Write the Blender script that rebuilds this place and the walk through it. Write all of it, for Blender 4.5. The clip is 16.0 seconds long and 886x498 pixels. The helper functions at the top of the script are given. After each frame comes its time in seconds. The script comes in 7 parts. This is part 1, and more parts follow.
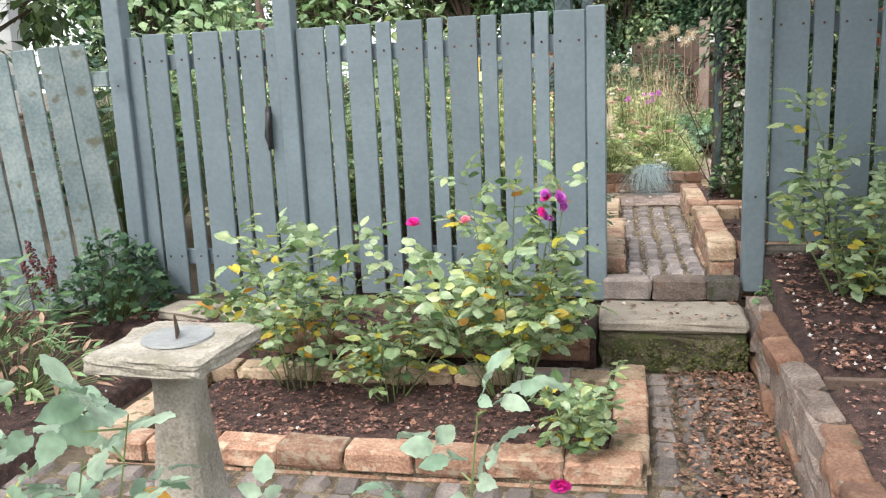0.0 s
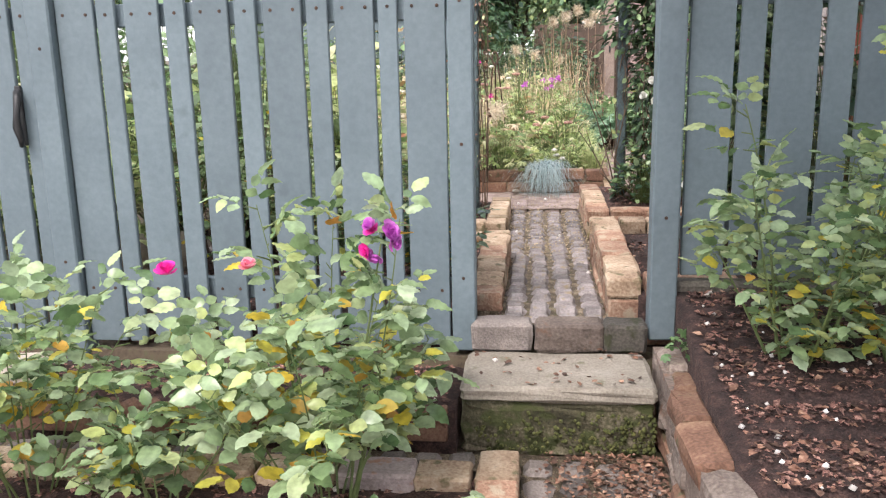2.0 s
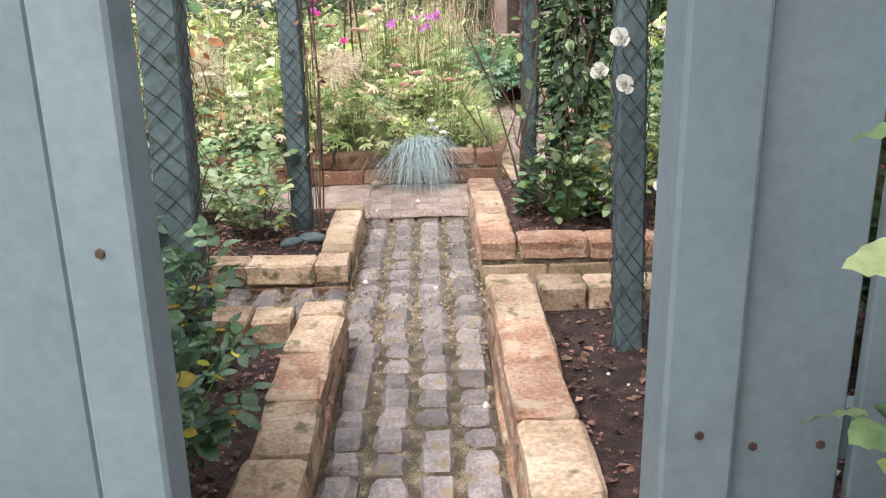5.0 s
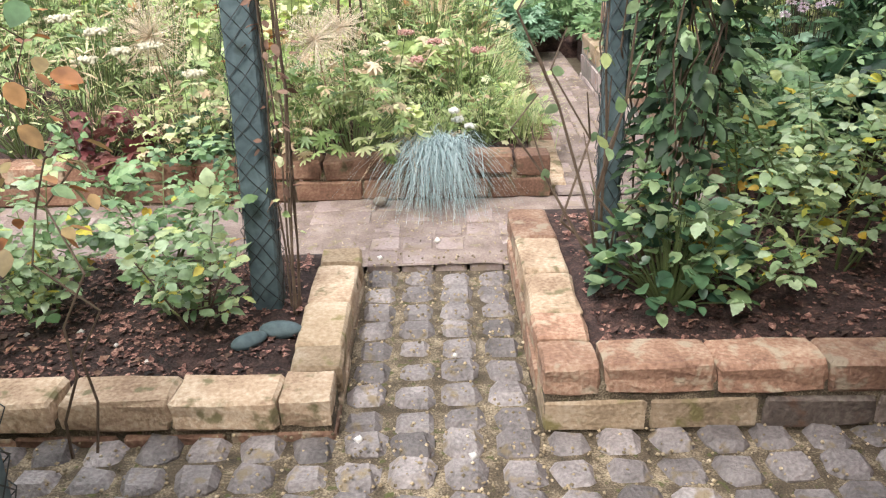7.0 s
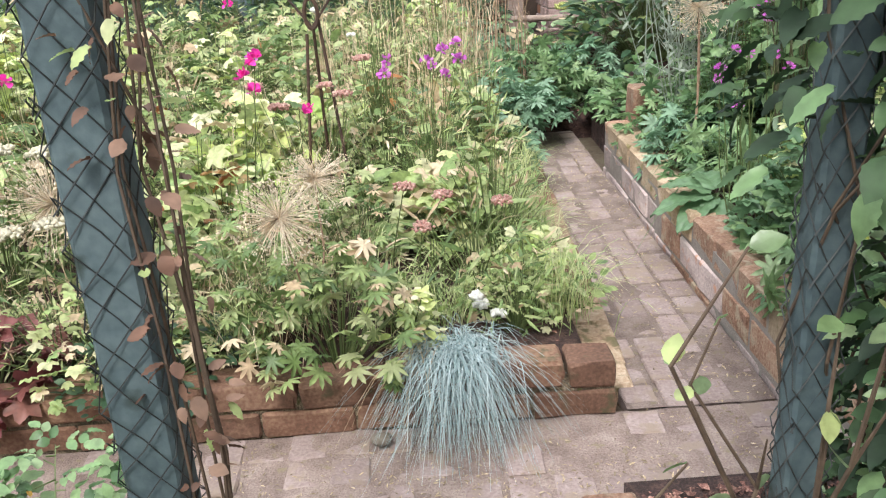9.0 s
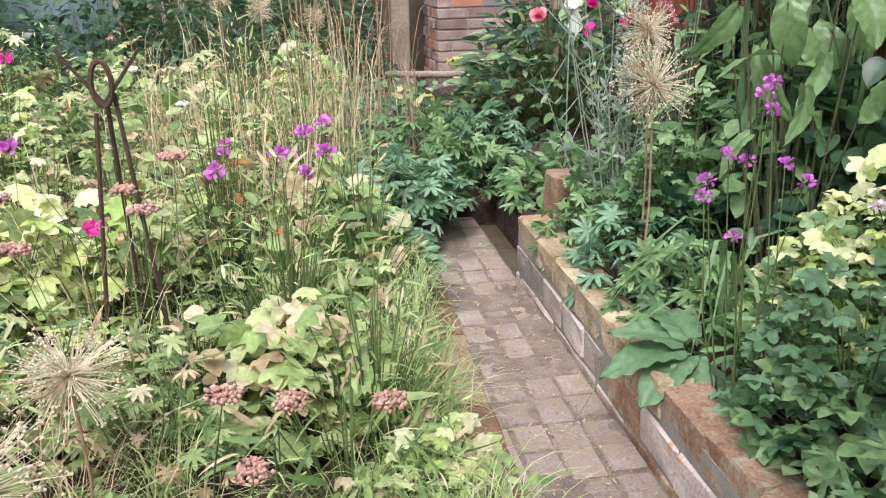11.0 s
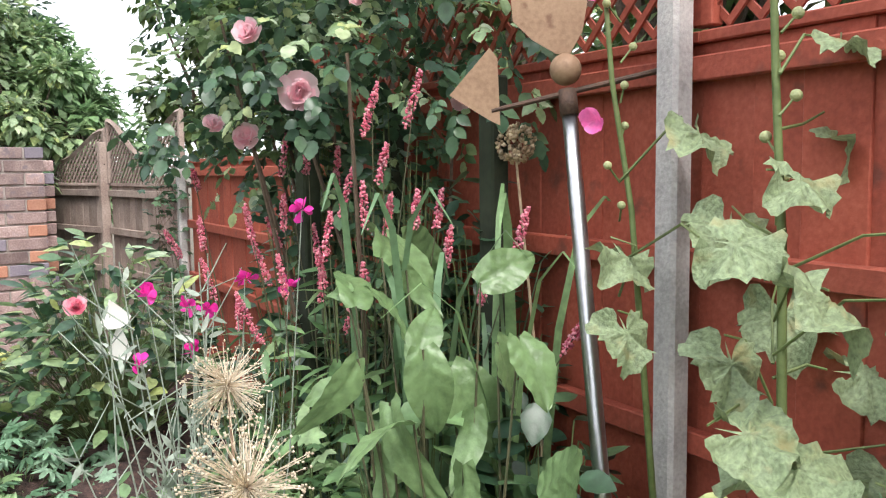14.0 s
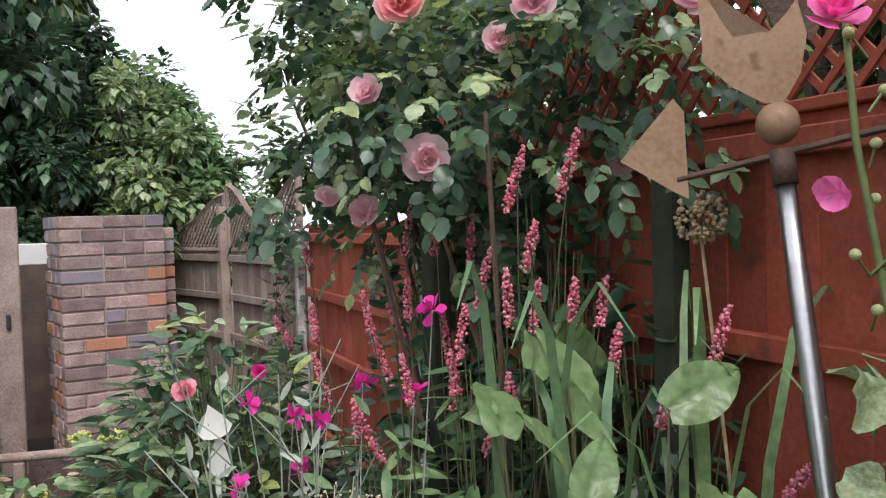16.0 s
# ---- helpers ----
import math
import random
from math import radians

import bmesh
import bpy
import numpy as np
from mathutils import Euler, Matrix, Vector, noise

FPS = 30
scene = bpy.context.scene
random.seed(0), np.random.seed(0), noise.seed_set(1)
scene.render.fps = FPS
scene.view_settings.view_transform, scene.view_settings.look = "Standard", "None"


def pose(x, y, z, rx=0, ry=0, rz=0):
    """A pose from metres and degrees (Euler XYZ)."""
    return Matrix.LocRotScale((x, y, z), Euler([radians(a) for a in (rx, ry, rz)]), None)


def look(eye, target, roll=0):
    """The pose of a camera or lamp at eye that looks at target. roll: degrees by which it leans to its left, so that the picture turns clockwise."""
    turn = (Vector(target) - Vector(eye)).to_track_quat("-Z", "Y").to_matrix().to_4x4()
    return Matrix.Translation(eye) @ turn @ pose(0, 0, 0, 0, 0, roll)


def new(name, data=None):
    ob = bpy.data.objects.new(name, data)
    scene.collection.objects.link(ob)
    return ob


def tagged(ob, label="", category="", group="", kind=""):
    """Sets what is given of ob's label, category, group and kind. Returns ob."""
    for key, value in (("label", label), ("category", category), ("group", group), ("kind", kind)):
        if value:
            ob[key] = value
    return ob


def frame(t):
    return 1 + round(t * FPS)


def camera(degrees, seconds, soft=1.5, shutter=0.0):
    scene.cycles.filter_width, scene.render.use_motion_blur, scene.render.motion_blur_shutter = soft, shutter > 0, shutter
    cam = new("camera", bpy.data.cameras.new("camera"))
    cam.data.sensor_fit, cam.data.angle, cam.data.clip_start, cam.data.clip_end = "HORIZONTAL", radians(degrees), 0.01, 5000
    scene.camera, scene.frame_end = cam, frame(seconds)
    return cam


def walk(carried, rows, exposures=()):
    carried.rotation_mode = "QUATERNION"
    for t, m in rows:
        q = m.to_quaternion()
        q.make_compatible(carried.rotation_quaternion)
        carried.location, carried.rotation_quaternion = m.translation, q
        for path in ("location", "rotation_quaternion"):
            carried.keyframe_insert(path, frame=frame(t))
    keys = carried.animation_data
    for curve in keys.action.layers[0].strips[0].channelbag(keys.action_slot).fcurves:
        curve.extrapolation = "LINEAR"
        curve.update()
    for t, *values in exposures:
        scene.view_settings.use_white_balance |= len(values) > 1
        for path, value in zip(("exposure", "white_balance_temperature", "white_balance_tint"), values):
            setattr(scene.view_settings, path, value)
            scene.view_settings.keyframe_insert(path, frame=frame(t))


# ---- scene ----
cam = camera(54.5, 16.0, soft=1.2)
PATH = [
    (0, (-0.159, -3.584, 0.872), (-0.578, -1.67, 0.469), -2.5),
    (0.5, (-0.12, -3.382, 0.881), (-0.522, -1.463, 0.485), -1.2),
    (1, (-0.071, -3.158, 0.856), (-0.434, -1.237, 0.434), -2.8),
    (1.5, (-0.065, -2.908, 0.85), (-0.296, -0.974, 0.398), -3.0),
    (2, (-0.049, -2.636, 0.841), (-0.267, -0.699, 0.392), -1.2),
    (2.5, (-0.068, -2.384, 0.837), (-0.273, -0.455, 0.35), -1.4),
    (3, (-0.047, -2.147, 0.838), (-0.115, -0.216, 0.323), -2.5),
    (3.5, (-0.008, -1.856, 0.829), (0.014, 0.071, 0.294), -1.1),
    (6, (0.06, -0.26, 0.818), (0.086, 1.624, 0.148), -1.2),
    (6.5, (0.063, -0.019, 0.829), (0.043, 1.846, 0.107), -1.4),
    (7, (0.014, 0.248, 0.898), (0.014, 2.09, 0.118), -1.3),
    (7.5, (0.005, 0.461, 0.964), (-0.002, 2.305, 0.191), -1.5),
    (8, (-0.03, 0.727, 1.04), (-0.03, 2.568, 0.256), -1.8),
    (8.5, (-0.063, 0.992, 1.108), (-0.035, 2.843, 0.35), -2.5),
    (8.7, (-0.065, 1.081, 1.106), (-0.029, 2.933, 0.353), -3.0),
    (10.8, (0.008, 2.08, 1.059), (0.202, 3.936, 0.338), -1.4),
    (11, (0.036, 2.154, 1.061), (0.355, 4.01, 0.388), -0.9),
    (11.5, (0.1, 2.345, 1.091), (0.861, 4.114, 0.549), -2.2),
    (12, (0.178, 2.476, 1.088), (1.173, 4.128, 0.558), -1.3),
    (12.5, (0.252, 2.566, 1.116), (1.325, 4.179, 0.621), -1.4),
    (13, (0.291, 2.689, 1.126), (1.389, 4.287, 0.636), -1.3),
    (13.5, (0.3, 2.858, 1.183), (1.508, 4.418, 0.856), -1.0),
    (14, (0.367, 2.965, 1.22), (1.592, 4.535, 1.031), -0.7),
    (14.5, (0.511, 3.078, 1.271), (1.689, 4.695, 1.296), -0.5),
    (15, (0.571, 3.173, 1.308), (1.61, 4.882, 1.328), -1.1),
    (15.5, (0.565, 3.251, 1.311), (1.573, 4.978, 1.301), -1.4),
    (16, (0.534, 3.307, 1.277), (1.541, 5.034, 1.213), -1.7),
]
walk(cam, [(t, look(eye, target, roll)) for t, eye, target, roll in PATH],
     exposures=[(0, 1.15, 6500, 10), (1.5, 1.27, 6500, 14), (3.5, 1.24, 6500, 17), (6, 1.42, 6500, 11), (7, 1.36, 6450, 10), (8.7, 1.14, 6300, 10), (10.8, 1.05, 6250, 9), (12, 1.2, 6200, 8), (13.2, 1.26, 6300, 10), (14, 1.32, 6350, 11), (14.5, 1.16, 6350, 12), (15, 0.62, 6300, 14), (16, 0.62, 6300, 14)])

# ---- world and light: bright overcast day ----
world = bpy.data.worlds.new("overcast_sky")
scene.world = world
world.use_nodes = True
wn, wl = world.node_tree.nodes, world.node_tree.links
sky = wn.new("ShaderNodeTexSky")
sky.sky_type = "NISHITA"
sky.sun_disc = False
sky.sun_elevation, sky.sun_rotation = radians(52), radians(200)
sky.dust_density = 6.0
veil = wn.new("ShaderNodeMixRGB")
veil.inputs[0].default_value = 0.8
veil.inputs[2].default_value = (9.3, 9.5, 9.8, 1)
wl.new(sky.outputs[0], veil.inputs[1])
wl.new(veil.outputs[0], wn["Background"].inputs[0])
wn["Background"].inputs[1].default_value = 0.135
sun_data = bpy.data.lights.new("sun", "SUN")
sun_data.energy, sun_data.angle, sun_data.color = 1.5, radians(18), (1.0, 0.96, 0.9)
sun = new("sun", sun_data)
sun.matrix_world = look((-4, -10, 14), (0, 0, 0))


# ---- materials ----
def rough_mat(name, colors, rough=0.8, scale=8.0, fine=90.0, bump=0.3, metal=0.0, vary=0.25, spots=None, spot_cover=0.55, island=False):
    """Colours blended by coarse noise, grain by fine noise, per-object variation, optional spots of another colour."""
    m = bpy.data.materials.new(name)
    m.use_nodes = True
    n, l = m.node_tree.nodes, m.node_tree.links
    b = n["Principled BSDF"]
    tc = n.new("ShaderNodeTexCoord")
    info = n.new("ShaderNodeObjectInfo")
    geo = n.new("ShaderNodeNewGeometry")
    add = n.new("ShaderNodeVectorMath")
    add.operation = "MULTIPLY_ADD"
    add.inputs[1].default_value = (1, 1, 1)
    sh = n.new("ShaderNodeCombineXYZ")
    mul = n.new("ShaderNodeMath")
    mul.operation = "MULTIPLY"
    mul.inputs[1].default_value = 31.0
    src = geo.outputs["Random Per Island"] if island else info.outputs["Random"]
    l.new(src, mul.inputs[0])
    l.new(mul.outputs[0], sh.inputs[0])
    l.new(mul.outputs[0], sh.inputs[2])
    l.new(geo.outputs["Position"], add.inputs[0])
    l.new(sh.outputs[0], add.inputs[2])
    big = n.new("ShaderNodeTexNoise")
    big.inputs["Scale"].default_value, big.inputs["Detail"].default_value = scale, 5
    small = n.new("ShaderNodeTexNoise")
    small.inputs["Scale"].default_value, small.inputs["Detail"].default_value = fine, 6
    l.new(add.outputs[0], big.inputs[0])
    l.new(add.outputs[0], small.inputs[0])
    mixf = n.new("ShaderNodeMath")
    mixf.operation = "MULTIPLY_ADD"
    mixf.inputs[1].default_value = 0.45
    half = n.new("ShaderNodeMath")
    half.operation = "MULTIPLY"
    half.inputs[1].default_value = 0.55
    l.new(big.outputs[0], half.inputs[0])
    l.new(small.outputs[0], mixf.inputs[0])
    l.new(half.outputs[0], mixf.inputs[2])
    ramp = n.new("ShaderNodeValToRGB")
    el = ramp.color_ramp.elements
    el[0].position, el[1].position = 0.34, 0.66
    el[0].color, el[1].color = (*colors[0], 1), (*colors[-1], 1)
    for k, c in enumerate(colors[1:-1]):
        e = el.new(0.34 + 0.32 * (k + 1) / (len(colors) - 1))
        e.color = (*c, 1)
    l.new(mixf.outputs[0], ramp.inputs[0])
    out = ramp.outputs[0]
    if spots:
        sp = n.new("ShaderNodeTexNoise")
        sp.inputs["Scale"].default_value, sp.inputs["Detail"].default_value = scale * 2.3, 8
        l.new(add.outputs[0], sp.inputs[0])
        cut = n.new("ShaderNodeValToRGB")
        cut.color_ramp.elements[0].position, cut.color_ramp.elements[1].position = spot_cover, spot_cover + 0.09
        l.new(sp.outputs[0], cut.inputs[0])
        mx = n.new("ShaderNodeMixRGB")
        mx.inputs[2].default_value = (*spots, 1)
        l.new(cut.outputs[0], mx.inputs[0])
        l.new(out, mx.inputs[1])
        out = mx.outputs[0]
    hsv = n.new("ShaderNodeHueSaturation")
    rng = n.new("ShaderNodeMapRange")
    rng.inputs[3].default_value, rng.inputs[4].default_value = 1 - vary, 1 + vary
    l.new(src, rng.inputs[0])
    l.new(rng.outputs[0], hsv.inputs["Value"])
    l.new(out, hsv.inputs["Color"])
    l.new(hsv.outputs[0], b.inputs["Base Color"])
    b.inputs["Roughness"].default_value, b.inputs["Metallic"].default_value = rough, metal
    bp = n.new("ShaderNodeBump")
    bp.inputs["Strength"].default_value, bp.inputs["Distance"].default_value = bump, 0.006
    l.new(small.outputs[0], bp.inputs["Height"])
    l.new(bp.outputs[0], b.inputs["Normal"])
    return m


def leaf_mat(name, colors, rough=0.45, glow=0.35, scale=45, wrinkle=0.25, mottle=0.28, blotch=None):
    """Leaf or petal colours, another for each leaf, with some light passing through."""
    m = bpy.data.materials.new(name)
    m.use_nodes = True
    n, l = m.node_tree.nodes, m.node_tree.links
    b = n["Principled BSDF"]
    geo = n.new("ShaderNodeNewGeometry")
    ramp = n.new("ShaderNodeValToRGB")
    el = ramp.color_ramp.elements
    el[0].position, el[1].position = 0.0, 1.0
    el[0].color, el[1].color = (*colors[0], 1), (*colors[-1], 1)
    for k, c in enumerate(colors[1:-1]):
        e = el.new((k + 1) / (len(colors) - 1))
        e.color = (*c, 1)
    l.new(geo.outputs["Random Per Island"], ramp.inputs[0])
    nz = n.new("ShaderNodeTexNoise")
    nz.inputs["Scale"].default_value, nz.inputs["Detail"].default_value = scale, 4
    l.new(geo.outputs["Position"], nz.inputs[0])
    rng = n.new("ShaderNodeMapRange")
    rng.inputs[3].default_value, rng.inputs[4].default_value = 1 - mottle, 1 + mottle
    l.new(nz.outputs[0], rng.inputs[0])
    hsv = n.new("ShaderNodeHueSaturation")
    rng.inputs[1].default_value, rng.inputs[2].default_value = 0.3, 0.7
    l.new(rng.outputs[0], hsv.inputs["Value"])
    l.new(ramp.outputs[0], hsv.inputs["Color"])
    col = hsv.outputs[0]
    if blotch:
        sp = n.new("ShaderNodeTexNoise")
        sp.inputs["Scale"].default_value, sp.inputs["Detail"].default_value = 17, 6
        l.new(geo.outputs["Position"], sp.inputs[0])
        cut = n.new("ShaderNodeValToRGB")
        cut.color_ramp.elements[0].position, cut.color_ramp.elements[1].position = 0.58, 0.74
        l.new(sp.outputs[0], cut.inputs[0])
        stain = n.new("ShaderNodeMixRGB")
        stain.inputs[2].default_value = (*blotch, 1)
        l.new(cut.outputs[0], stain.inputs[0])
        l.new(col, stain.inputs[1])
        col = stain.outputs[0]
    l.new(col, b.inputs["Base Color"])
    b.inputs["Roughness"].default_value = rough
    tr = n.new("ShaderNodeBsdfTranslucent")
    l.new(col, tr.inputs[0])
    mx = n.new("ShaderNodeMixShader")
    mx.inputs[0].default_value = glow
    l.new(b.outputs[0], mx.inputs[1])
    l.new(tr.outputs[0], mx.inputs[2])
    l.new(mx.outputs[0], n["Material Output"].inputs[0])
    bp = n.new("ShaderNodeBump")
    bp.inputs["Strength"].default_value, bp.inputs["Distance"].default_value = wrinkle, 0.004
    l.new(nz.outputs[0], bp.inputs["Height"])
    l.new(bp.outputs[0], b.inputs["Normal"])
    return m


M_SOIL = rough_mat("mulch", [(0.01, 0.006, 0.005), (0.04, 0.021, 0.018), (0.1, 0.055, 0.045)], 0.95, 30, 180, 1.0, spots=(0.1, 0.06, 0.05), spot_cover=0.62)
M_GROUND = rough_mat("earth", [(0.05, 0.035, 0.025), (0.1, 0.075, 0.05), (0.09, 0.1, 0.05)], 0.95, 5, 60, 0.8)
M_CHIP = rough_mat("bark_chip", [(0.028, 0.012, 0.01), (0.115, 0.053, 0.042), (0.33, 0.2, 0.155)], 0.9, 80, 200, 0.5, vary=0.95, island=True)
M_DRYLEAF = rough_mat("fallen_leaf", [(0.085, 0.036, 0.023), (0.17, 0.085, 0.055), (0.35, 0.235, 0.165)], 0.8, 25, 120, 0.3, vary=0.75, island=True)
M_GRIT = rough_mat("grit", [(0.16, 0.12, 0.07), (0.31, 0.24, 0.15), (0.46, 0.38, 0.27)], 0.9, 30, 120, 0.2, vary=0.5, island=True)
M_KERB = rough_mat("mossy_kerb", [(0.03, 0.027, 0.023), (0.065, 0.058, 0.048), (0.12, 0.105, 0.09)], 0.9, 9, 120, 0.6, spots=(0.04, 0.043, 0.02), spot_cover=0.55)
M_PALE = rough_mat("pale_stone_chip", [(0.5, 0.46, 0.42), (0.75, 0.72, 0.7)], 0.8, 25, 120, 0.3, vary=0.2, island=True)
M_SETT = rough_mat("granite_sett", [(0.1, 0.086, 0.083), (0.2, 0.174, 0.17), (0.33, 0.29, 0.28)], 0.6, 11, 130, 0.9, vary=0.35, spots=(0.2, 0.155, 0.1), spot_cover=0.58)
M_LOWSETT = rough_mat("worn_sett", [(0.075, 0.063, 0.058), (0.135, 0.115, 0.105), (0.21, 0.18, 0.162)], 0.8, 9, 150, 0.6, vary=0.3)
M_JOINT = rough_mat("gritty_joint", [(0.03, 0.023, 0.015), (0.1, 0.075, 0.048), (0.36, 0.29, 0.2)], 0.95, 20, 260, 1.0, spots=(0.07, 0.075, 0.022), spot_cover=0.6)
M_SAND = rough_mat("sandy_joint", [(0.14, 0.1, 0.086), (0.235, 0.178, 0.156), (0.34, 0.275, 0.24)], 0.95, 14, 200, 0.8, spots=(0.22, 0.18, 0.12), spot_cover=0.6)
M_BRICK = rough_mat("old_brick", [(0.15, 0.078, 0.05), (0.29, 0.165, 0.11), (0.44, 0.315, 0.225)], 0.87, 10, 110, 0.9, vary=0.28, spots=(0.36, 0.285, 0.205), spot_cover=0.53)
M_BRICKTAN = rough_mat("weathered_brick", [(0.2, 0.125, 0.08), (0.37, 0.265, 0.18), (0.52, 0.42, 0.315)], 0.88, 9, 110, 0.8, vary=0.28, spots=(0.15, 0.125, 0.065), spot_cover=0.57)
M_BRICKRED = rough_mat("mossy_red_brick", [(0.09, 0.045, 0.028), (0.175, 0.092, 0.06), (0.27, 0.17, 0.11)], 0.88, 8, 110, 0.5, vary=0.25, spots=(0.1, 0.085, 0.045), spot_cover=0.6)
M_BRICKGREY = rough_mat("grey_brick", [(0.24, 0.19, 0.185), (0.4, 0.325, 0.31), (0.52, 0.43, 0.4)], 0.85, 8, 110, 0.6, vary=0.25, spots=(0.4, 0.22, 0.15), spot_cover=0.58)
M_PIER = rough_mat("pier_brick", [(0.17, 0.115, 0.11), (0.28, 0.195, 0.18), (0.42, 0.32, 0.29)], 0.85, 9, 110, 0.8, vary=0.42, spots=(0.22, 0.17, 0.18), spot_cover=0.58)
M_PIERRED = rough_mat("orange_pier_brick", [(0.28, 0.12, 0.075), (0.42, 0.21, 0.14)], 0.85, 4, 110, 0.4, vary=0.25)
M_PIERBLUE = rough_mat("blue_pier_brick", [(0.16, 0.14, 0.17), (0.26, 0.22, 0.25)], 0.8, 4, 110, 0.4, vary=0.2)
M_MORTAR = rough_mat("mortar", [(0.24, 0.21, 0.19), (0.36, 0.32, 0.29)], 0.95, 20, 150, 0.6)
M_PAVER = rough_mat("pink_paver", [(0.2, 0.148, 0.135), (0.285, 0.22, 0.205), (0.38, 0.31, 0.29)], 0.9, 7, 120, 0.5, vary=0.12, spots=(0.27, 0.21, 0.17), spot_cover=0.5)
M_DIAL = rough_mat("sundial_stone", [(0.15, 0.135, 0.11), (0.26, 0.24, 0.2), (0.37, 0.345, 0.295)], 0.92, 9, 140, 0.8, spots=(0.2, 0.185, 0.14), spot_cover=0.56)
M_CONC = rough_mat("concrete", [(0.19, 0.165, 0.13), (0.29, 0.255, 0.21), (0.4, 0.36, 0.305)], 0.9, 6, 140, 0.5, spots=(0.17, 0.16, 0.1), spot_cover=0.62)
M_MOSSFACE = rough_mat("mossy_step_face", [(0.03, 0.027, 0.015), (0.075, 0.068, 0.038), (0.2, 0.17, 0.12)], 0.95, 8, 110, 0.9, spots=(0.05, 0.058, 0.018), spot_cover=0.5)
M_OCHRE = rough_mat("lichened_brick", [(0.2, 0.14, 0.085), (0.34, 0.25, 0.165), (0.46, 0.37, 0.275)], 0.9, 8, 110, 0.8, vary=0.25, spots=(0.2, 0.165, 0.07), spot_cover=0.57)
M_MOSS = rough_mat("moss", [(0.03, 0.04, 0.012), (0.08, 0.09, 0.025), (0.16, 0.15, 0.05)], 1.0, 30, 200, 1.0)
M_WALL = rough_mat("crumbling_wall", [(0.08, 0.06, 0.05), (0.165, 0.128, 0.108), (0.29, 0.24, 0.205)], 0.92, 9, 100, 0.9, vary=0.3, spots=(0.17, 0.1, 0.07), spot_cover=0.6)
M_BLUE = rough_mat("blue_grey_paint", [(0.1, 0.134, 0.153), (0.12, 0.158, 0.179), (0.142, 0.183, 0.205)], 0.6, 3.5, 55, 0.14, vary=0.12, spots=(0.093, 0.124, 0.14), spot_cover=0.64)
M_OLDBLUE = rough_mat("faded_blue_paint", [(0.1, 0.14, 0.15), (0.16, 0.205, 0.21), (0.24, 0.28, 0.27)], 0.75, 6, 70, 0.25, vary=0.16, spots=(0.1, 0.11, 0.08), spot_cover=0.6)
M_POST = rough_mat("dark_teal_post", [(0.045, 0.07, 0.08), (0.075, 0.11, 0.12), (0.11, 0.15, 0.16)], 0.7, 6, 60, 0.3, vary=0.1, spots=(0.03, 0.045, 0.04), spot_cover=0.62)
M_WIRE = rough_mat("dark_wire", [(0.015, 0.018, 0.018), (0.04, 0.045, 0.045)], 0.6, 20, 80, 0.1)
M_IRON = rough_mat("rusty_iron", [(0.035, 0.022, 0.016), (0.09, 0.05, 0.032)], 0.7, 25, 140, 0.4, metal=0.3)
M_BLACK = rough_mat("black_latch", [(0.012, 0.012, 0.013), (0.03, 0.03, 0.032)], 0.5, 25, 120, 0.2)
M_BRASS = rough_mat("dull_bronze", [(0.2, 0.21, 0.21), (0.33, 0.34, 0.33)], 0.5, 25, 120, 0.2, metal=0.4)
M_STEEL = rough_mat("steel_tube", [(0.36, 0.36, 0.37), (0.46, 0.46, 0.47)], 0.3, 20, 100, 0.04, metal=1.0)
M_SHEET = rough_mat("rusted_plate", [(0.2, 0.12, 0.07), (0.26, 0.165, 0.1), (0.3, 0.2, 0.125)], 0.65, 9, 120, 0.15, metal=0.2, spots=(0.15, 0.08, 0.045), spot_cover=0.64)
M_RED = rough_mat("red_brown_stain", [(0.2, 0.035, 0.018), (0.27, 0.055, 0.03), (0.34, 0.085, 0.05)], 0.75, 5, 80, 0.3, vary=0.13, spots=(0.14, 0.035, 0.022), spot_cover=0.62)
M_GREYWOOD = rough_mat("weathered_timber", [(0.16, 0.11, 0.09), (0.25, 0.19, 0.16), (0.34, 0.27, 0.23)], 0.88, 8, 90, 0.4, vary=0.22)
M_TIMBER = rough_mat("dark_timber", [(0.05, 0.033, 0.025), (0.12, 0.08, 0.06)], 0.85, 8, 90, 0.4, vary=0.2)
M_CPOST = rough_mat("concrete_post", [(0.26, 0.25, 0.245), (0.36, 0.345, 0.335), (0.46, 0.44, 0.42)], 0.9, 9, 120, 0.4, spots=(0.26, 0.25, 0.24), spot_cover=0.64)
M_WHITE = rough_mat("white_paint", [(0.66, 0.67, 0.68), (0.8, 0.8, 0.8)], 0.6, 5, 80, 0.1)
M_BARK = rough_mat("bark", [(0.05, 0.035, 0.025), (0.12, 0.085, 0.06)], 0.95, 18, 90, 0.8)
M_STEM = rough_mat("green_stem", [(0.07, 0.1, 0.03), (0.13, 0.17, 0.06)], 0.6, 25, 80, 0.1, island=True)
M_DARKSTEM = rough_mat("dark_stem", [(0.035, 0.05, 0.022), (0.09, 0.075, 0.04)], 0.6, 25, 80, 0.1, island=True)
M_WOODSTEM = rough_mat("brown_stem", [(0.06, 0.04, 0.028), (0.13, 0.09, 0.06)], 0.8, 25, 80, 0.2, island=True)
M_STRAW = leaf_mat("straw", [(0.36, 0.26, 0.16), (0.54, 0.42, 0.27), (0.68, 0.57, 0.41)], 0.7, 0.25)
M_DEADSTEM = leaf_mat("dead_stem", [(0.2, 0.12, 0.08), (0.34, 0.22, 0.15), (0.45, 0.33, 0.24)], 0.8, 0.15)
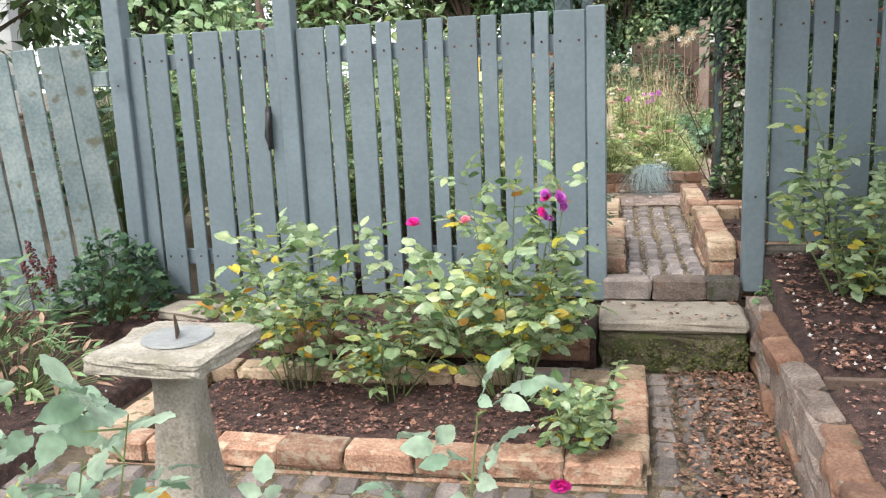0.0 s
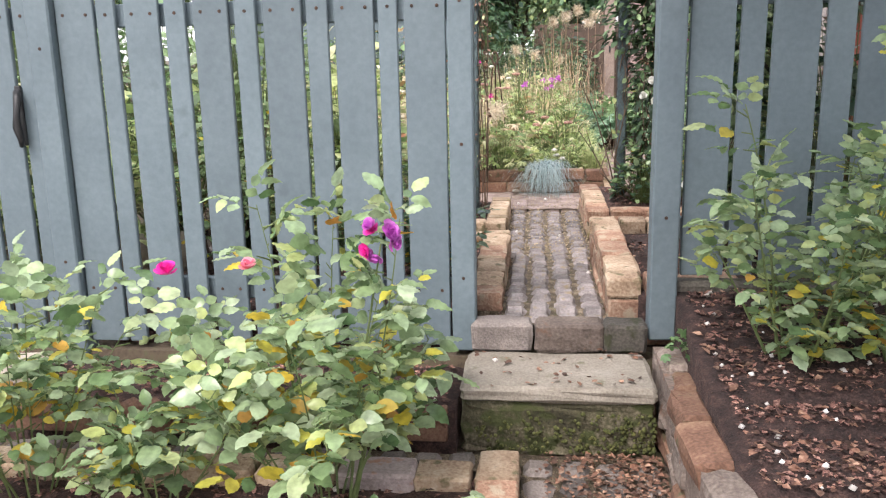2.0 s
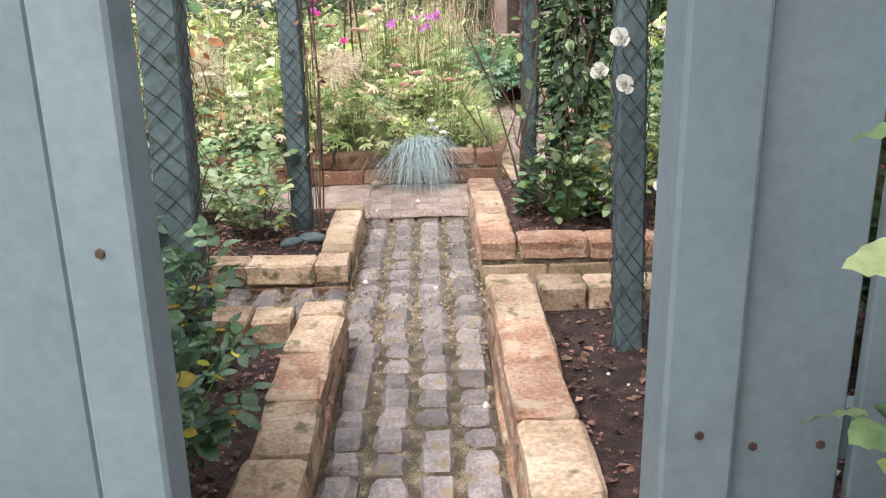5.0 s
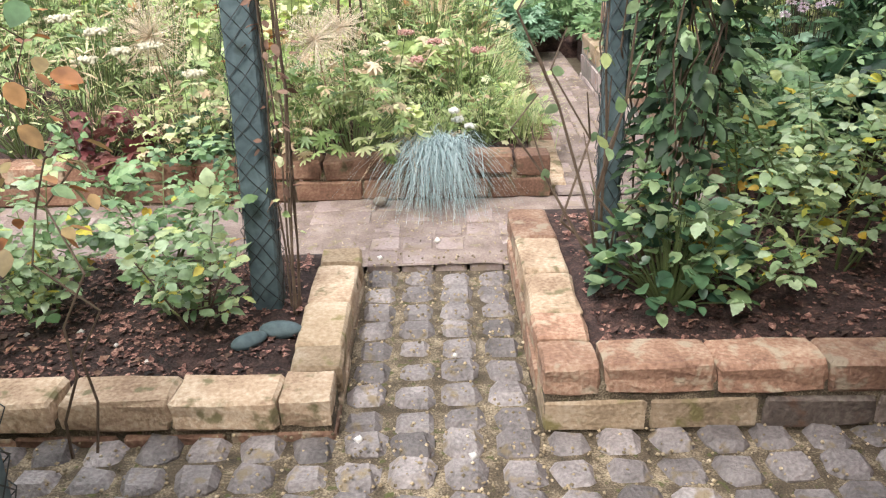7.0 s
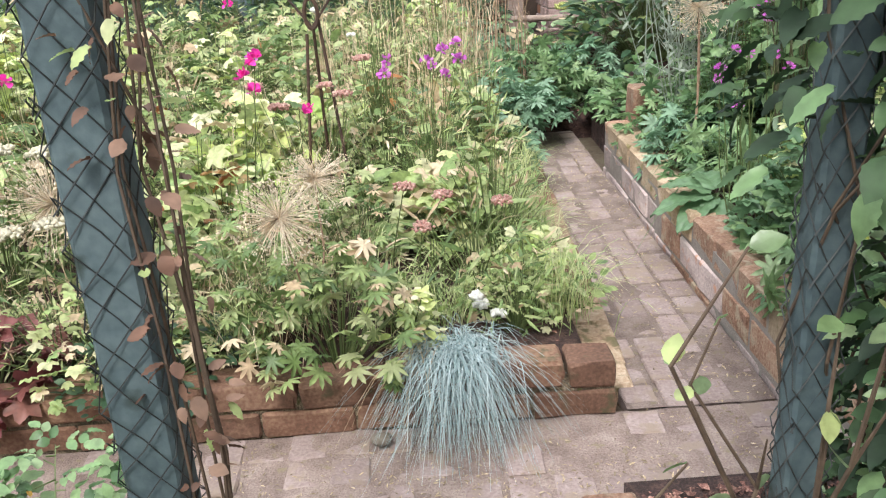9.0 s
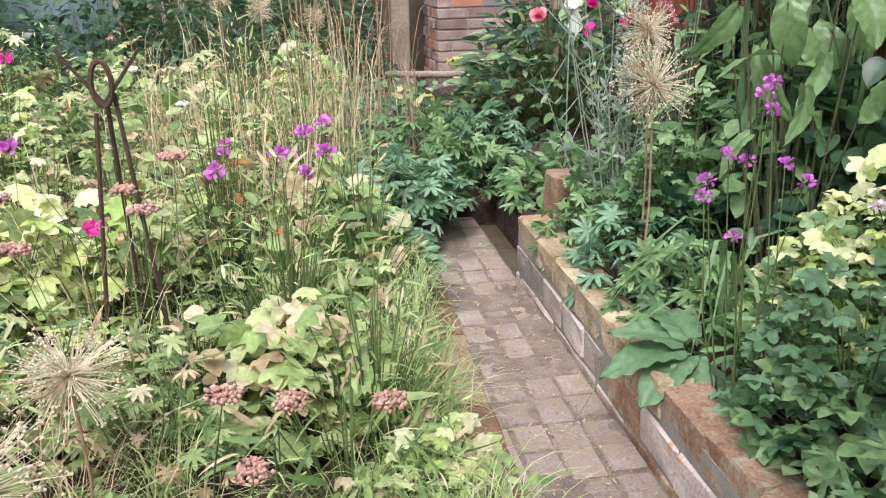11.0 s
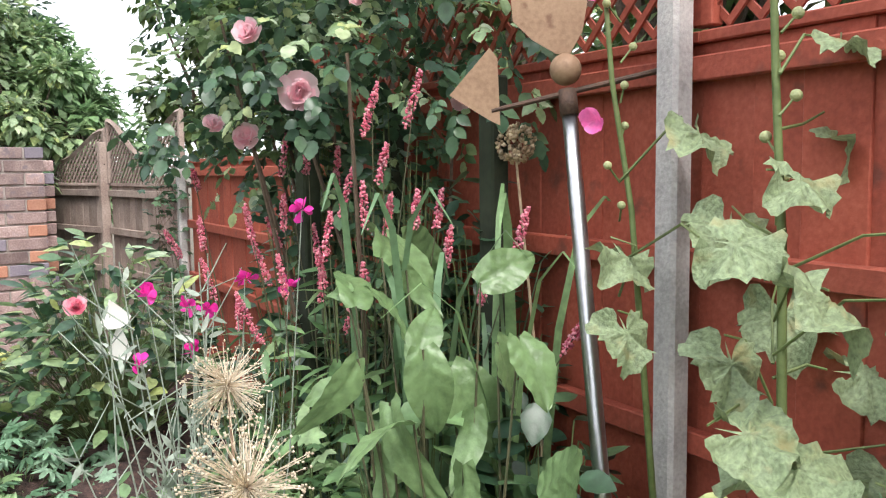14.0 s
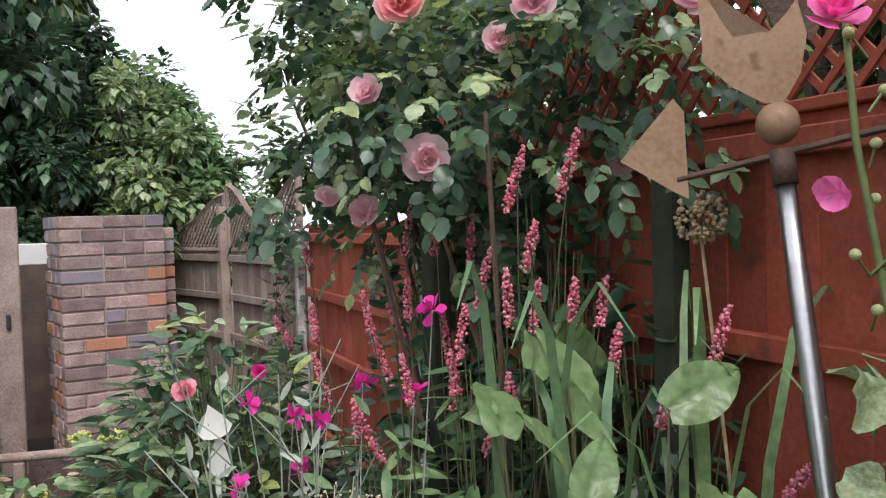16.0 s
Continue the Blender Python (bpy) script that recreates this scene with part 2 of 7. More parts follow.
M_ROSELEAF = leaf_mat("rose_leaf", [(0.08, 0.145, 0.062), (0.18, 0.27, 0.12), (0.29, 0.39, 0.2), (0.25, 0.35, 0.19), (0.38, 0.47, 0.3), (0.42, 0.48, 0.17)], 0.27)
M_PALELEAF = leaf_mat("grey_green_leaf", [(0.17, 0.27, 0.18), (0.26, 0.36, 0.255), (0.35, 0.44, 0.33)], 0.34)
M_YELLOW = leaf_mat("yellow_leaf", [(0.55, 0.36, 0.03), (0.6, 0.5, 0.06), (0.4, 0.42, 0.07), (0.5, 0.22, 0.04)], 0.5)
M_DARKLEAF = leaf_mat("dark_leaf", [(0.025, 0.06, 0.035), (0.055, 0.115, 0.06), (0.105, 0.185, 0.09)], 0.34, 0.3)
M_TREELEAF = leaf_mat("tree_leaf", [(0.03, 0.06, 0.018), (0.06, 0.11, 0.03), (0.11, 0.17, 0.05), (0.16, 0.22, 0.07)], 0.5, 0.35)
M_MIDLEAF = leaf_mat("mid_green_leaf", [(0.08, 0.155, 0.07), (0.14, 0.25, 0.105), (0.23, 0.36, 0.16), (0.32, 0.43, 0.23)], 0.42)
M_BEDLEAF = leaf_mat("meadow_leaf", [(0.11, 0.18, 0.07), (0.2, 0.29, 0.1), (0.32, 0.4, 0.16), (0.42, 0.45, 0.24)], 0.45)
# leaf colours darkened to hold the backlit shade of the arch climbers
M_SHADELEAF = leaf_mat("shade_coloured_leaf", [(0.014, 0.032, 0.016), (0.03, 0.065, 0.028), (0.06, 0.115, 0.045)], 0.65, 0.25)
M_RAY = leaf_mat("pale_straw", [(0.58, 0.47, 0.34), (0.7, 0.6, 0.46), (0.8, 0.72, 0.58)], 0.7, 0.3)
M_LIMELEAF = leaf_mat("lime_leaf", [(0.25, 0.36, 0.14), (0.4, 0.5, 0.2), (0.57, 0.62, 0.31), (0.58, 0.56, 0.36)], 0.5, 0.4)
M_PALEYELLOW = leaf_mat("pale_yellow_leaf", [(0.3, 0.44, 0.11), (0.52, 0.6, 0.2), (0.7, 0.72, 0.36), (0.78, 0.77, 0.52), (0.4, 0.52, 0.15)], 0.5, 0.3)
M_BLUELEAF = leaf_mat("blue_green_leaf", [(0.11, 0.22, 0.12), (0.2, 0.34, 0.21), (0.3, 0.44, 0.31)], 0.5)
M_SILVER = leaf_mat("silver_leaf", [(0.24, 0.29, 0.23), (0.4, 0.45, 0.38)], 0.7, 0.25)
M_FESCUE = leaf_mat("blue_fescue", [(0.22, 0.31, 0.31), (0.34, 0.44, 0.45), (0.5, 0.58, 0.58)], 0.6, 0.25)
M_BIGLEAF = leaf_mat("broad_leaf", [(0.085, 0.17, 0.085), (0.14, 0.245, 0.125), (0.21, 0.32, 0.18)], 0.36, 0.3, 60, 0.5, 0.16)
M_HOLLY = leaf_mat("mottled_leaf", [(0.13, 0.19, 0.085), (0.19, 0.25, 0.13), (0.27, 0.32, 0.2)], 0.6, 0.22, 130, 1.0, 0.36, blotch=(0.3, 0.28, 0.13))
M_WINE = leaf_mat("wine_leaf", [(0.09, 0.02, 0.025), (0.17, 0.05, 0.05), (0.22, 0.1, 0.08)], 0.45, 0.25)
M_RUST = leaf_mat("rust_leaf", [(0.26, 0.09, 0.035), (0.4, 0.18, 0.06), (0.36, 0.25, 0.11), (0.2, 0.16, 0.07)], 0.5, 0.3)
M_MAGENTA = leaf_mat("magenta_petal", [(0.72, 0.02, 0.3), (0.8, 0.05, 0.42)], 0.5, 0.3)
M_PURPLE = leaf_mat("purple_petal", [(0.5, 0.08, 0.5), (0.65, 0.2, 0.62)], 0.5, 0.3)
M_PINK = leaf_mat("pink_petal", [(0.88, 0.5, 0.58), (0.92, 0.64, 0.7), (0.94, 0.78, 0.81)], 0.55, 0.5, 20, 0.1, 0.06)
M_CORAL = leaf_mat("coral_petal", [(0.86, 0.34, 0.38), (0.9, 0.47, 0.48), (0.93, 0.6, 0.58)], 0.55, 0.5, 20, 0.1, 0.06)
M_SPIKE = leaf_mat("spike_floret", [(0.68, 0.12, 0.22), (0.8, 0.27, 0.36), (0.9, 0.5, 0.55)], 0.5, 0.4)
M_MALLOW = leaf_mat("mallow_petal", [(0.8, 0.1, 0.4), (0.88, 0.22, 0.52)], 0.5, 0.35)
M_LILAC = leaf_mat("lilac_floret", [(0.74, 0.54, 0.68), (0.84, 0.7, 0.79), (0.9, 0.83, 0.87)], 0.6, 0.4)
M_DUSKY = leaf_mat("dusky_pink_floret", [(0.42, 0.2, 0.17), (0.55, 0.32, 0.27), (0.62, 0.45, 0.38)], 0.6, 0.25)
M_CREAM = leaf_mat("white_petal", [(0.78, 0.77, 0.71), (0.86, 0.85, 0.81)], 0.5, 0.4, 20, 0.1, 0.06)
M_DEADLEAF = leaf_mat("withered_leaf", [(0.09, 0.05, 0.035), (0.17, 0.09, 0.06), (0.27, 0.17, 0.12)], 0.75, 0.2)
M_YARROW = leaf_mat("cream_floret", [(0.56, 0.52, 0.38), (0.7, 0.66, 0.52)], 0.6, 0.3)
M_DOCK = leaf_mat("dock_leaf", [(0.1, 0.175, 0.07), (0.15, 0.24, 0.1), (0.2, 0.29, 0.14)], 0.36, 0.28, 55, 0.7, 0.22)
M_SEDUM = leaf_mat("lime_floret", [(0.5, 0.55, 0.16), (0.66, 0.68, 0.28)], 0.6, 0.3)
M_DARK = rough_mat("shade_black_post", [(0.01, 0.014, 0.008), (0.03, 0.04, 0.02)], 1.0, 4, 30, 0.5)


# ---- mesh helpers ----
def part(name, data, material, parent=None, label=""):
    """Links a bmesh or a mesh as one object under a thing or a part."""
    if isinstance(data, bmesh.types.BMesh):
        me = bpy.data.meshes.new(name)
        data.to_mesh(me)
        data.free()
        data = me
    if material and not data.materials:
        data.materials.append(material)
    ob = new(name, data)
    ob.parent = parent
    return tagged(ob, label)


def thing(name, label, category, at=(0, 0, 0), turn=0.0, group="", kind=""):
    ob = new(name)
    ob.empty_display_size = 0.05
    ob.matrix_basis = pose(at[0], at[1], at[2], 0, 0, turn)
    return tagged(ob, label, category, group, kind)


def mesh_of(name, verts, faces, smooth=False):
    me = bpy.data.meshes.new(name)
    me.from_pydata(np.asarray(verts, float).tolist(), [], faces)
    if smooth:
        me.polygons.foreach_set("use_smooth", [True] * len(me.polygons))
    return me


def block(sx, sy, sz, bevel=0.006, jitter=0.0, rng=None, cuts=0):
    """A bevelled block centred on x and y with its base at z 0."""
    bm = bmesh.new()
    bmesh.ops.create_cube(bm, size=1.0)
    for v in bm.verts:
        v.co = Vector((v.co.x * sx, v.co.y * sy, (v.co.z + 0.5) * sz))
    if cuts:
        bmesh.ops.subdivide_edges(bm, edges=bm.edges[:], cuts=cuts, use_grid_fill=True)
    if bevel:
        sharp = [e for e in bm.edges if e.calc_face_angle(0) > 0.5]
        bmesh.ops.bevel(bm, geom=sharp, offset=bevel, segments=1, affect="EDGES", profile=0.6)
    if jitter and rng:
        for v in bm.verts:
            v.co += Vector((rng.uniform(-1, 1), rng.uniform(-1, 1), rng.uniform(-0.6, 0.6))) * jitter
    return bm


def as_mesh(bm, name, material, smooth=False):
    me = bpy.data.meshes.new(name)
    bm.to_mesh(me)
    bm.free()
    me.materials.append(material)
    if smooth:
        me.polygons.foreach_set("use_smooth", [True] * len(me.polygons))
    return me


def piece(name, me, at, turn=(0, 0, 0), scale=(1, 1, 1), parent=None):
    ob = new(name, me)
    ob.parent = parent
    ob.matrix_basis = pose(*at, *turn) @ Matrix.Diagonal((*scale, 1))
    return ob


def variants(name, count, sx, sy, sz, bevel, jitter, material, cuts=0):
    rng = random.Random(hash_of(name))
    return [as_mesh(block(sx, sy, sz, bevel, jitter, rng, cuts), name, material) for _ in range(count)]


def hash_of(text):
    return sum((k + 1) * ord(c) for k, c in enumerate(text))


def tubes(lines, sides=5):
    """Verts and faces of tapered tubes along lines of (point, radius)."""
    verts, faces = [], []
    for line in lines:
        pts = [Vector(p) for p, _ in line]
        start = len(verts)
        for k, (p, r) in enumerate(line):
            d = (pts[min(k + 1, len(pts) - 1)] - pts[max(k - 1, 0)])
            d = d.normalized() if d.length > 1e-9 else Vector((0, 0, 1))
            a = d.cross(Vector((0.31, 0.95, 0.05)) if abs(d.y) < 0.9 else Vector((1, 0, 0))).normalized()
            b = d.cross(a)
            for s in range(sides):
                w = 2 * math.pi * s / sides
                verts.append(pts[k] + (a * math.cos(w) + b * math.sin(w)) * r)
        for k in range(len(line) - 1):
            for s in range(sides):
                i, j = start + k * sides + s, start + k * sides + (s + 1) % sides
                faces.append((i, j, j + sides, i + sides))
        faces.append(tuple(start + s for s in reversed(range(sides))))
        faces.append(tuple(start + (len(line) - 1) * sides + s for s in range(sides)))
    return [tuple(v) for v in verts], faces


def oval(width=0.62, droop=0.14, fold=0.07):
    """A pointed leaf folded along its midrib."""
    rows = [(0.14, 0.3), (0.4, 0.5), (0.68, 0.4), (0.88, 0.19)]
    v = [(0, 0, 0)]
    for y, w in rows:
        z = -droop * y * y
        v += [(-width * w, y, z + fold * (1.2 - y)), (0, y - 0.01, z), (width * w, y, z + fold * (1.2 - y))]
    v.append((0, 1, -droop))
    f = [(0, 2, 1), (0, 3, 2)]
    for k in range(3):
        a, c = 1 + 3 * k, 4 + 3 * k
        f += [(a + 1, c + 1, c, a), (a + 1, a + 2, c + 2, c + 1)]
    return np.array(v), f + [(11, 13, 10), (11, 12, 13)]


COARSE = (np.array([(0, 0, 0), (-0.33, 0.45, 0.06), (0, 0.45, 0), (0.33, 0.45, 0.06), (0, 1, -0.14)]), [(0, 2, 1), (0, 3, 2), (2, 4, 1), (2, 3, 4)])


def lobed(lobes=5, depth=0.45, droop=0.12, fine=4, crinkle=0.0, rings=1):
    """A leaf with rounded lobes round its stalk, cupped and, where asked, crinkled."""
    v, f, n = [(0, 0.42, 0.0), (0, 0.06, -0.02)], [], lobes * fine
    for q in range(1, rings + 1):
        for k in range(n + 1):
            a = math.radians(-155 + 310 * k / n)
            r = 0.56 * (1 - depth * (0.5 + 0.5 * math.cos(2 * math.pi * lobes * k / n)) ** 1.4) * (1 + 0.05 * math.sin(k * 2.7))
            r *= (q / rings) * (0.72 if k in (0, n) else 1)
            z = 0.07 * math.cos(2 * math.pi * lobes * k / n) * q / rings - droop * r + crinkle * math.sin(k * 1.9 + q * 2.3) * math.cos(q * 3.1)
            v.append((r * math.sin(a), 0.42 + r * math.cos(a), z))
    f = [(0, 3 + k, 2 + k) for k in range(n)] + [(0, 2, 1), (0, 1, 2 + n)]
    for q in range(1, rings):
        s, t = 2 + (q - 1) * (n + 1), 2 + q * (n + 1)
        f += [(s + k, s + k + 1, t + k + 1, t + k) for k in range(n)]
    return np.array(v), f


def big_oval(width=0.7, droop=0.34, wave=0.026):
    """A broad leaf with a heart-shaped base, sunken veins and a wavy rim."""
    v, f, rows, cols = [], [], 26, 11
    for i in range(rows + 1):
        u = i / rows
        w = width * 0.5 * (math.sin(math.pi * min(1, u * 0.93 + 0.07)) ** 0.62) * (1.12 - 0.35 * u)
        for j in range(cols):
            s = (j / (cols - 1)) * 2 - 1
            back = -0.07 * max(0, 1 - u * 4) * abs(s)
            z = -droop * u * u + 0.1 * abs(s) * w + wave * math.cos(u * 34 - abs(s) * 7) * (0.25 + 0.5 * abs(s)) - 0.03 * math.exp(-(s * 7) ** 2) + 0.03 * math.sin(u * 9 + s * 2) * abs(s)
            v.append((s * w, u + back, z))
    f = [(i * cols + j, i * cols + j + 1, (i + 1) * cols + j + 1, (i + 1) * cols + j) for i in range(rows) for j in range(cols - 1)]
    return np.array(v), f


def toothed(width=0.7, droop=0.2, fold=0.08, twist=0.0):
    """A rose leaflet: ovate, pointed, with a toothed rim, folded along its midrib."""
    rows = [(0.07, 0.2), (0.17, 0.36), (0.28, 0.41), (0.39, 0.5), (0.5, 0.46), (0.61, 0.47), (0.72, 0.34), (0.82, 0.29), (0.91, 0.13)]
    v = [(0, 0, 0)]
    for k, (y, w) in enumerate(rows):
        z, tilt = -droop * y * y, twist * (y - 0.4)
        back = -0.025 if k % 2 else 0.02
        v += [(-width * w, y + back, z + fold * (1.1 - y) - tilt * w + 0.018 * (-1) ** k), (0, y, z), (width * w, y + back, z + fold * (1.1 - y) + tilt * w + 0.018 * (-1) ** k)]
    v.append((0, 1, -droop * 1.05))
    f = [(0, 2, 1), (0, 3, 2)]
    for k in range(len(rows) - 1):
        a, c = 1 + 3 * k, 4 + 3 * k
        f += [(a + 1, c + 1, c, a), (a + 1, a + 2, c + 2, c + 1)]
    a = 3 * len(rows) - 2
    return np.array(v), f + [(a + 1, a + 3, a), (a + 1, a + 2, a + 3)]


ROSE = [toothed(0.74, 0.12, 0.07), toothed(0.68, 0.36, 0.13, 0.25), toothed(0.8, 0.26, -0.07, -0.2), toothed(0.62, -0.08, 0.17, 0.3), toothed(0.7, 0.5, 0.04, -0.3)]
THIN = [oval(0.15, 0.25, 0.03), oval(0.2, -0.15, 0.05), oval(0.12, 0.5, 0.02)]
SLIM = [toothed(0.5, 0.2, 0.08, 0.2), toothed(0.56, 0.45, 0.1, -0.3), toothed(0.46, 0.05, 0.14), toothed(0.6, 0.3, -0.06, 0.3)]
OVAL, NARROW, ROUND = oval(0.7), oval(0.28, 0.2, 0.04), oval(0.95, 0.1, 0.09)
LOBED, DEEP = lobed(5, 0.3, 0.14), lobed(7, 0.6, 0.18, 4)
BROAD = big_oval()
DOCK = [big_oval(0.6, 0.55, 0.017), big_oval(0.7, 0.3, 0.02), big_oval(0.5, 0.8, 0.016)]


def ragged(seed):
    """A large palmate leaf with uneven lobes, crumpled and curling at the rim."""
    r = random.Random(seed)
    v, f = lobed(5, 0.07, 0.22, 8, 0.02, 5)
    v[:, 2] *= 1.0
    n = 41
    for q in range(5):
        for k in range(n):
            p = v[2 + q * n + k]
            s = 1 + (0.07 * math.sin(k * 0.37 + seed) + 0.045 * r.uniform(-1, 1)) * (q + 1) / 5
            p[0] *= s
            p[1] = 0.42 + (p[1] - 0.42) * s
            p[2] += 0.16 * math.sin(k * 0.5 + seed * 2) * (q / 4) ** 2 + 0.038 * r.uniform(-1, 1) * (0.5 + q / 4)
    return v, f


HOLLY = [ragged(k) for k in range(5)]
PETAL = (np.array([(0, 0, 0), (-0.26, 0.4, 0.09), (0, 0.38, 0), (0.26, 0.4, 0.09), (-0.46, 0.8, 0.2), (0, 0.8, 0.12), (0.46, 0.8, 0.2), (-0.24, 1.0, 0.22), (0.0, 1.03, 0.25), (0.26, 0.99, 0.23)]),
         [(0, 2, 1), (0, 3, 2), (2, 5, 4, 1), (2, 3, 6, 5), (5, 8, 7, 4), (5, 6, 9, 8)])
FLORET = (np.array([(-0.5, -0.5, 0), (0.5, -0.5, 0), (0.5, 0.5, 0), (-0.5, 0.5, 0), (0, 0, 0.6), (0, 0, -0.6)]),
          [(0, 1, 4), (1, 2, 4), (2, 3, 4), (3, 0, 4), (1, 0, 5), (2, 1, 5), (3, 2, 5), (0, 3, 5)])


def leaves(name, template, spots, material, parent, label=""):
    """One mesh of many leaves; spots: rows of (place, way of the leaf, its upper side, size)."""
    if not spots:
        return None
    if isinstance(template, list):
        verts, faces = [], []
        for k, one in enumerate(template):
            v, f = leaf_field(one, spots[k::len(template)])
            start = sum(map(len, verts))
            faces += [tuple(i + start for i in q) for q in f]
            verts.append(v)
        V = np.concatenate(verts)
    else:
        V, faces = leaf_field(template, spots)
    ob = part(name, mesh_of(name, V, faces, True), material, parent, label)
    if len(spots) > 60:
        ob["kind"] = "stuff"
    return ob


def leaf_field(template, spots):
    """Verts and faces of one leaf shape set at each spot."""
    tv, tf = template
    if not spots:
        return np.zeros((0, 3)), []
    P = np.array([s[0] for s in spots], float)
    A = np.array([s[1] for s in spots], float)
    U = np.array([s[2] for s in spots], float)
    S = np.array([s[3] for s in spots], float)[:, None, None]
    A /= np.linalg.norm(A, axis=1, keepdims=True) + 1e-9
    B = np.cross(A, U)
    B /= np.linalg.norm(B, axis=1, keepdims=True) + 1e-9
    U = np.cross(B, A)
    T = tv[None]
    V = P[:, None] + S * (T[..., 0:1] * B[:, None] + T[..., 1:2] * A[:, None] + T[..., 2:3] * U[:, None])
    n = len(tv)
    return V.reshape(-1, 3), [tuple(i + k * n for i in f) for k in range(len(spots)) for f in tf]


def unit(rng, up=0.0):
    while True:
        v = Vector((rng.uniform(-1, 1), rng.uniform(-1, 1), rng.uniform(-1, 1) + up))
        if 0.05 < v.length:
            return v.normalized()


def blades(name, rows, material, parent, label=""):
    """Arching ribbons; rows of (base, way out, length, rise, width)."""
    verts, faces = [], []
    for base, out, length, rise, width, *fall in rows:
        fall = fall[0] if fall else rise * 1.1
        out = Vector((out[0], out[1], 0)).normalized()
        side = Vector((-out.y, out.x, 0)) * width * 0.5
        s = len(verts)
        for k in range(6):
            u = k / 5
            p = Vector(base) + out * length * (u * 0.4 + 0.6 * u * u) + Vector((0, 0, rise * 1.75 * u - fall * u * u))
            w = side * (1 - u ** 2 * 0.92)
            verts += [tuple(p - w), tuple(p + w)]
        faces += [(s + 2 * k, s + 2 * k + 1, s + 2 * k + 3, s + 2 * k + 2) for k in range(5)]
    return part(name, mesh_of(name, verts, faces, True), material, parent, label)


# ---- plants ----
def spray(rng, spots, tip, way, size, count=5):
    """A compound leaf of leaflets along a short stalk."""
    way = way.normalized()
    side = way.cross(Vector((0, 0, 1)))
    side = side.normalized() if side.length > 0.05 else Vector((1, 0, 0))
    up = side.cross(way) + unit(rng) * 0.35
    spots.append((tip + way * size * 1.5, way + Vector((0, 0, -0.2)), up, size * rng.uniform(0.9, 1.2)))
    for k in range(count // 2):
        p = tip + way * size * (0.5 + 0.65 * k)
        for s in (-1, 1):
            spots.append((p, way * 0.45 + side * s + Vector((0, 0, rng.uniform(-0.35, 0.2))), up + unit(rng) * 0.25, size * rng.uniform(0.7, 1.0)))


def cane_plant(name, label, category, at, seed, height, spread, canes, size, leaf=None, yellow=0.08, low=0.25, per=7, group="", lean=(0, 0), count=5, wood=None):
    """A bush of canes with compound leaves, such as a rose."""
    rng = random.Random(seed)
    ob = thing(name, label, category, at, group=group)
    lines, green, gold = [], [], []
    tips = []
    for c in range(canes):
        a = 2 * math.pi * (c + rng.uniform(-0.4, 0.4)) / canes
        r = spread * math.sqrt(rng.uniform(0.1, 1))
        h = height * (rng.uniform(0.5, 0.92) if c % 4 else rng.uniform(0.98, 1.16)) * (1 - 0.25 * r / max(spread, 0.01))
        base = Vector((math.cos(a), math.sin(a), 0)) * spread * 0.16
        end = Vector((math.cos(a) * r + lean[0], math.sin(a) * r + lean[1], h))
        mid = base.lerp(end, 0.5) + Vector((rng.uniform(-0.1, 0.1) * spread, rng.uniform(-0.1, 0.1) * spread, h * 0.12))
        line = []
        for k in range(7):
            u = k / 6
            p = base.lerp(mid, u).lerp(mid.lerp(end, u), u)
            line.append((p, 0.0052 * (1 - 0.7 * u) * min(1, max(0.7, height))))
        lines.append(line)
        tips.append(end)
        for k in range(per):
            u = low + (1 - low) * (k + rng.random()) / per
            p = base.lerp(mid, u).lerp(mid.lerp(end, u), u)
            w = unit(rng)
            w.z = abs(w.z) * 0.5 + 0.1
            twig = p + w * rng.uniform(0.02, 0.16) * max(spread, 0.15)
            lines.append([(p, 0.0022), (twig, 0.0015)])
            some = []
            spray(rng, some, twig, w, size * rng.uniform(0.65, 1.2), count)
            for s in some:
                (gold if rng.random() < yellow * 1.5 * (1.5 - u) ** 2 else green).append(s)
        spray(rng, green, end, Vector((rng.uniform(-1, 1), rng.uniform(-1, 1), 0.9)), size * 0.8, count)
    for c in range(canes):
        part("cane", mesh_of("cane", *tubes(lines[c * (per + 1):(c + 1) * (per + 1)], 4)), wood or M_STEM, ob)
    leaves("foliage", ROSE, green, leaf or M_ROSELEAF, ob)
    leaves("yellowed_foliage", ROSE, gold, M_YELLOW, ob, "yellowing autumn leaves")
    return ob, tips


def flower(parent, at, size, material, seed, rings=4, up=(0, -0.3, 1), name="flower", label="", eye=None):
    """A double flower of cupped petals."""
    rng = random.Random(seed)
    rows, n = [], Vector(up).normalized()
    a = n.cross(Vector((0.9, 0.1, 0.3))).normalized()
    b = n.cross(a)
    for ring in range(rings):
        open_ = 0.85 - ring / max(rings, 1) * 0.75
        k = 7 if ring < 2 else 5
        for p in range(k):
            w = 2 * math.pi * (p + ring * 0.5 + rng.uniform(-0.25, 0.25)) / k
            out = a * math.cos(w) + b * math.sin(w)
            way = out * open_ + n * (1.25 - open_) + unit(rng) * (0.22 if rings > 1 else 0.06)
            rows.append((Vector(at) + n * size * 0.04 * ring, way, n * 0.8 - out * (1.2 - open_), size * 0.56 * (1 - 0.12 * ring) * rng.uniform(0.82, 1.12)))
    f = leaves(name, PETAL, rows, material, parent, label)
    if eye:
        leaves("flower_eye", FLORET, [(Vector(at) + n * size * 0.1, n, a, size * 0.12)], eye, f)
    return f


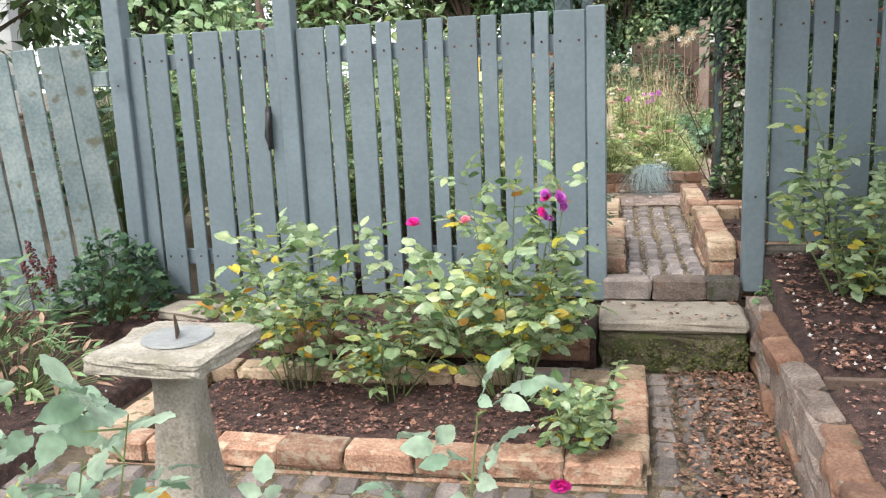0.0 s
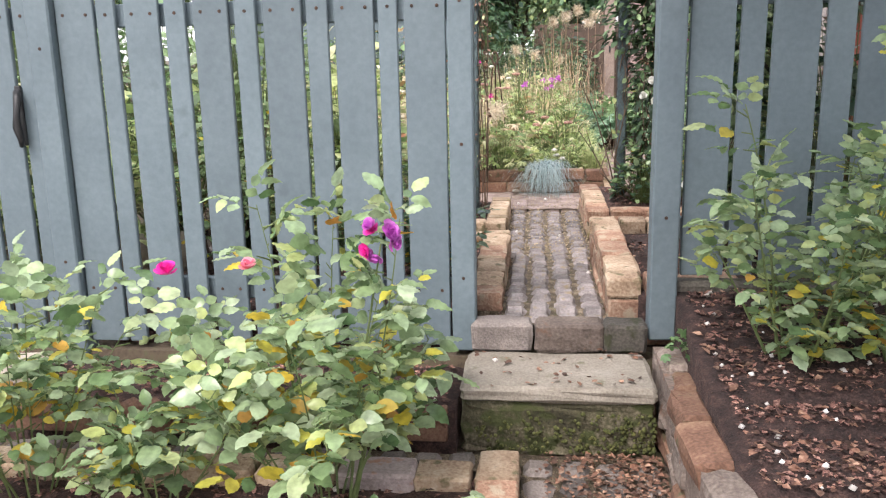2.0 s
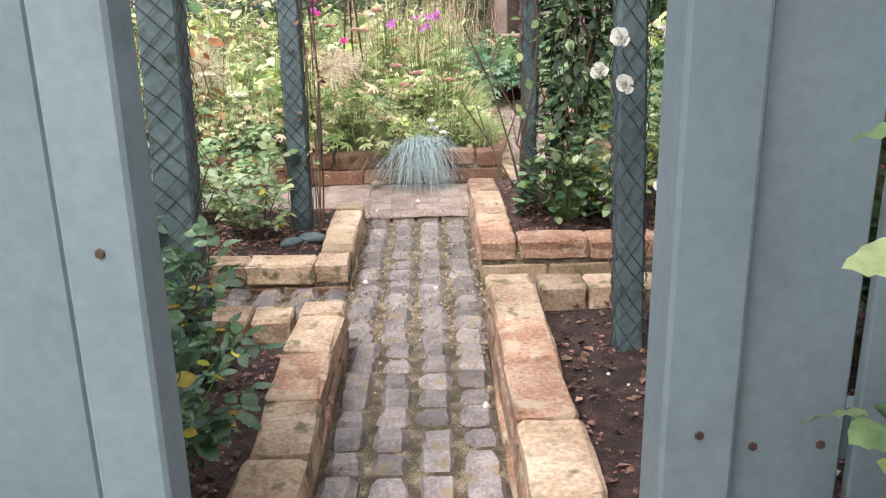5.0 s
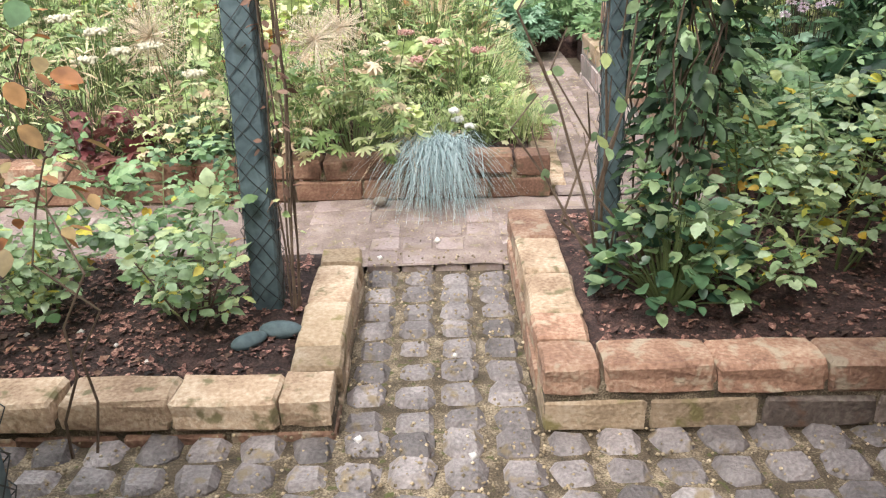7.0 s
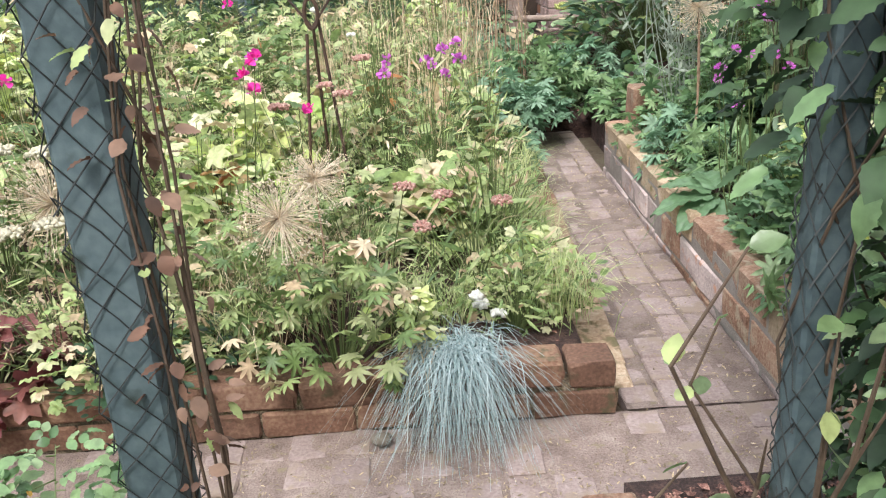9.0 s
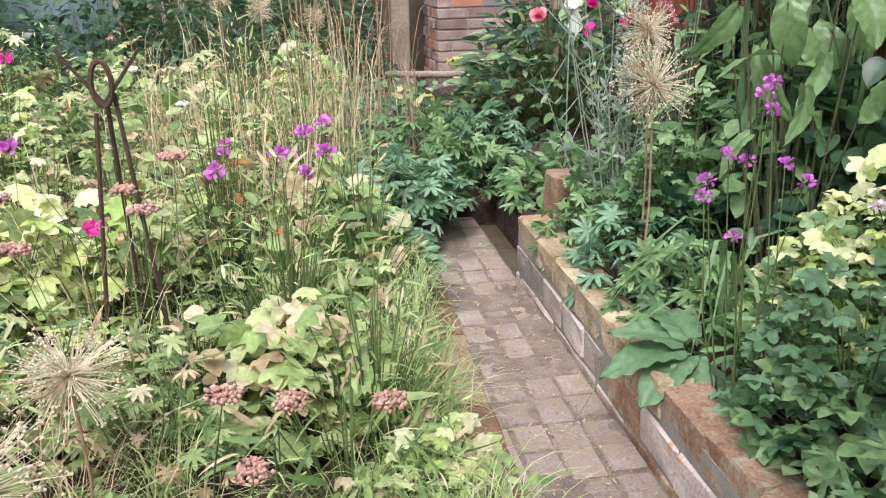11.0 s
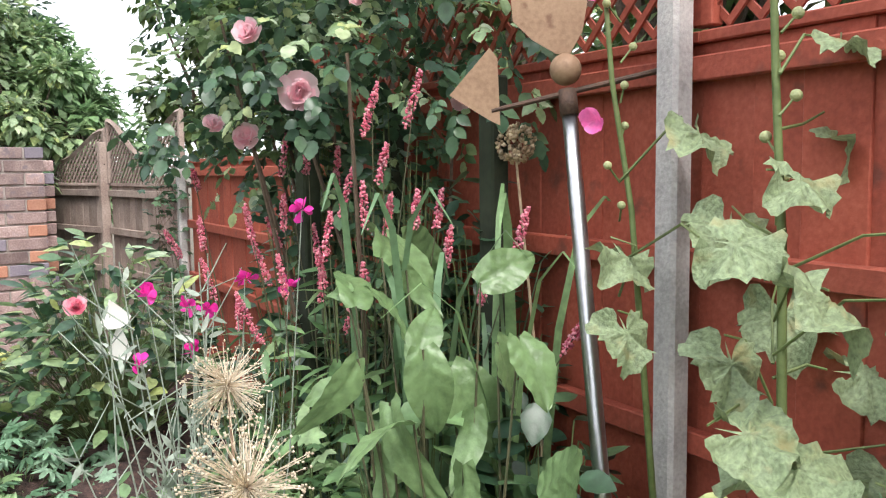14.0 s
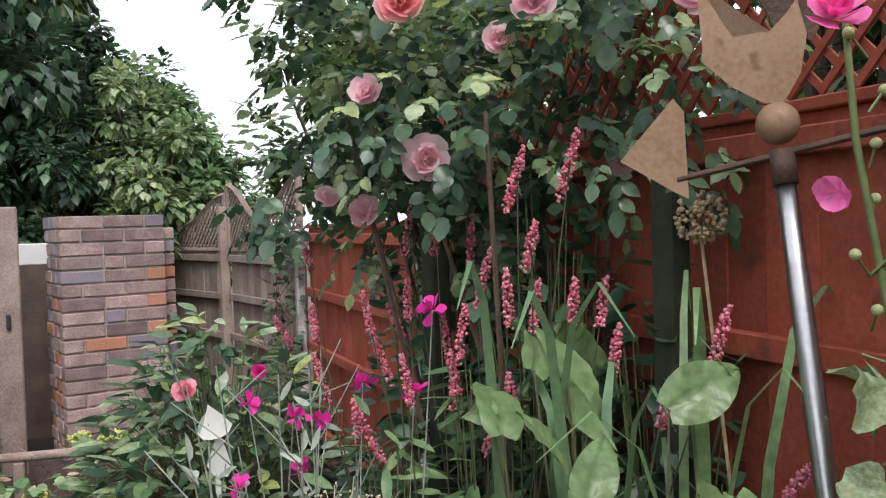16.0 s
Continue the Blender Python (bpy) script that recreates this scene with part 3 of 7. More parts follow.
def clump(name, label, category, at, seed, radius, height, count, size, template, leaf, group="", stems=True, flat=0.3, second=None, share=0.0):
    """A mound of leaves on thin stalks from one crown."""
    rng = random.Random(seed)
    ob = thing(name, label, category, at, group=group)
    rows, other, lines = [], [], []
    for k in range(count):
        a, r = rng.uniform(0, 2 * math.pi), math.sqrt(rng.random())
        z = height * (1 - 0.65 * r * r) * (rng.uniform(0.25, 1.0) ** 0.7)
        p = Vector((math.cos(a) * r * radius, math.sin(a) * r * radius, z))
        way = Vector((math.cos(a), math.sin(a), flat + rng.uniform(-0.5, 0.3))) + unit(rng) * 0.6
        (other if rng.random() < share else rows).append((p, way, Vector((math.cos(a) * 0.5, math.sin(a) * 0.5, 1)) + unit(rng) * 0.45, size * rng.uniform(0.6, 1.25)))
        if stems and k % 3 == 0:
            lines.append([(Vector((p.x * 0.2, p.y * 0.2, 0)), 0.003), (Vector((p.x * 0.6, p.y * 0.6, z * 0.6)), 0.002), (p, 0.0015)])
    if lines:
        part("undergrowth", mesh_of("undergrowth", *tubes(lines, 3)), M_STEM, ob)["kind"] = "stuff"
    leaves("foliage", template, rows, leaf, ob)
    if other:
        leaves("faded_foliage", template, other, second or M_YELLOW, ob)
    return ob


def stalk(rng, base, top, r=0.003):
    m = base.lerp(top, 0.5) + Vector((rng.uniform(-0.03, 0.03), rng.uniform(-0.03, 0.03), 0))
    return [(base, r), (m, r * 0.8), (top, r * 0.5)]


def allium(at, head, radius, seed, label="dried straw-coloured allium seed head on its stalk"):
    """A globe of straight rays with a seed star at each end."""
    rng = random.Random(seed)
    ob = thing("allium_seed_head", label, "flower", at, group="dried alliums")
    c = Vector(head)
    part("stalk", mesh_of("stalk", *tubes([[(Vector((0, 0, 0)), 0.0035), (c * 0.5 + Vector((0.015, 0.01, 0)), 0.003), (c, 0.0028)]])), M_DEADSTEM, ob)
    rays, stars = [], []
    for k in range(210):
        d = unit(rng)
        e = c + d * radius * rng.uniform(0.55, 1.05)
        rays.append([(c, 0.0009), (c.lerp(e, 0.5) + unit(rng) * radius * 0.05, 0.0008), (e, 0.0006)])
        stars += [(e + unit(rng) * radius * 0.05, d, unit(rng), radius * 0.04) for _ in range(2)]
    part("ray_globe", mesh_of("ray_globe", *tubes(rays, 3)), M_RAY, ob)["kind"] = "stuff"
    leaves("seed_crust", FLORET, stars, M_RAY, ob)
    return ob


def spike_plant(name, label, at, seed, heads, material, length=0.12, width=0.012, group="", stem=None, florets=70):
    """Stems that end in dense spikes of tiny florets; heads: tips of the spikes."""
    rng = random.Random(seed)
    ob = thing(name, label, "flower", at, group=group)
    lines = []
    for h in heads:
        h = Vector(h)
        base = Vector((h.x * 0.25, h.y * 0.25, 0))
        d = (h - base).normalized() + Vector((rng.uniform(-0.25, 0.25), rng.uniform(-0.25, 0.25), 0))
        lines.append(stalk(rng, base, h, 0.0025))
        rows = []
        ln = length * rng.uniform(0.75, 1.2)
        for k in range(florets):
            u = k / florets
            w = width * (0.45 + 1.1 * min(1, 3 * (1 - u)) * 0.6)
            o = unit(rng)
            rows.append((h - d * ln * (1 - u) * 1.0 + d * ln * 0.4 + o * w * 0.8, o, unit(rng), width * rng.uniform(0.4, 0.75)))
        leaves("flower_spike", FLORET, rows, material, ob)
    for line in lines:
        part("stem", mesh_of("stem", *tubes([line], 4)), stem or M_STEM, ob)
    return ob


def head_plant(name, label, at, seed, heads, material, radius=0.03, flat=0.35, florets=45, size=0.01, stem=None, group="", template=None):
    """Stems with flat or domed flower heads; heads: their centres."""
    rng = random.Random(seed)
    ob = thing(name, label, "flower", at, group=group)
    lines = []
    for h in heads:
        h = Vector(h)
        lines.append(stalk(rng, Vector((h.x * 0.35, h.y * 0.35, 0)), h, 0.0022))
        rows = []
        for k in range(florets):
            d = unit(rng, 0.3)
            p = h + Vector((d.x, d.y, d.z * flat)) * radius * rng.uniform(0.5, 1)
            rows.append((p, d, unit(rng, 0.5), size * rng.uniform(0.7, 1.3)))
        leaves("flower_head", template or FLORET, rows, material, ob)
    for line in lines:
        part("stem", mesh_of("stem", *tubes([line], 4)), stem or M_STEM, ob)
    return ob


def tuft(name, label, at, seed, count, length, rise, width, material, spread=0.04, group="", category="grass", half=None, fall=None):
    rng = random.Random(seed)
    ob = thing(name, label, category, at, group=group)
    rows = []
    for k in range(count):
        a = rng.uniform(0, 2 * math.pi) if half is None else rng.gauss(half, 0.9)
        rows.append(((rng.gauss(0, spread), rng.gauss(0, spread), 0), (math.cos(a), math.sin(a)), length * rng.uniform(0.4, 1.1), rise * rng.uniform(0.6, 1.15), width, *([fall * rng.uniform(0.8, 1.1)] if fall else [])))
    blades("blade_tuft", rows, material, ob)
    return ob


def tree(name, label, at, seed, height, radius, clumps, leaf, size=0.12, per=160, trunk=0.12, squash=1.0, group=""):
    """A tapered trunk with limbs and a crown of loose clumps of leaves."""
    rng = random.Random(seed)
    ob = thing(name, label, "tree", at, group=group)
    fork = Vector((rng.uniform(-0.2, 0.2), rng.uniform(-0.2, 0.2), height * 0.35))
    part("trunk", mesh_of("trunk", *tubes([[(Vector((0, 0, -0.1)), trunk), (fork * 0.5, trunk * 0.8), (fork, trunk * 0.65)]], 8), True), M_BARK, ob)
    limbs, rows = [], []
    for k in range(clumps):
        d = unit(rng, 0.25)
        c = Vector((0, 0, height * 0.62)) + Vector((d.x * radius, d.y * radius, d.z * height * 0.38 * squash)) * (rng.random() ** 0.45)
        limbs.append([(fork, trunk * 0.4), (fork.lerp(c, 0.5) + Vector((0, 0, 0.1)), trunk * 0.22), (c, trunk * 0.07)])
        cr = radius * rng.uniform(0.16, 0.34)
        for _ in range(int(per * 0.62)):
            o = unit(rng)
            p = c + o * cr * (rng.random() ** 0.5)
            rows.append((p, o + Vector((0, 0, -0.5)), o * 0.6 + Vector((0, 0, 0.8)) + unit(rng) * 0.4, size * rng.uniform(0.7, 1.5)))
    part("limb_frame", mesh_of("limb_frame", *tubes(limbs, 5)), M_BARK, ob)
    leaves("crown", COARSE, rows, leaf, ob)
    return ob

# ---- ground ----
LOW, MID = -0.30, -0.12
g = thing("ground", "bare brown garden earth", "ground", kind="structure")
yy = [-200, -40, -12, -5, -2, -0.06, -0.02, 2, 5, 9, 14, 40, 200]
zz = [LOW] * 6 + [MID] * 7
xx = [-200, -40, -12, -6, -3, -1, 0, 1, 3, 6, 12, 40, 200]
gv = [(x, y, z) for y, z in zip(yy, zz) for x in xx]
gf = [(j * 13 + i, j * 13 + i + 1, j * 13 + i + 14, j * 13 + i + 13) for j in range(12) for i in range(12)]
part("earth", mesh_of("earth", gv, gf), M_GROUND, g)


def soil(name, label, x0, x1, y0, y1, z, seed, bulge=0.03, chips=260, pale=14, depth=0.1, tilt=0.0):
    """A bed's mulch, lumpy, with bark chips and a few pale stones lying in it."""
    rng = random.Random(seed)
    ob = thing(name, label, "soil", kind="structure")
    nx, ny = max(4, int((x1 - x0) / 0.06)), max(4, int((y1 - y0) / 0.06))
    v, f = [], []
    for j in range(ny + 1):
        for i in range(nx + 1):
            x, y = x0 + (x1 - x0) * i / nx, y0 + (y1 - y0) * j / ny
            rim = 0 if i in (0, nx) or j in (0, ny) else 1
            v.append((x, y, z + tilt * j / ny + rim * (bulge * noise.noise((x * 3, y * 3, seed)) + 0.4 * bulge + rng.uniform(-0.008, 0.008))))
    for j in range(ny):
        for i in range(nx):
            k = j * (nx + 1) + i
            f.append((k, k + 1, k + nx + 2, k + nx + 1))
    rim = [i for i in range(nx + 1)] + [j * (nx + 1) + nx for j in range(1, ny + 1)] + [ny * (nx + 1) + i for i in range(nx - 1, -1, -1)] + [j * (nx + 1) for j in range(ny - 1, 0, -1)]
    s = len(v)
    v += [(v[i][0], v[i][1], v[i][2] - depth - 0.1) for i in rim]
    f += [(rim[k], s + k, s + (k + 1) % len(rim), rim[(k + 1) % len(rim)]) for k in range(len(rim))]
    part("mulch", mesh_of("mulch", v, f, True), M_SOIL, ob)

    def put(n, lo, hi, thin):
        rows = []
        for _ in range(n):
            i, j = rng.randint(1, nx - 1), rng.randint(1, ny - 1)
            b = Vector(v[j * (nx + 1) + i])
            p = b + Vector((rng.uniform(-0.03, 0.03), rng.uniform(-0.03, 0.03), 0.003))
            rows.append((p, Vector((rng.uniform(-1, 1), rng.uniform(-1, 1), 0.15)), Vector((rng.uniform(-0.5, 0.5), rng.uniform(-0.5, 0.5), 1)), rng.uniform(lo, hi)))
        return rows
    leaves("chip_layer", COARSE, put(chips * 4, 0.008, 0.03, 0.3), M_CHIP, ob)["kind"] = "stuff"
    leaves("crumb_layer", COARSE, put(chips * 4, 0.006, 0.018, 0.3), M_CHIP, ob)["kind"] = "stuff"
    if pale:
        leaves("stone_scatter", FLORET, put(pale, 0.005, 0.016, 0.6), M_PALE, ob)["kind"] = "stuff"
        leaves("leaf_scatter", COARSE, put(pale * 9, 0.012, 0.034, 0.6), M_DRYLEAF, ob)["kind"] = "stuff"
    return ob


# ---- paths ----
def sett_field(name, label, x0, x1, y0, y1, zfun, sx, sy, seed, mats, kind_name="sett", gap=0.014, drift=0.5, bevel=0.017, h=0.06, jig=0.005, bond=0.0, clear=None, joint=None, sunk=0.014, film=0.002):
    """A bed of grit with rows of separate blocks in it."""
    rng = random.Random(seed)
    ob = thing(name, label, "path", kind="structure")
    nx, ny = max(2, int((x1 - x0) / 0.025)), max(2, int((y1 - y0) / 0.025))
    v = []
    for j in range(ny + 1):
        for i in range(nx + 1):
            x, y = x0 + (x1 - x0) * i / nx, y0 + (y1 - y0) * j / ny
            v.append((x, y, zfun(y) - sunk + film * (noise.noise((x * 5, y * 5, seed)) + 0.7 * noise.noise((x * 19, y * 19, seed)))))
    f = [(j * (nx + 1) + i, j * (nx + 1) + i + 1, (j + 1) * (nx + 1) + i + 1, (j + 1) * (nx + 1) + i) for j in range(ny) for i in range(nx)]
    part("joint_grit", mesh_of("joint_grit", v, f, True), joint or M_JOINT, ob)
    shapes = [as_mesh(block(sx - gap, sy - gap, h, bevel, jig, rng), kind_name, mats[k % len(mats)]) for k in range(9)]
    cols, y, row = max(1, round((x1 - x0) / sx)), y0, 0
    wide = (x1 - x0) / cols
    while y < y1 - sy * 0.5:
        off = (row % 2) * bond * wide
        for c in range(cols):
            x = x0 + wide * (c + 0.5) + off
            if x > x1 - wide * 0.3 or (clear and clear(x, y + sy / 2)):
                continue
            k = rng.uniform(0.86, 1.06)
            piece(kind_name, rng.choice(shapes), (x + rng.uniform(-1, 1) * 0.004, y + sy / 2 + rng.uniform(-1, 1) * 0.006, zfun(y) - h + rng.uniform(-0.004, 0.006)),
                  (rng.uniform(-3, 3) * drift, rng.uniform(-3, 3) * drift, rng.uniform(-5, 5) * drift), (wide / sx * rng.uniform(0.92, 1.0), k, 1), ob)
        y += sy
        row += 1
    return ob


def brick_row(name, label, x0, y0, x1, y1, z0, courses, mats, seed, length=0.215, width=0.11, height=0.068, rough=0.004, kind_name="brick", cap=None, fill=0.86, mortar=None):
    """A low edging wall of separate bricks from one end to the other, its top course loosest."""
    rng = random.Random(seed)
    ob = thing(name, label, "edging", kind="structure")
    d = Vector((x1 - x0, y1 - y0, 0))
    total, turn = d.length, math.degrees(math.atan2(d.y, d.x))
    d.normalize()
    core = block(total - 0.01, width * fill, courses * (height + 0.008) - 0.02, 0)
    core.transform(pose((x0 + x1) / 2, (y0 + y1) / 2, z0 - 0.03, 0, 0, turn))
    part("mortar", core, mortar or M_JOINT, ob)
    shapes = [as_mesh(block(length, width, height, 0.006, rough * 0.8, rng, 1), kind_name, mats[k % len(mats)]) for k in range(8)]
    tops = [as_mesh(block(length, width, height, 0.008, rough * 0.9, rng, 1), kind_name, (cap or mats)[k % len(cap or mats)]) for k in range(8)]
    for c in range(courses):
        u = 0.0 if c % 2 == courses % 2 else -length / 2
        while u < total - 0.03:
            a, b = max(u, 0), min(u + length + rng.uniform(-0.01, 0.012), total)
            if b - a > 0.03:
                m = (a + b) / 2
                s = (b - a - 0.005) / length
                top = c == courses - 1
                piece(kind_name, rng.choice(tops if top else shapes), (x0 + d.x * m + rng.uniform(-0.004, 0.004), y0 + d.y * m + rng.uniform(-0.004, 0.004), z0 + c * (height + 0.008) + (rng.uniform(-0.004, 0.004) if top else 0)),
                      (rng.uniform(-1.2, 1.2), rng.uniform(-1, 1), turn + rng.uniform(-1.6, 1.6)), (s, 1, 1), ob)
            u = b
    return ob


def zpath(y):
    return -0.015 - 0.05 * min(max(y, 0), 1.7)


def litter(name, label, x0, x1, y0, y1, z, count, seed, material, size=(0.02, 0.045), template=None, bias=0.0):
    rng = random.Random(seed)
    ob = thing(name, label, "leaves", kind="stuff")
    rows = []
    for _ in range(count):
        u = rng.random() ** (1 / (1 + bias))
        rows.append(((x0 + (x1 - x0) * u, rng.uniform(y0, y1), z + rng.uniform(0.002, 0.014)), (rng.uniform(-1, 1), rng.uniform(-1, 1), rng.uniform(-0.1, 0.25)), (rng.uniform(-0.5, 0.5), rng.uniform(-0.5, 0.5), 1), rng.uniform(*size)))
    leaves("leaf_layer", template or OVAL, rows, material, ob)
    return ob


# lower garden: mulch, edgings
soil("rose_bed_mulch", "dark bark mulch in the brick-edged rose bed", -1.72, -0.15, -1.28, -0.58, -0.27, 3, 0.03, 420, 18)
soil("fence_bed_mulch", "dark bark mulch along the foot of the fence", -3.2, -0.28, -0.36, -0.005, -0.16, 4, 0.03, 420, 18)
soil("raised_bed_mulch", "bark mulch in the raised bed beside the path", 0.38, 2.4, -1.02, 0.03, -0.07, 5, 0.035, 1500, 190, tilt=0.16)
soil("lower_bed_mulch", "dark purple-brown bark mulch", 0.38, 2.4, -3.6, -1.06, -0.075, 6, 0.035, 1200, 60)
soil("left_border_mulch", "dry brown border soil under the old fence", -3.6, -2.0, -3.2, -0.37, -0.24, 7, 0.05, 500, 20)
soil("near_rose_mulch", "dark mulch at the bed nearest the start", -2.0, -0.25, -4.6, -2.3, -0.28, 8, 0.03, 300, 10)

brick_row("rose_bed_edge_front", "orange brick edging of the rose bed", -1.75, -1.27, -0.1, -1.27, -0.36, 2, [M_BRICK], 11)
brick_row("rose_bed_edge_side", "buff and orange brick edging of the rose bed", -0.15, -1.21, -0.15, -0.48, -0.36, 2, [M_BRICK, M_BRICKTAN], 12)
brick_row("rose_bed_edge_back", "weathered brick edging behind the roses", -1.75, -0.6, -0.21, -0.6, -0.36, 2, [M_BRICKTAN, M_BRICKGREY], 13)
brick_row("rose_bed_edge_end", "weathered brick edging of the rose bed", -1.8, -1.32, -1.8, -0.55, -0.36, 2, [M_BRICKTAN], 14)

# twisted rope edging tiles
rope = thing("rope_edging", "dark glazed rope-twist edging tiles behind the roses", "edging", (-1.6, -0.385, -0.22), kind="structure")
rv, rf = [], []
nx, ns = 200, 10
for i in range(nx + 1):
    for s in range(ns):
        a = 2 * math.pi * s / ns
        r = 0.028 + 0.008 * math.cos(3 * a - i * 0.62)
        rv.append((1.3 * i / nx, math.cos(a) * r, 0.05 + math.sin(a) * r))
rf = [(i * ns + s, i * ns + (s + 1) % ns, (i + 1) * ns + (s + 1) % ns, (i + 1) * ns + s) for i in range(nx) for s in range(ns)]
part("rope_rail", mesh_of("rope_rail", rv, rf, True), M_BRICKRED, rope)
bm = block(1.3, 0.03, 0.06, 0.004)
bm.transform(Matrix.Translation((0.65, 0, -0.02)))
part("base_tile", bm, M_BRICKRED, rope)

# right retaining wall of rough stones
wall = thing("retaining_wall", "crumbling low wall of mixed stone and brick", "wall", kind="structure")
rng = random.Random(21)
core = block(0.07, 4.2, 0.26, 0)
core.transform(Matrix.Translation((0.345, -2.14, LOW - 0.03)))
part("wall_core", core, M_WALL, wall)
shapes = variants("stone", 6, 0.088, 0.2, 0.085, 0.016, 0.01, M_WALL, 1) + variants("brick", 3, 0.088, 0.215, 0.075, 0.012, 0.006, M_BRICKRED, 1)
for c in range(3):
    y = -0.08 - 0.1 * (c % 2)
    while y > -4.2:
        ln = rng.uniform(0.14, 0.27)
        me = rng.choice(shapes)
        base = 0.2 if me.name.startswith("stone") else 0.215
        zc = LOW + 0.005 + c * 0.083 + (rng.uniform(-0.008, 0.008) if c == 2 else 0)
        piece("stone", me, (0.345 + rng.uniform(-0.012, 0.012) + 0.006 * c, y - ln / 2, zc), (rng.uniform(-3, 3), rng.uniform(-4, 4), rng.uniform(-5, 5)), (rng.uniform(0.92, 1.1), (ln - 0.008) / base, 1), wall)
        y -= ln
plank = thing("timber_edge", "dark timber board across the raised bed", "edging", (1.3, -1.04, -0.13), kind="structure")
part("board", block(1.8, 0.022, 0.085, 0.003), M_TIMBER, plank)

# steps at the gate
step = thing("step_slab", "worn concrete step with a mossy front", "step", (0.01, -0.21, -0.2), kind="structure")
rng = random.Random(22)
bm = block(0.55, 0.3, 0.05, 0.012, 0.004, rng, 3)
bm.transform(Matrix.Translation((0, 0, 0.065)))
part("tread", bm, M_CONC, step)
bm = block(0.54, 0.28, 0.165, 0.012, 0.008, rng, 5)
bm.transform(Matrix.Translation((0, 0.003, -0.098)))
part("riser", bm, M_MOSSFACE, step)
rows = []
for _ in range(260):
    x = 0.27 - 0.5 * rng.random() ** 1.6
    z = 0.05 - 0.13 * rng.random() ** 0.7
    rows.append(((x, -0.152 + rng.uniform(-0.002, 0.002), z), unit(rng), (0, -1, 0.2), rng.uniform(0.005, 0.014)))
leaves("moss", FLORET, rows, M_MOSS, step, "dark green moss")["kind"] = "stuff"
for x, w in ((-0.16, 0.19), (0.05, 0.21), (0.225, 0.13)):
    sill = thing("sill_stone", "grey kerb stone forming the top step", "step", (x, -0.01, -0.09), random.Random(x).uniform(-2, 2), kind="structure", group="sill stones")
    part("stone", block(w, 0.1, 0.092, 0.01, 0.004, random.Random(int(x * 100) + 50), 1), (M_LOWSETT, M_WALL, M_KERB)[(x > 0) + (x > 0.2)], sill)

# ---- sundial ----
dial = thing("sundial", "weathered stone sundial with a bronze plate", "sundial", (-1.04, -2.09, LOW + 0.015), -4)
prof = [(0.1, 0.0), (0.1, 0.045), (0.086, 0.06), (0.079, 0.085), (0.073, 0.2), (0.063, 0.32), (0.053, 0.42), (0.046, 0.5), (0.044, 0.575), (0.052, 0.598), (0.06, 0.607), (0.062, 0.622)]
bm = bmesh.new()
rings = []
for r, z in prof:
    rings.append([bm.verts.new((r * (abs(math.cos(a)) ** 0.6) * math.copysign(1, math.cos(a)) * 1.05, r * (abs(math.sin(a)) ** 0.6) * math.copysign(1, math.sin(a)) * 1.05, z)) for a in [2 * math.pi * (k + 0.5) / 16 for k in range(16)]])
for a, b in zip(rings, rings[1:]):
    for k in range(16):
        bm.faces.new((a[k], a[(k + 1) % 16], b[(k + 1) % 16], b[k]))
bm.faces.new(list(reversed(rings[0])))
bm.faces.new(rings[-1])
part("pedestal", bm, M_DIAL, dial)
bm = block(0.25, 0.25, 0.038, 0.006, 0.0035, random.Random(5), 5)
bm.transform(Matrix.Translation((0, 0, 0.62)))
slab = part("slab", bm, M_DIAL, dial)
bm = bmesh.new()
bmesh.ops.create_cone(bm, cap_ends=True, segments=40, radius1=0.072, radius2=0.07, depth=0.005)
bm.transform(Matrix.Translation((0.0, 0.01, 0.661)))
plate = part("dial_plate", bm, M_BRASS, dial, "dull bronze dial plate")
bm = bmesh.new()
tri = [(-0.024, 0), (0.027, 0), (-0.024, 0.05)]
lo = [bm.verts.new((x, 0.008, 0.663 + z)) for x, z in tri]
hi = [bm.verts.new((x, 0.012, 0.663 + z)) for x, z in tri]
bm.faces.new(lo), bm.faces.new(list(reversed(hi)))
for k in range(3):
    bm.faces.new((lo[k], hi[k], hi[(k + 1) % 3], lo[(k + 1) % 3]))
bm.transform(Matrix.Translation((0, 0.01, 0)) @ Matrix.Rotation(radians(118), 4, "Z") @ Matrix.Translation((0, -0.01, 0)))
part("gnomon", bm, M_IRON, dial, "thin dark iron gnomon")

# ---- blue-grey fences and gate ----
bm = bmesh.new()
bmesh.ops.create_cone(bm, cap_ends=True, segments=6, radius1=0.006, radius2=0.005, depth=0.003)
SCREW = as_mesh(bm, "screw", M_IRON)


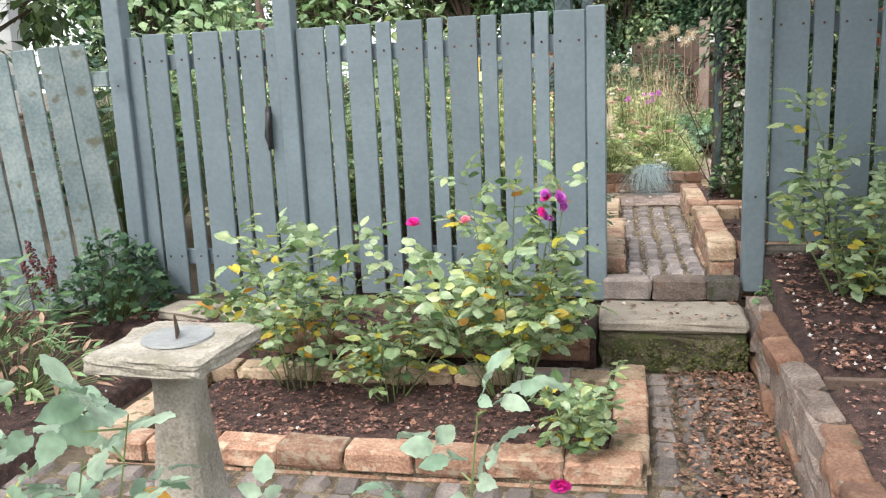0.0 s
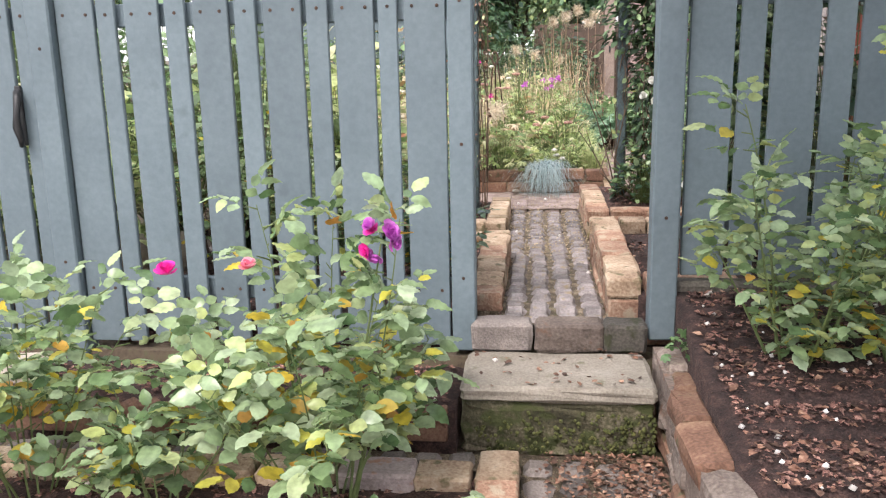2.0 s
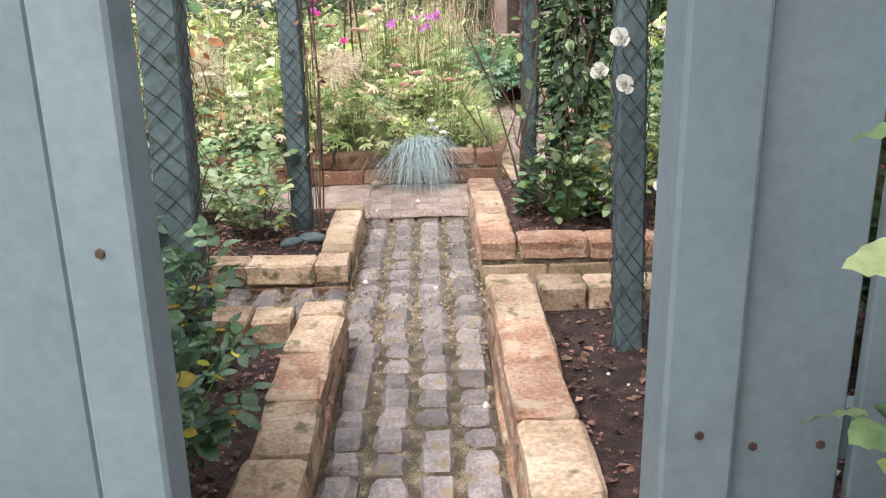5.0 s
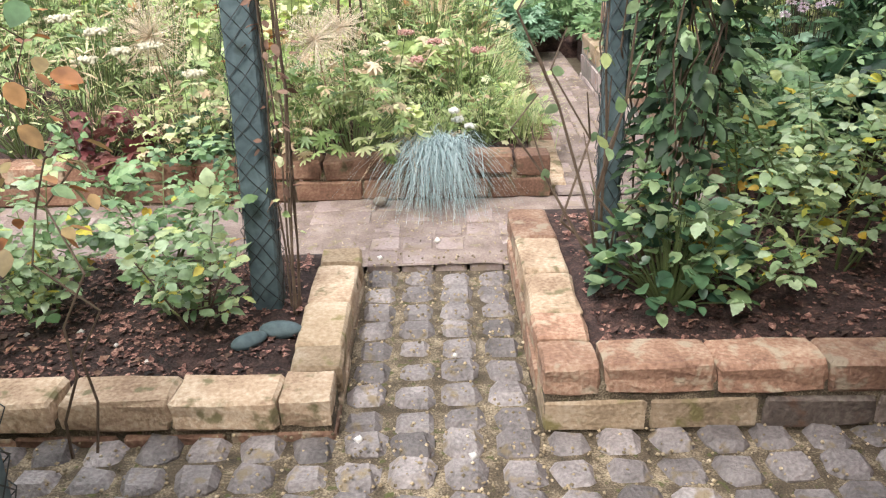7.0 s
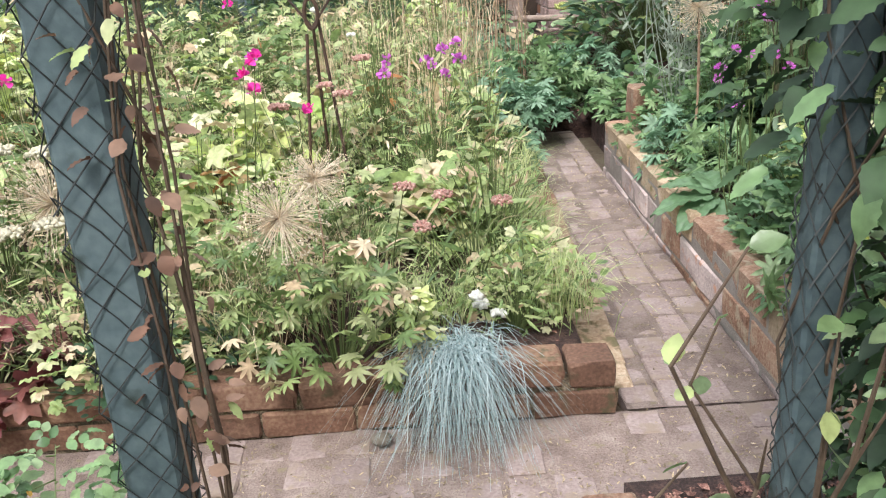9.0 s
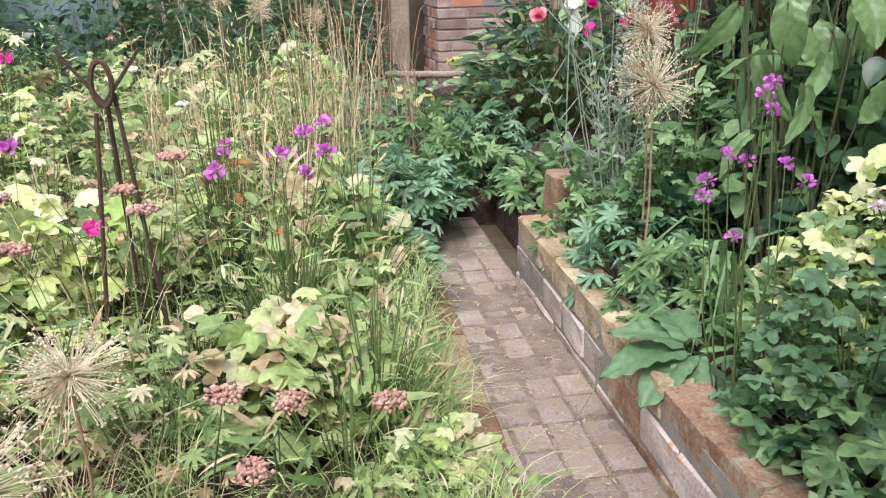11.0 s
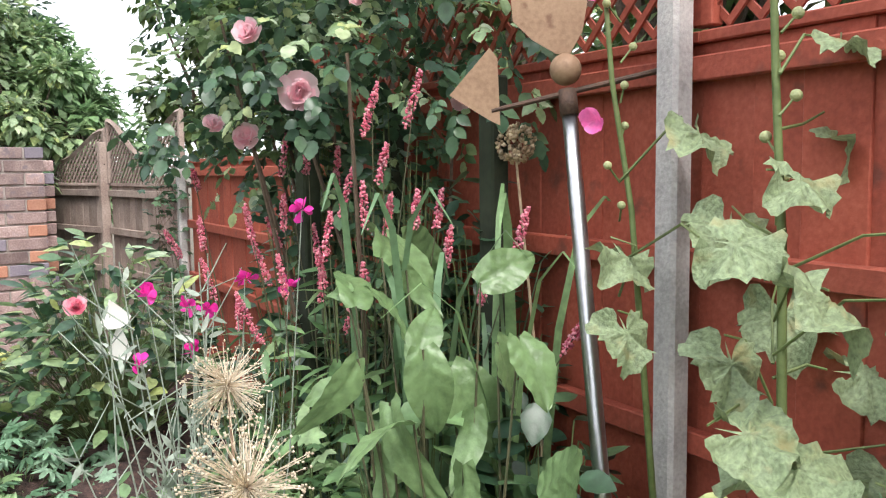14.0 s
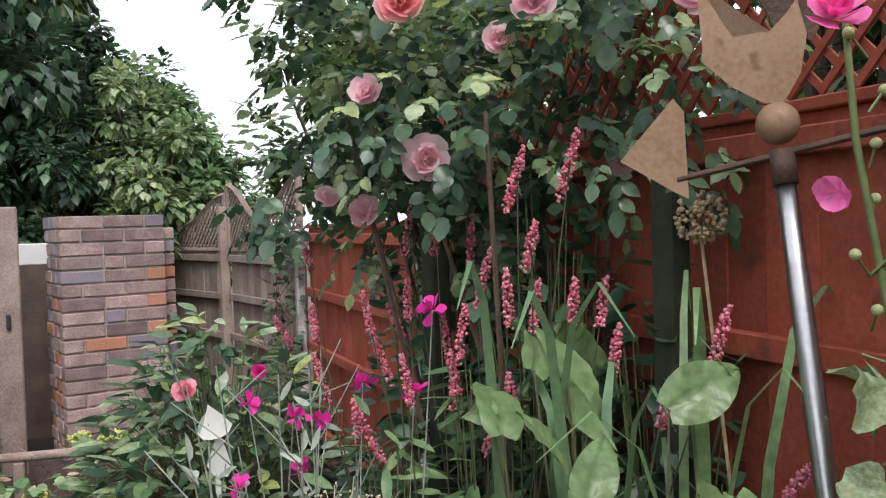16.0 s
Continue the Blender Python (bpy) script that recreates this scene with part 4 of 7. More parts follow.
def fence(name, label, origin, turn, widths, z0, z1, material, seed, rails=(0.16, 0.85), top=None, category="fence", kindless=True, screws=True, thick=0.018, rail_y=0.03, drop=None, lean=0.0):
    """Upright boards of the given (start, end) on two rails behind them."""
    rng = random.Random(seed)
    ob = thing(name, label, category, origin, turn)
    end = widths[-1][1]
    for u in rails:
        bm = block(end - widths[0][0], 0.035, 0.07, 0.003)
        bm.transform(Matrix.Translation(((end + widths[0][0]) / 2, rail_y + 0.006, z0 + (z1 - z0) * u)))
        part("rail", bm, material, ob)
    for a, b in widths:
        zt = z1 + (top(a) if top else 0) + rng.uniform(-0.004, 0.004)
        zb = z0 + (drop(a) if drop else 0) + rng.uniform(-0.006, 0.006)
        bm = block(b - a, thick, zt - zb, 0.003)
        bm.transform(Matrix.Translation(((a + b) / 2, 0, zb)))
        bd = part("board", bm, material, ob)
        bd.rotation_euler = (0, radians(lean + rng.uniform(-0.12, 0.12) * (1 + lean)), 0)
        if screws:
            for u in rails:
                for x in ((a + 0.025, b - 0.025) if b - a > 0.08 else ((a + b) / 2,)):
                    piece("screw", SCREW, (x, -thick / 2 - 0.001, z0 + (z1 - z0) * u + 0.04), (90, 0, 0), (1, 1, 1), bd)
    return ob


def post(name, label, x, y, z0, z1, size, material, turn=0.0, lean=0.0, group=""):
    ob = thing(name, label, "post", (x, y, z0), turn, group=group)
    bm = block(size, size, z1 - z0, 0.005)
    if lean:
        for v in bm.verts:
            v.co.x += lean * v.co.z
    shaft = part("shaft", bm, material, ob)
    for z in (0.2, 0.55, 0.9):
        piece("screw", SCREW, (lean * z * (z1 - z0), -size / 2 - 0.001, z * (z1 - z0)), (90, 0, 0), (1, 1, 1), shaft)
    return ob


GATE = [(-1.545, -1.42), (-1.41, -1.35), (-1.32, -1.21), (-1.19, -1.125), (-1.10, -0.99), (-0.968, -0.902), (-0.88, -0.76), (-0.748, -0.682), (-0.66, -0.54), (-0.528, -0.47), (-0.45, -0.325)]
fence("garden_gate", "blue-grey painted boarded fence panel with uneven gaps", (0, 0, 0), 0, GATE, -0.085, 1.085, M_BLUE, 31, rails=(0.12, 0.87), top=lambda a: 0.008 * (a + 1.5))
post("gate_stile", "blue-grey upright closing the fence beside the opening", -0.28, 0.012, -0.1, 1.105, 0.075, M_BLUE)
LEFT = [(-2.35, -2.28), (-2.268, -2.16), (-2.12, -2.055), (-2.03, -1.905), (-1.89, -1.825), (-1.81, -1.705), (-1.69, -1.635)]
lf = fence("boarded_fence", "blue-grey painted boarded fence panel with uneven gaps", (0, 0, 0), 0, LEFT, -0.1, 1.085, M_BLUE, 32, rails=(0.12, 0.87))
post("fence_post", "tall blue-grey painted fence post", -2.39, 0.0, -0.2, 1.75, 0.085, M_BLUE, group="fence posts")
post("fence_post", "tall blue-grey painted fence post", -1.59, 0.0, -0.2, 1.75, 0.08, M_BLUE, group="fence posts")
post("gate_post", "blue-grey painted post at the path opening", 0.34, 0.03, -0.06, 1.9, 0.083, M_BLUE, group="fence posts")
RIGHT = [(0.395, 0.525), (0.54, 0.612), (0.632, 0.765), (0.782, 0.862), (0.88, 1.0), (1.015, 1.085), (1.1, 1.23), (1.245, 1.315), (1.335, 1.46), (1.475, 1.55), (1.565, 1.69), (1.705, 1.78), (1.8, 1.93), (1.945, 2.02), (2.04, 2.17)]
fence("boarded_fence", "blue-grey painted boarded fence panel on a stone kerb", (0, 0.045, 0), 0, RIGHT, 0.14, 1.5, M_BLUE, 33, rails=(0.08, 0.6), drop=None)
kerb = thing("fence_kerb", "mossy concrete kerb under the fence", "kerb", (1.35, 0.06, -0.08), kind="structure")
part("kerb_stone", block(1.95, 0.07, 0.2, 0.012, 0.004, random.Random(9), 3), M_KERB, kerb)
OLD = [(0.02 + k * 0.118 + (0.006 if k % 2 else 0), 0.02 + k * 0.118 + (0.1 if k % 3 else 0.112)) for k in range(11)]
fence("old_fence", "faded blue-grey picket fence, boards leaning and worn", (-2.46, 0.02, 0), 197, OLD, -0.25, 1.07, M_OLDBLUE, 34, rails=(0.2, 0.85), rail_y=-0.03, top=lambda a: -0.02 * a, lean=4.0)
latch = thing("gate_latch", "black iron ring latch on the fence", "latch", (-1.695, -0.0145, 0.57))
lv, lfc = tubes([[(Vector((0.0, -0.01, 0.17)), 0.012), (Vector((0.012, -0.03, 0.15)), 0.013), (Vector((0.004, -0.032, 0.1)), 0.01), (Vector((0.0, -0.03, 0.06)), 0.014), (Vector((0.01, -0.03, 0.02)), 0.011), (Vector((0, -0.02, 0.0)), 0.007)]], 8)
part("handle", mesh_of("handle", lv, lfc, True), M_BLACK, latch)
bm = block(0.022, 0.012, 0.19, 0.003)
part("backplate", bm, M_BLACK, latch)

# ---- upper beds ----
soil("left_near_mulch", "dark mulch in the small brick bed", -1.5, -0.27, 0.06, 1.05, -0.01, 41, 0.02, 260, 10)
soil("right_near_mulch", "bark mulch with pale stones in the brick bed", 0.28, 1.7, 0.1, 1.09, 0.05, 42, 0.02, 300, 26)
soil("left_far_mulch", "dark bark mulch in the bed under the arch", -1.9, -0.3, 1.76, 2.47, -0.05, 43, 0.03, 700, 24)
soil("right_far_mulch", "dark bark mulch in the raised brick bed", 0.3, 1.9, 1.76, 2.6, 0.02, 44, 0.03, 600, 18)
soil("flower_bed_soil", "crumbly brown soil of the crowded flower bed", -3.6, 0.33, 3.07, 7.6, 0.02, 45, 0.05, 600, 20)
soil("right_border_soil", "brown soil of the raised flower border", 0.88, 2.6, 2.62, 8.2, 0.08, 46, 0.05, 400, 16)
soil("path_end_soil", "bare soil at the end of the path", 0.3, 0.9, 5.68, 8.0, -0.02, 47, 0.04, 200, 6)

brick_row("left_near_edge", "orange and buff brick edging beside the path", -0.225, 0.14, -0.225, 1.2, -0.1, 2, [M_BRICK], 51, cap=[M_BRICKTAN, M_BRICK])
brick_row("left_near_edge_back", "buff brick edging of the small bed", -0.29, 1.13, -1.4, 1.13, -0.1, 2, [M_BRICKTAN], 52)
brick_row("right_near_edge", "orange and buff brick edging beside the path", 0.24, 0.12, 0.24, 1.19, -0.11, 3, [M_BRICK], 53, cap=[M_BRICKTAN, M_BRICKTAN, M_BRICK])
brick_row("right_near_edge_front", "orange brick edging next to the gate post", 0.3, 0.15, 0.6, 0.15, -0.11, 3, [M_BRICK], 54)
brick_row("right_near_edge_back", "buff brick edging of the small bed", 0.3, 1.12, 1.6, 1.12, -0.11, 3, [M_BRICKTAN, M_BRICK], 55, cap=[M_BRICKTAN])
brick_row("left_far_edge_front", "orange and mossy buff brick edging along the setts", -0.205, 1.725, -1.7, 1.725, -0.16, 2, [M_BRICKRED, M_BRICK], 56, cap=[M_OCHRE, M_BRICKTAN])
brick_row("left_far_edge_side", "buff brick edging beside the path", -0.26, 1.79, -0.26, 2.43, -0.16, 2, [M_BRICKTAN], 57, cap=[M_BRICKTAN, M_OCHRE])
brick_row("right_far_edge_front", "two courses of mossy orange brick edging", 0.2, 1.72, 1.8, 1.72, -0.1, 2, [M_OCHRE, M_BRICK, M_WALL], 58, cap=[M_BRICK, M_OCHRE, M_BRICK, M_BRICKTAN])
brick_row("right_far_edge_side", "orange brick edging beside the path", 0.255, 1.79, 0.255, 2.55, -0.1, 2, [M_BRICK], 59, cap=[M_BRICK, M_BRICKTAN])
brick_row("flower_bed_edge_front", "two courses of mossy red brick edging", 0.38, 3.05, -1.6, 3.05, -0.08, 2, [M_BRICKRED], 60, cap=[M_BRICKRED, M_BRICKRED, M_BRICK])
brick_row("flower_bed_edge_side", "low mossy brick edging along the path", 0.4, 3.1, 0.47, 5.2, -0.135, 1, [M_BRICKRED, M_BRICKTAN], 61)
brick_row("border_wall", "four-course brick wall holding the raised border", 0.838, 2.62, 0.845, 4.97, -0.16, 3, [M_BRICKGREY, M_BRICKGREY, M_BRICK], 62, length=0.2, height=0.096, cap=[M_OCHRE, M_BRICK, M_OCHRE], fill=0.95, mortar=M_MORTAR)
brick_row("border_wall_end", "worn brick return at the end of the raised border", 0.9, 5.0, 1.3, 5.05, -0.12, 3, [M_BRICKGREY, M_BRICK], 63, height=0.07)
block_end = thing("loose_brick", "single orange brick standing in the border", "brick", (0.95, 4.95, 0.1), 8)
part("brick", block(0.11, 0.11, 0.2, 0.01, 0.004, random.Random(3)), M_BRICK, block_end)

# ---- arch posts with wire mesh ----
def mesh_post(x, y, z0, z1, sx, lean, seed):
    rng = random.Random(seed)
    ob = thing("arch_post", "dark teal timber arch post wrapped in wire mesh", "post", (x, y, z0), group="arch posts")
    bm = block(sx, sx, z1 - z0, 0.005)
    for v in bm.verts:
        v.co.x += lean * v.co.z
    part("shaft", bm, M_POST, ob)
    lines = []
    hh, w = z1 - z0, sx * 1.12
    pitch = 0.1
    def at(u, z):
        u = u % 4
        k, t = int(u), u - int(u)
        c = [(-0.5, -0.5), (0.5, -0.5), (0.5, 0.5), (-0.5, 0.5)]
        a, b = c[k], c[(k + 1) % 4]
        return Vector(((a[0] + (b[0] - a[0]) * t) * w + lean * z, (a[1] + (b[1] - a[1]) * t) * w, z)) + unit(rng) * 0.004
    for s in (-1, 1):
        for k in range(-8, int(hh / pitch) + 1):
            pts = []
            for j in range(0, 17):
                z = k * pitch + j * 0.045 + 0.02
                if 0.05 < z < hh - 0.02:
                    pts.append((at(s * j * 0.5, z), 0.0011))
            if len(pts) > 1:
                lines.append(pts)
    part("wire_mesh", mesh_of("wire_mesh", *tubes(lines, 3)), M_WIRE, ob, "diamond wire mesh")
    return ob


mesh_post(-0.5, 0.96, -0.05, 2.3, 0.08, 0.02, 71)
mesh_post(0.463, 0.82, -0.05, 2.3, 0.055, -0.035, 72)
mesh_post(-0.408, 2.12, -0.1, 2.3, 0.068, 0.004, 73)
mesh_post(0.395, 2.12, -0.05, 2.3, 0.048, 0.004, 74)

# ---- pier, far gate and right-hand fences ----
pier = thing("brick_pier", "square pier of mixed red, grey and blue bricks", "pier", (1.345, 8.55, 0.02), 4)
bm = block(0.54, 0.42, 1.34, 0)
part("mortar", bm, M_MORTAR, pier)
rng = random.Random(81)
PB = [as_mesh(block(0.215, 0.1, 0.064, 0.004, 0.0015, rng), "brick", m) for m in (M_PIER, M_PIER, M_PIER, M_PIERBLUE, M_PIERRED)]
HB = [as_mesh(block(0.1025, 0.1, 0.064, 0.004, 0.0015, rng), "brick", m) for m in (M_PIER, M_PIER, M_PIERRED, M_PIERBLUE)]
for c in range(18):
    seq = ([215, 215, 102] if c % 2 else [102, 215, 215])
    if c % 4 == 2:
        seq = [215, 102, 215]
    x = -0.281
    for ln in seq:
        me = rng.choices(PB, (5, 5, 5, 2, 0.7))[0] if ln > 150 else rng.choices(HB, (4, 4, 1.6, 2))[0]
        piece("brick", me, (x + ln / 2000, -0.172, 0.005 + c * 0.075), (rng.uniform(-0.5, 0.5), 0, 0), (1, 1, 1), pier)
        x += ln / 1000 + 0.012
    for k in range(2):
        me = rng.choices(PB, (5, 5, 5, 2, 1))[0] if c % 2 == k else rng.choice(HB)
        for s in (-1, 1):
            piece("brick", me, (s * 0.235, -0.03 + 0.17 * k, 0.005 + c * 0.075), (0, 0, 90), (0.8, 1, 1), pier)
    if c < 17:
        piece("brick", rng.choice(HB), (0.315, -0.04, 0.005 + c * 0.075), (0, 0, 90), (1.6, 0.9, 1), pier)
gp = thing("timber_gate", "weathered brown gate post beside the pier", "gate", (0.66, 8.35, 0.0), 0)
bm = block(0.13, 0.05, 1.42, 0.008)
bm.transform(Matrix.Translation((0.16, 0, 0)))
part("post", bm, M_GREYWOOD, gp)
bm = block(0.06, 0.03, 1.3, 0.004)
bm.transform(Matrix.Translation((0.065, 0.03, 0)))
part("plank", bm, M_TIMBER, gp)
bm = block(0.02, 0.02, 0.08, 0.004)
bm.transform(Matrix.Translation((0.16, -0.034, 0.78)))
part("latch", bm, M_BLACK, gp)
bx = thing("white_box", "small white painted box end behind the gate", "box", (0.97, 8.7, 1.1), 0)
part("panel", block(0.22, 0.05, 0.12, 0.004), M_WHITE, bx)
# dark slab added in place of the shadowed gap and foliage behind the gate
wp = thing("shadow_slab", "dark slab standing in for shadow beyond the gate", "wall", (0.7, 9.3, 0.0), 0, kind="structure")
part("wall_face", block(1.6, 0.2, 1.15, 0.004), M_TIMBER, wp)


def panel_fence(name, label, x0, y0, x1, y1, z0, z1, material, seed, boards=0.11, rails=True, cap=True, category="fence"):
    rng = random.Random(seed)
    d = Vector((x1 - x0, y1 - y0, 0))
    ln, turn = d.length, math.degrees(math.atan2(d.y, d.x))
    ob = thing(name, label, category, (x0, y0, z0), turn)
    u, h = 0.0, z1 - z0
    while u < ln - 0.02:
        w = min(boards, ln - u)
        bm = block(w + 0.012, 0.012, h, 0.002)
        bm.transform(Matrix.Translation((u + w / 2, rng.uniform(-0.002, 0.002) + 0.004 * (int(u / boards) % 2), 0)))
        part("board", bm, material, ob)
        u += boards
    for z in (0.04, h * 0.42, h * 0.68, h - 0.07) if rails else ():
        bm = block(ln, 0.028, 0.045, 0.003)
        bm.transform(Matrix.Translation((ln / 2, -0.024, z)))
        part("rail", bm, material, ob)
    if cap:
        bm = block(ln, 0.06, 0.022, 0.003)
        bm.transform(Matrix.Translation((ln / 2, 0.01, h)))
        part("capping", bm, material, ob)
    return ob


def lattice(name, label, x0, y0, x1, y1, z0, height, material, pitch=0.07, curve=0.0):
    """Crossed laths in a frame whose top may curve."""
    d = Vector((x1 - x0, y1 - y0, 0))
    ln, turn = d.length, math.degrees(math.atan2(d.y, d.x))
    ob = thing(name, label, "trellis", (x0, y0, z0), turn)
    def top(u):
        return height - curve * (0.5 - 0.5 * math.cos(2 * math.pi * u / ln))
    for s, yo in ((1, 0.0), (-1, 0.007)):
        bm = bmesh.new()
        k = -height
        while k < ln + height:
            pts = [(k + t * (1 if s > 0 else -1) * height * 1.0, t * height) for t in [i / 12 for i in range(13)]]
            pts = [(x, z) for x, z in pts if 0 <= x <= ln and z <= top(min(max(x, 0), ln))]
            if len(pts) > 1:
                (ax, az), (bx, bz) = pts[0], pts[-1]
                q = Vector((bz - az, 0, -(bx - ax))).normalized() * 0.007
                a, b = Vector((ax, yo, az)), Vector((bx, yo, bz))
                lo = [bm.verts.new(p + Vector((0, o, 0))) for p in (a - q, a + q, b + q, b - q) for o in (-0.003, 0.003)]
                for f in ((0, 2, 4, 6), (1, 7, 5, 3), (0, 1, 3, 2), (2, 3, 5, 4), (4, 5, 7, 6), (6, 7, 1, 0)):
                    bm.faces.new([lo[i] for i in f])
            k += pitch
        part("lath_lattice", bm, material, ob)
    rail = [(Vector((ln * i / 16, 0, top(ln * i / 16))), 0.018) for i in range(17)]
    part("top_rail", mesh_of("top_rail", *tubes([rail], 4)), material, ob)
    for x in (0.01, ln - 0.01):
        bm = block(0.03, 0.03, height, 0.003)
        bm.transform(Matrix.Translation((x, 0, 0)))
        part("side_rail", bm, material, ob)
    return ob


def fx(y):
    return 1.70 + (y - 3.93) * 0.142


FP = [0.6, 2.25, 3.93, 5.85, 7.75]
for a, b in zip(FP, FP[1:]):
    panel_fence("red_fence_panel", "red-brown stained closeboard fence panel", fx(b) + 0.04, b, fx(a) + 0.04, a, 0.12, 1.44 if b < 6 else 1.26, M_RED, int(a * 10))
    gb = thing("gravel_board", "concrete gravel board under the red fence", "fence", ((fx(a) + fx(b)) / 2 + 0.06, (a + b) / 2, -0.05), math.degrees(math.atan2(b - a, fx(b) - fx(a))))
    part("board", block(b - a - 0.06, 0.04, 0.165, 0.004), M_CPOST, gb)
    if a < 5:
        lattice("red_trellis", "red-brown stained diamond trellis on the fence", fx(b) + 0.04, b, fx(a) + 0.04, a, 1.47, 0.3, M_RED)
for y in FP:
    cp = thing("concrete_post", "grey concrete fence post, edges chipped", "post", (fx(y) - 0.015, y + 0.03, -0.1), -8, group="concrete posts")
    part("shaft", block(0.05, 0.055, 1.72 if y < 5 else 1.36, 0.008), M_CPOST, cp)
panel_fence("grey_fence_panel", "weathered brown-grey closeboard fence panel", 2.22, 9.0, 2.27, 7.8, 0.1, 1.12, M_GREYWOOD, 91, boards=0.1)
lattice("wavy_trellis", "weathered trellis with a scalloped top", 2.2, 9.0, 2.25, 7.8, 1.14, 0.42, M_GREYWOOD, 0.055, 0.24)
panel_fence("grey_fence_panel", "weathered brown-grey closeboard fence panel", 1.95, 10.4, 2.2, 9.05, 0.1, 1.12, M_GREYWOOD, 92, boards=0.1)
lattice("wavy_trellis", "weathered trellis with a scalloped top", 1.95, 10.4, 2.2, 9.05, 1.14, 0.36, M_GREYWOOD, 0.055, 0.2)
post("timber_post", "weathered timber fence post", 2.17, 9.03, -0.1, 1.42, 0.06, M_GREYWOOD)
panel_fence("blue_back_fence", "blue-grey painted fence at the back of the garden", -4.0, 8.3, -1.1, 8.35, -0.05, 1.3, M_BLUE, 93, boards=0.12, cap=False)
sign = thing("yellow_panel", "yellow and purple painted panel on the back fence", "panel", (-2.5, 8.26, 0.75), 0)
part("purple_half", block(0.14, 0.02, 0.3, 0.003), rough_mat("purple_paint", [(0.12, 0.03, 0.16), (0.16, 0.05, 0.2)], 0.6), sign)
bm = block(0.3, 0.02, 0.3, 0.003)
bm.transform(Matrix.Translation((0.222, 0, 0)))
part("yellow_half", bm, rough_mat("yellow_paint", [(0.6, 0.42, 0.08), (0.68, 0.5, 0.12)], 0.6), sign)
panel_fence("left_boundary_fence", "weathered grey boundary fence", -4.2, -6, -4.2, 9, -0.3, 0.7, M_GREYWOOD, 94, boards=0.14)

# ---- lower garden plants ----
GR = "roses in the brick bed"
rose1, tips = cane_plant("rose_bush", "leafy green rose bush with yellowing lower leaves", "bush", (-0.56, -0.74, -0.27), 101, 0.74, 0.38, 16, 0.06, yellow=0.11, per=14, low=0.32, group=GR)
rng = random.Random(88)
shoot = stalk(rng, Vector((0.04, 0.05, 0)), Vector((0.16, -0.03, 0.69)), 0.0045)
part("cane", mesh_of("cane", *tubes([shoot], 6)), M_STEM, rose1)
some = []
for u in (0.55, 0.75, 0.88):
    spray(rng, some, Vector((0.04, 0.05, 0)).lerp(Vector((0.16, -0.03, 0.69)), u), Vector((rng.uniform(-1, 1), rng.uniform(-1, 1), 0.2)), 0.045)
leaves("foliage", ROSE, some, M_ROSELEAF, rose1)
for k in range(9):
    d = unit(rng)
    flower(rose1, Vector((0.16, -0.04, 0.7)) + Vector((d.x * 0.03, d.y * 0.02, d.z * 0.038)), 0.04, (M_PURPLE, M_MAGENTA)[k % 4 == 3], 90 + k, rings=3, up=(d.x * 1.2, -0.9, d.z + 0.2), label="purple-pink rose in a cluster", eye=M_SEDUM if k % 3 == 0 else None)
flower(rose1, (-0.27, -0.2, 0.66), 0.05, M_MAGENTA, 2, label="magenta rose")
flower(rose1, (-0.11, -0.15, 0.66), 0.045, M_SPIKE, 4, label="fading red rose")
rose2, tips = cane_plant("rose_bush", "bushy green rose with a few yellow leaves", "bush", (-1.36, -0.72, -0.27), 102, 0.7, 0.34, 12, 0.056, yellow=0.1, per=12, low=0.3, group=GR)
rose5, tips = cane_plant("rose_bush", "low spreading rose between the larger bushes", "bush", (-0.98, -0.78, -0.27), 106, 0.36, 0.24, 8, 0.056, yellow=0.1, per=8, group=GR)
rose3, tips = cane_plant("rose_bush", "young trailing rose shoot over the brick edging", "bush", (-0.31, -1.17, -0.27), 103, 0.3, 0.13, 7, 0.042, yellow=0.05, per=9, group=GR, lean=(0.02, -0.06))
flower(rose3, (-0.03, -0.2, 0.02), 0.06, M_MAGENTA, 3, label="drooping pink rose", up=(0, -1, -0.4))
rose4, tips = cane_plant("rose_bush", "open rose bush with long arching shoots", "bush", (0.64, -0.4, -0.03), 104, 0.86, 0.32, 10, 0.052, yellow=0.05, per=17, low=0.12, group="roses by the fence", lean=(0.05, 0.0))
rose6, tips = cane_plant("rose_bush", "low leafy rose bush against the fence", "bush", (0.9, -0.45, 0.0), 107, 1.0, 0.3, 9, 0.05, yellow=0.08, per=12, low=0.12, group="roses by the fence")
rose7, tips = cane_plant("rose_bush", "leafy rose bush at the end of the raised bed", "bush", (1.25, -0.35, 0.0), 108, 0.95, 0.35, 9, 0.05, yellow=0.06, per=12, low=0.12, group="roses by the fence")
near, tips = cane_plant("rose_bush", "pale green rose shoots close to the path", "bush", (-0.98, -2.72, -0.28), 105, 0.8, 0.34, 12, 0.056, leaf=M_PALELEAF, yellow=0.03, per=9, low=0.4)
near3, tips = cane_plant("rose_bush", "low pale green rose shoots close to the path", "bush", (-0.62, -2.5, -0.28), 116, 0.6, 0.2, 6, 0.05, leaf=M_PALELEAF, yellow=0.03, per=7, low=0.35)
near2, tips = cane_plant("rose_bush", "single pale green rose shoot close to the path", "bush", (-0.42, -2.5, -0.28), 109, 0.8, 0.1, 3, 0.046, leaf=M_PALELEAF, yellow=0.03, per=7, low=0.35)
clump("ivy", "dark green ivy climbing the old fence", "ivy", (-2.42, -0.2, -0.2), 110, 0.24, 0.45, 330, 0.05, LOBED, M_DARKLEAF)
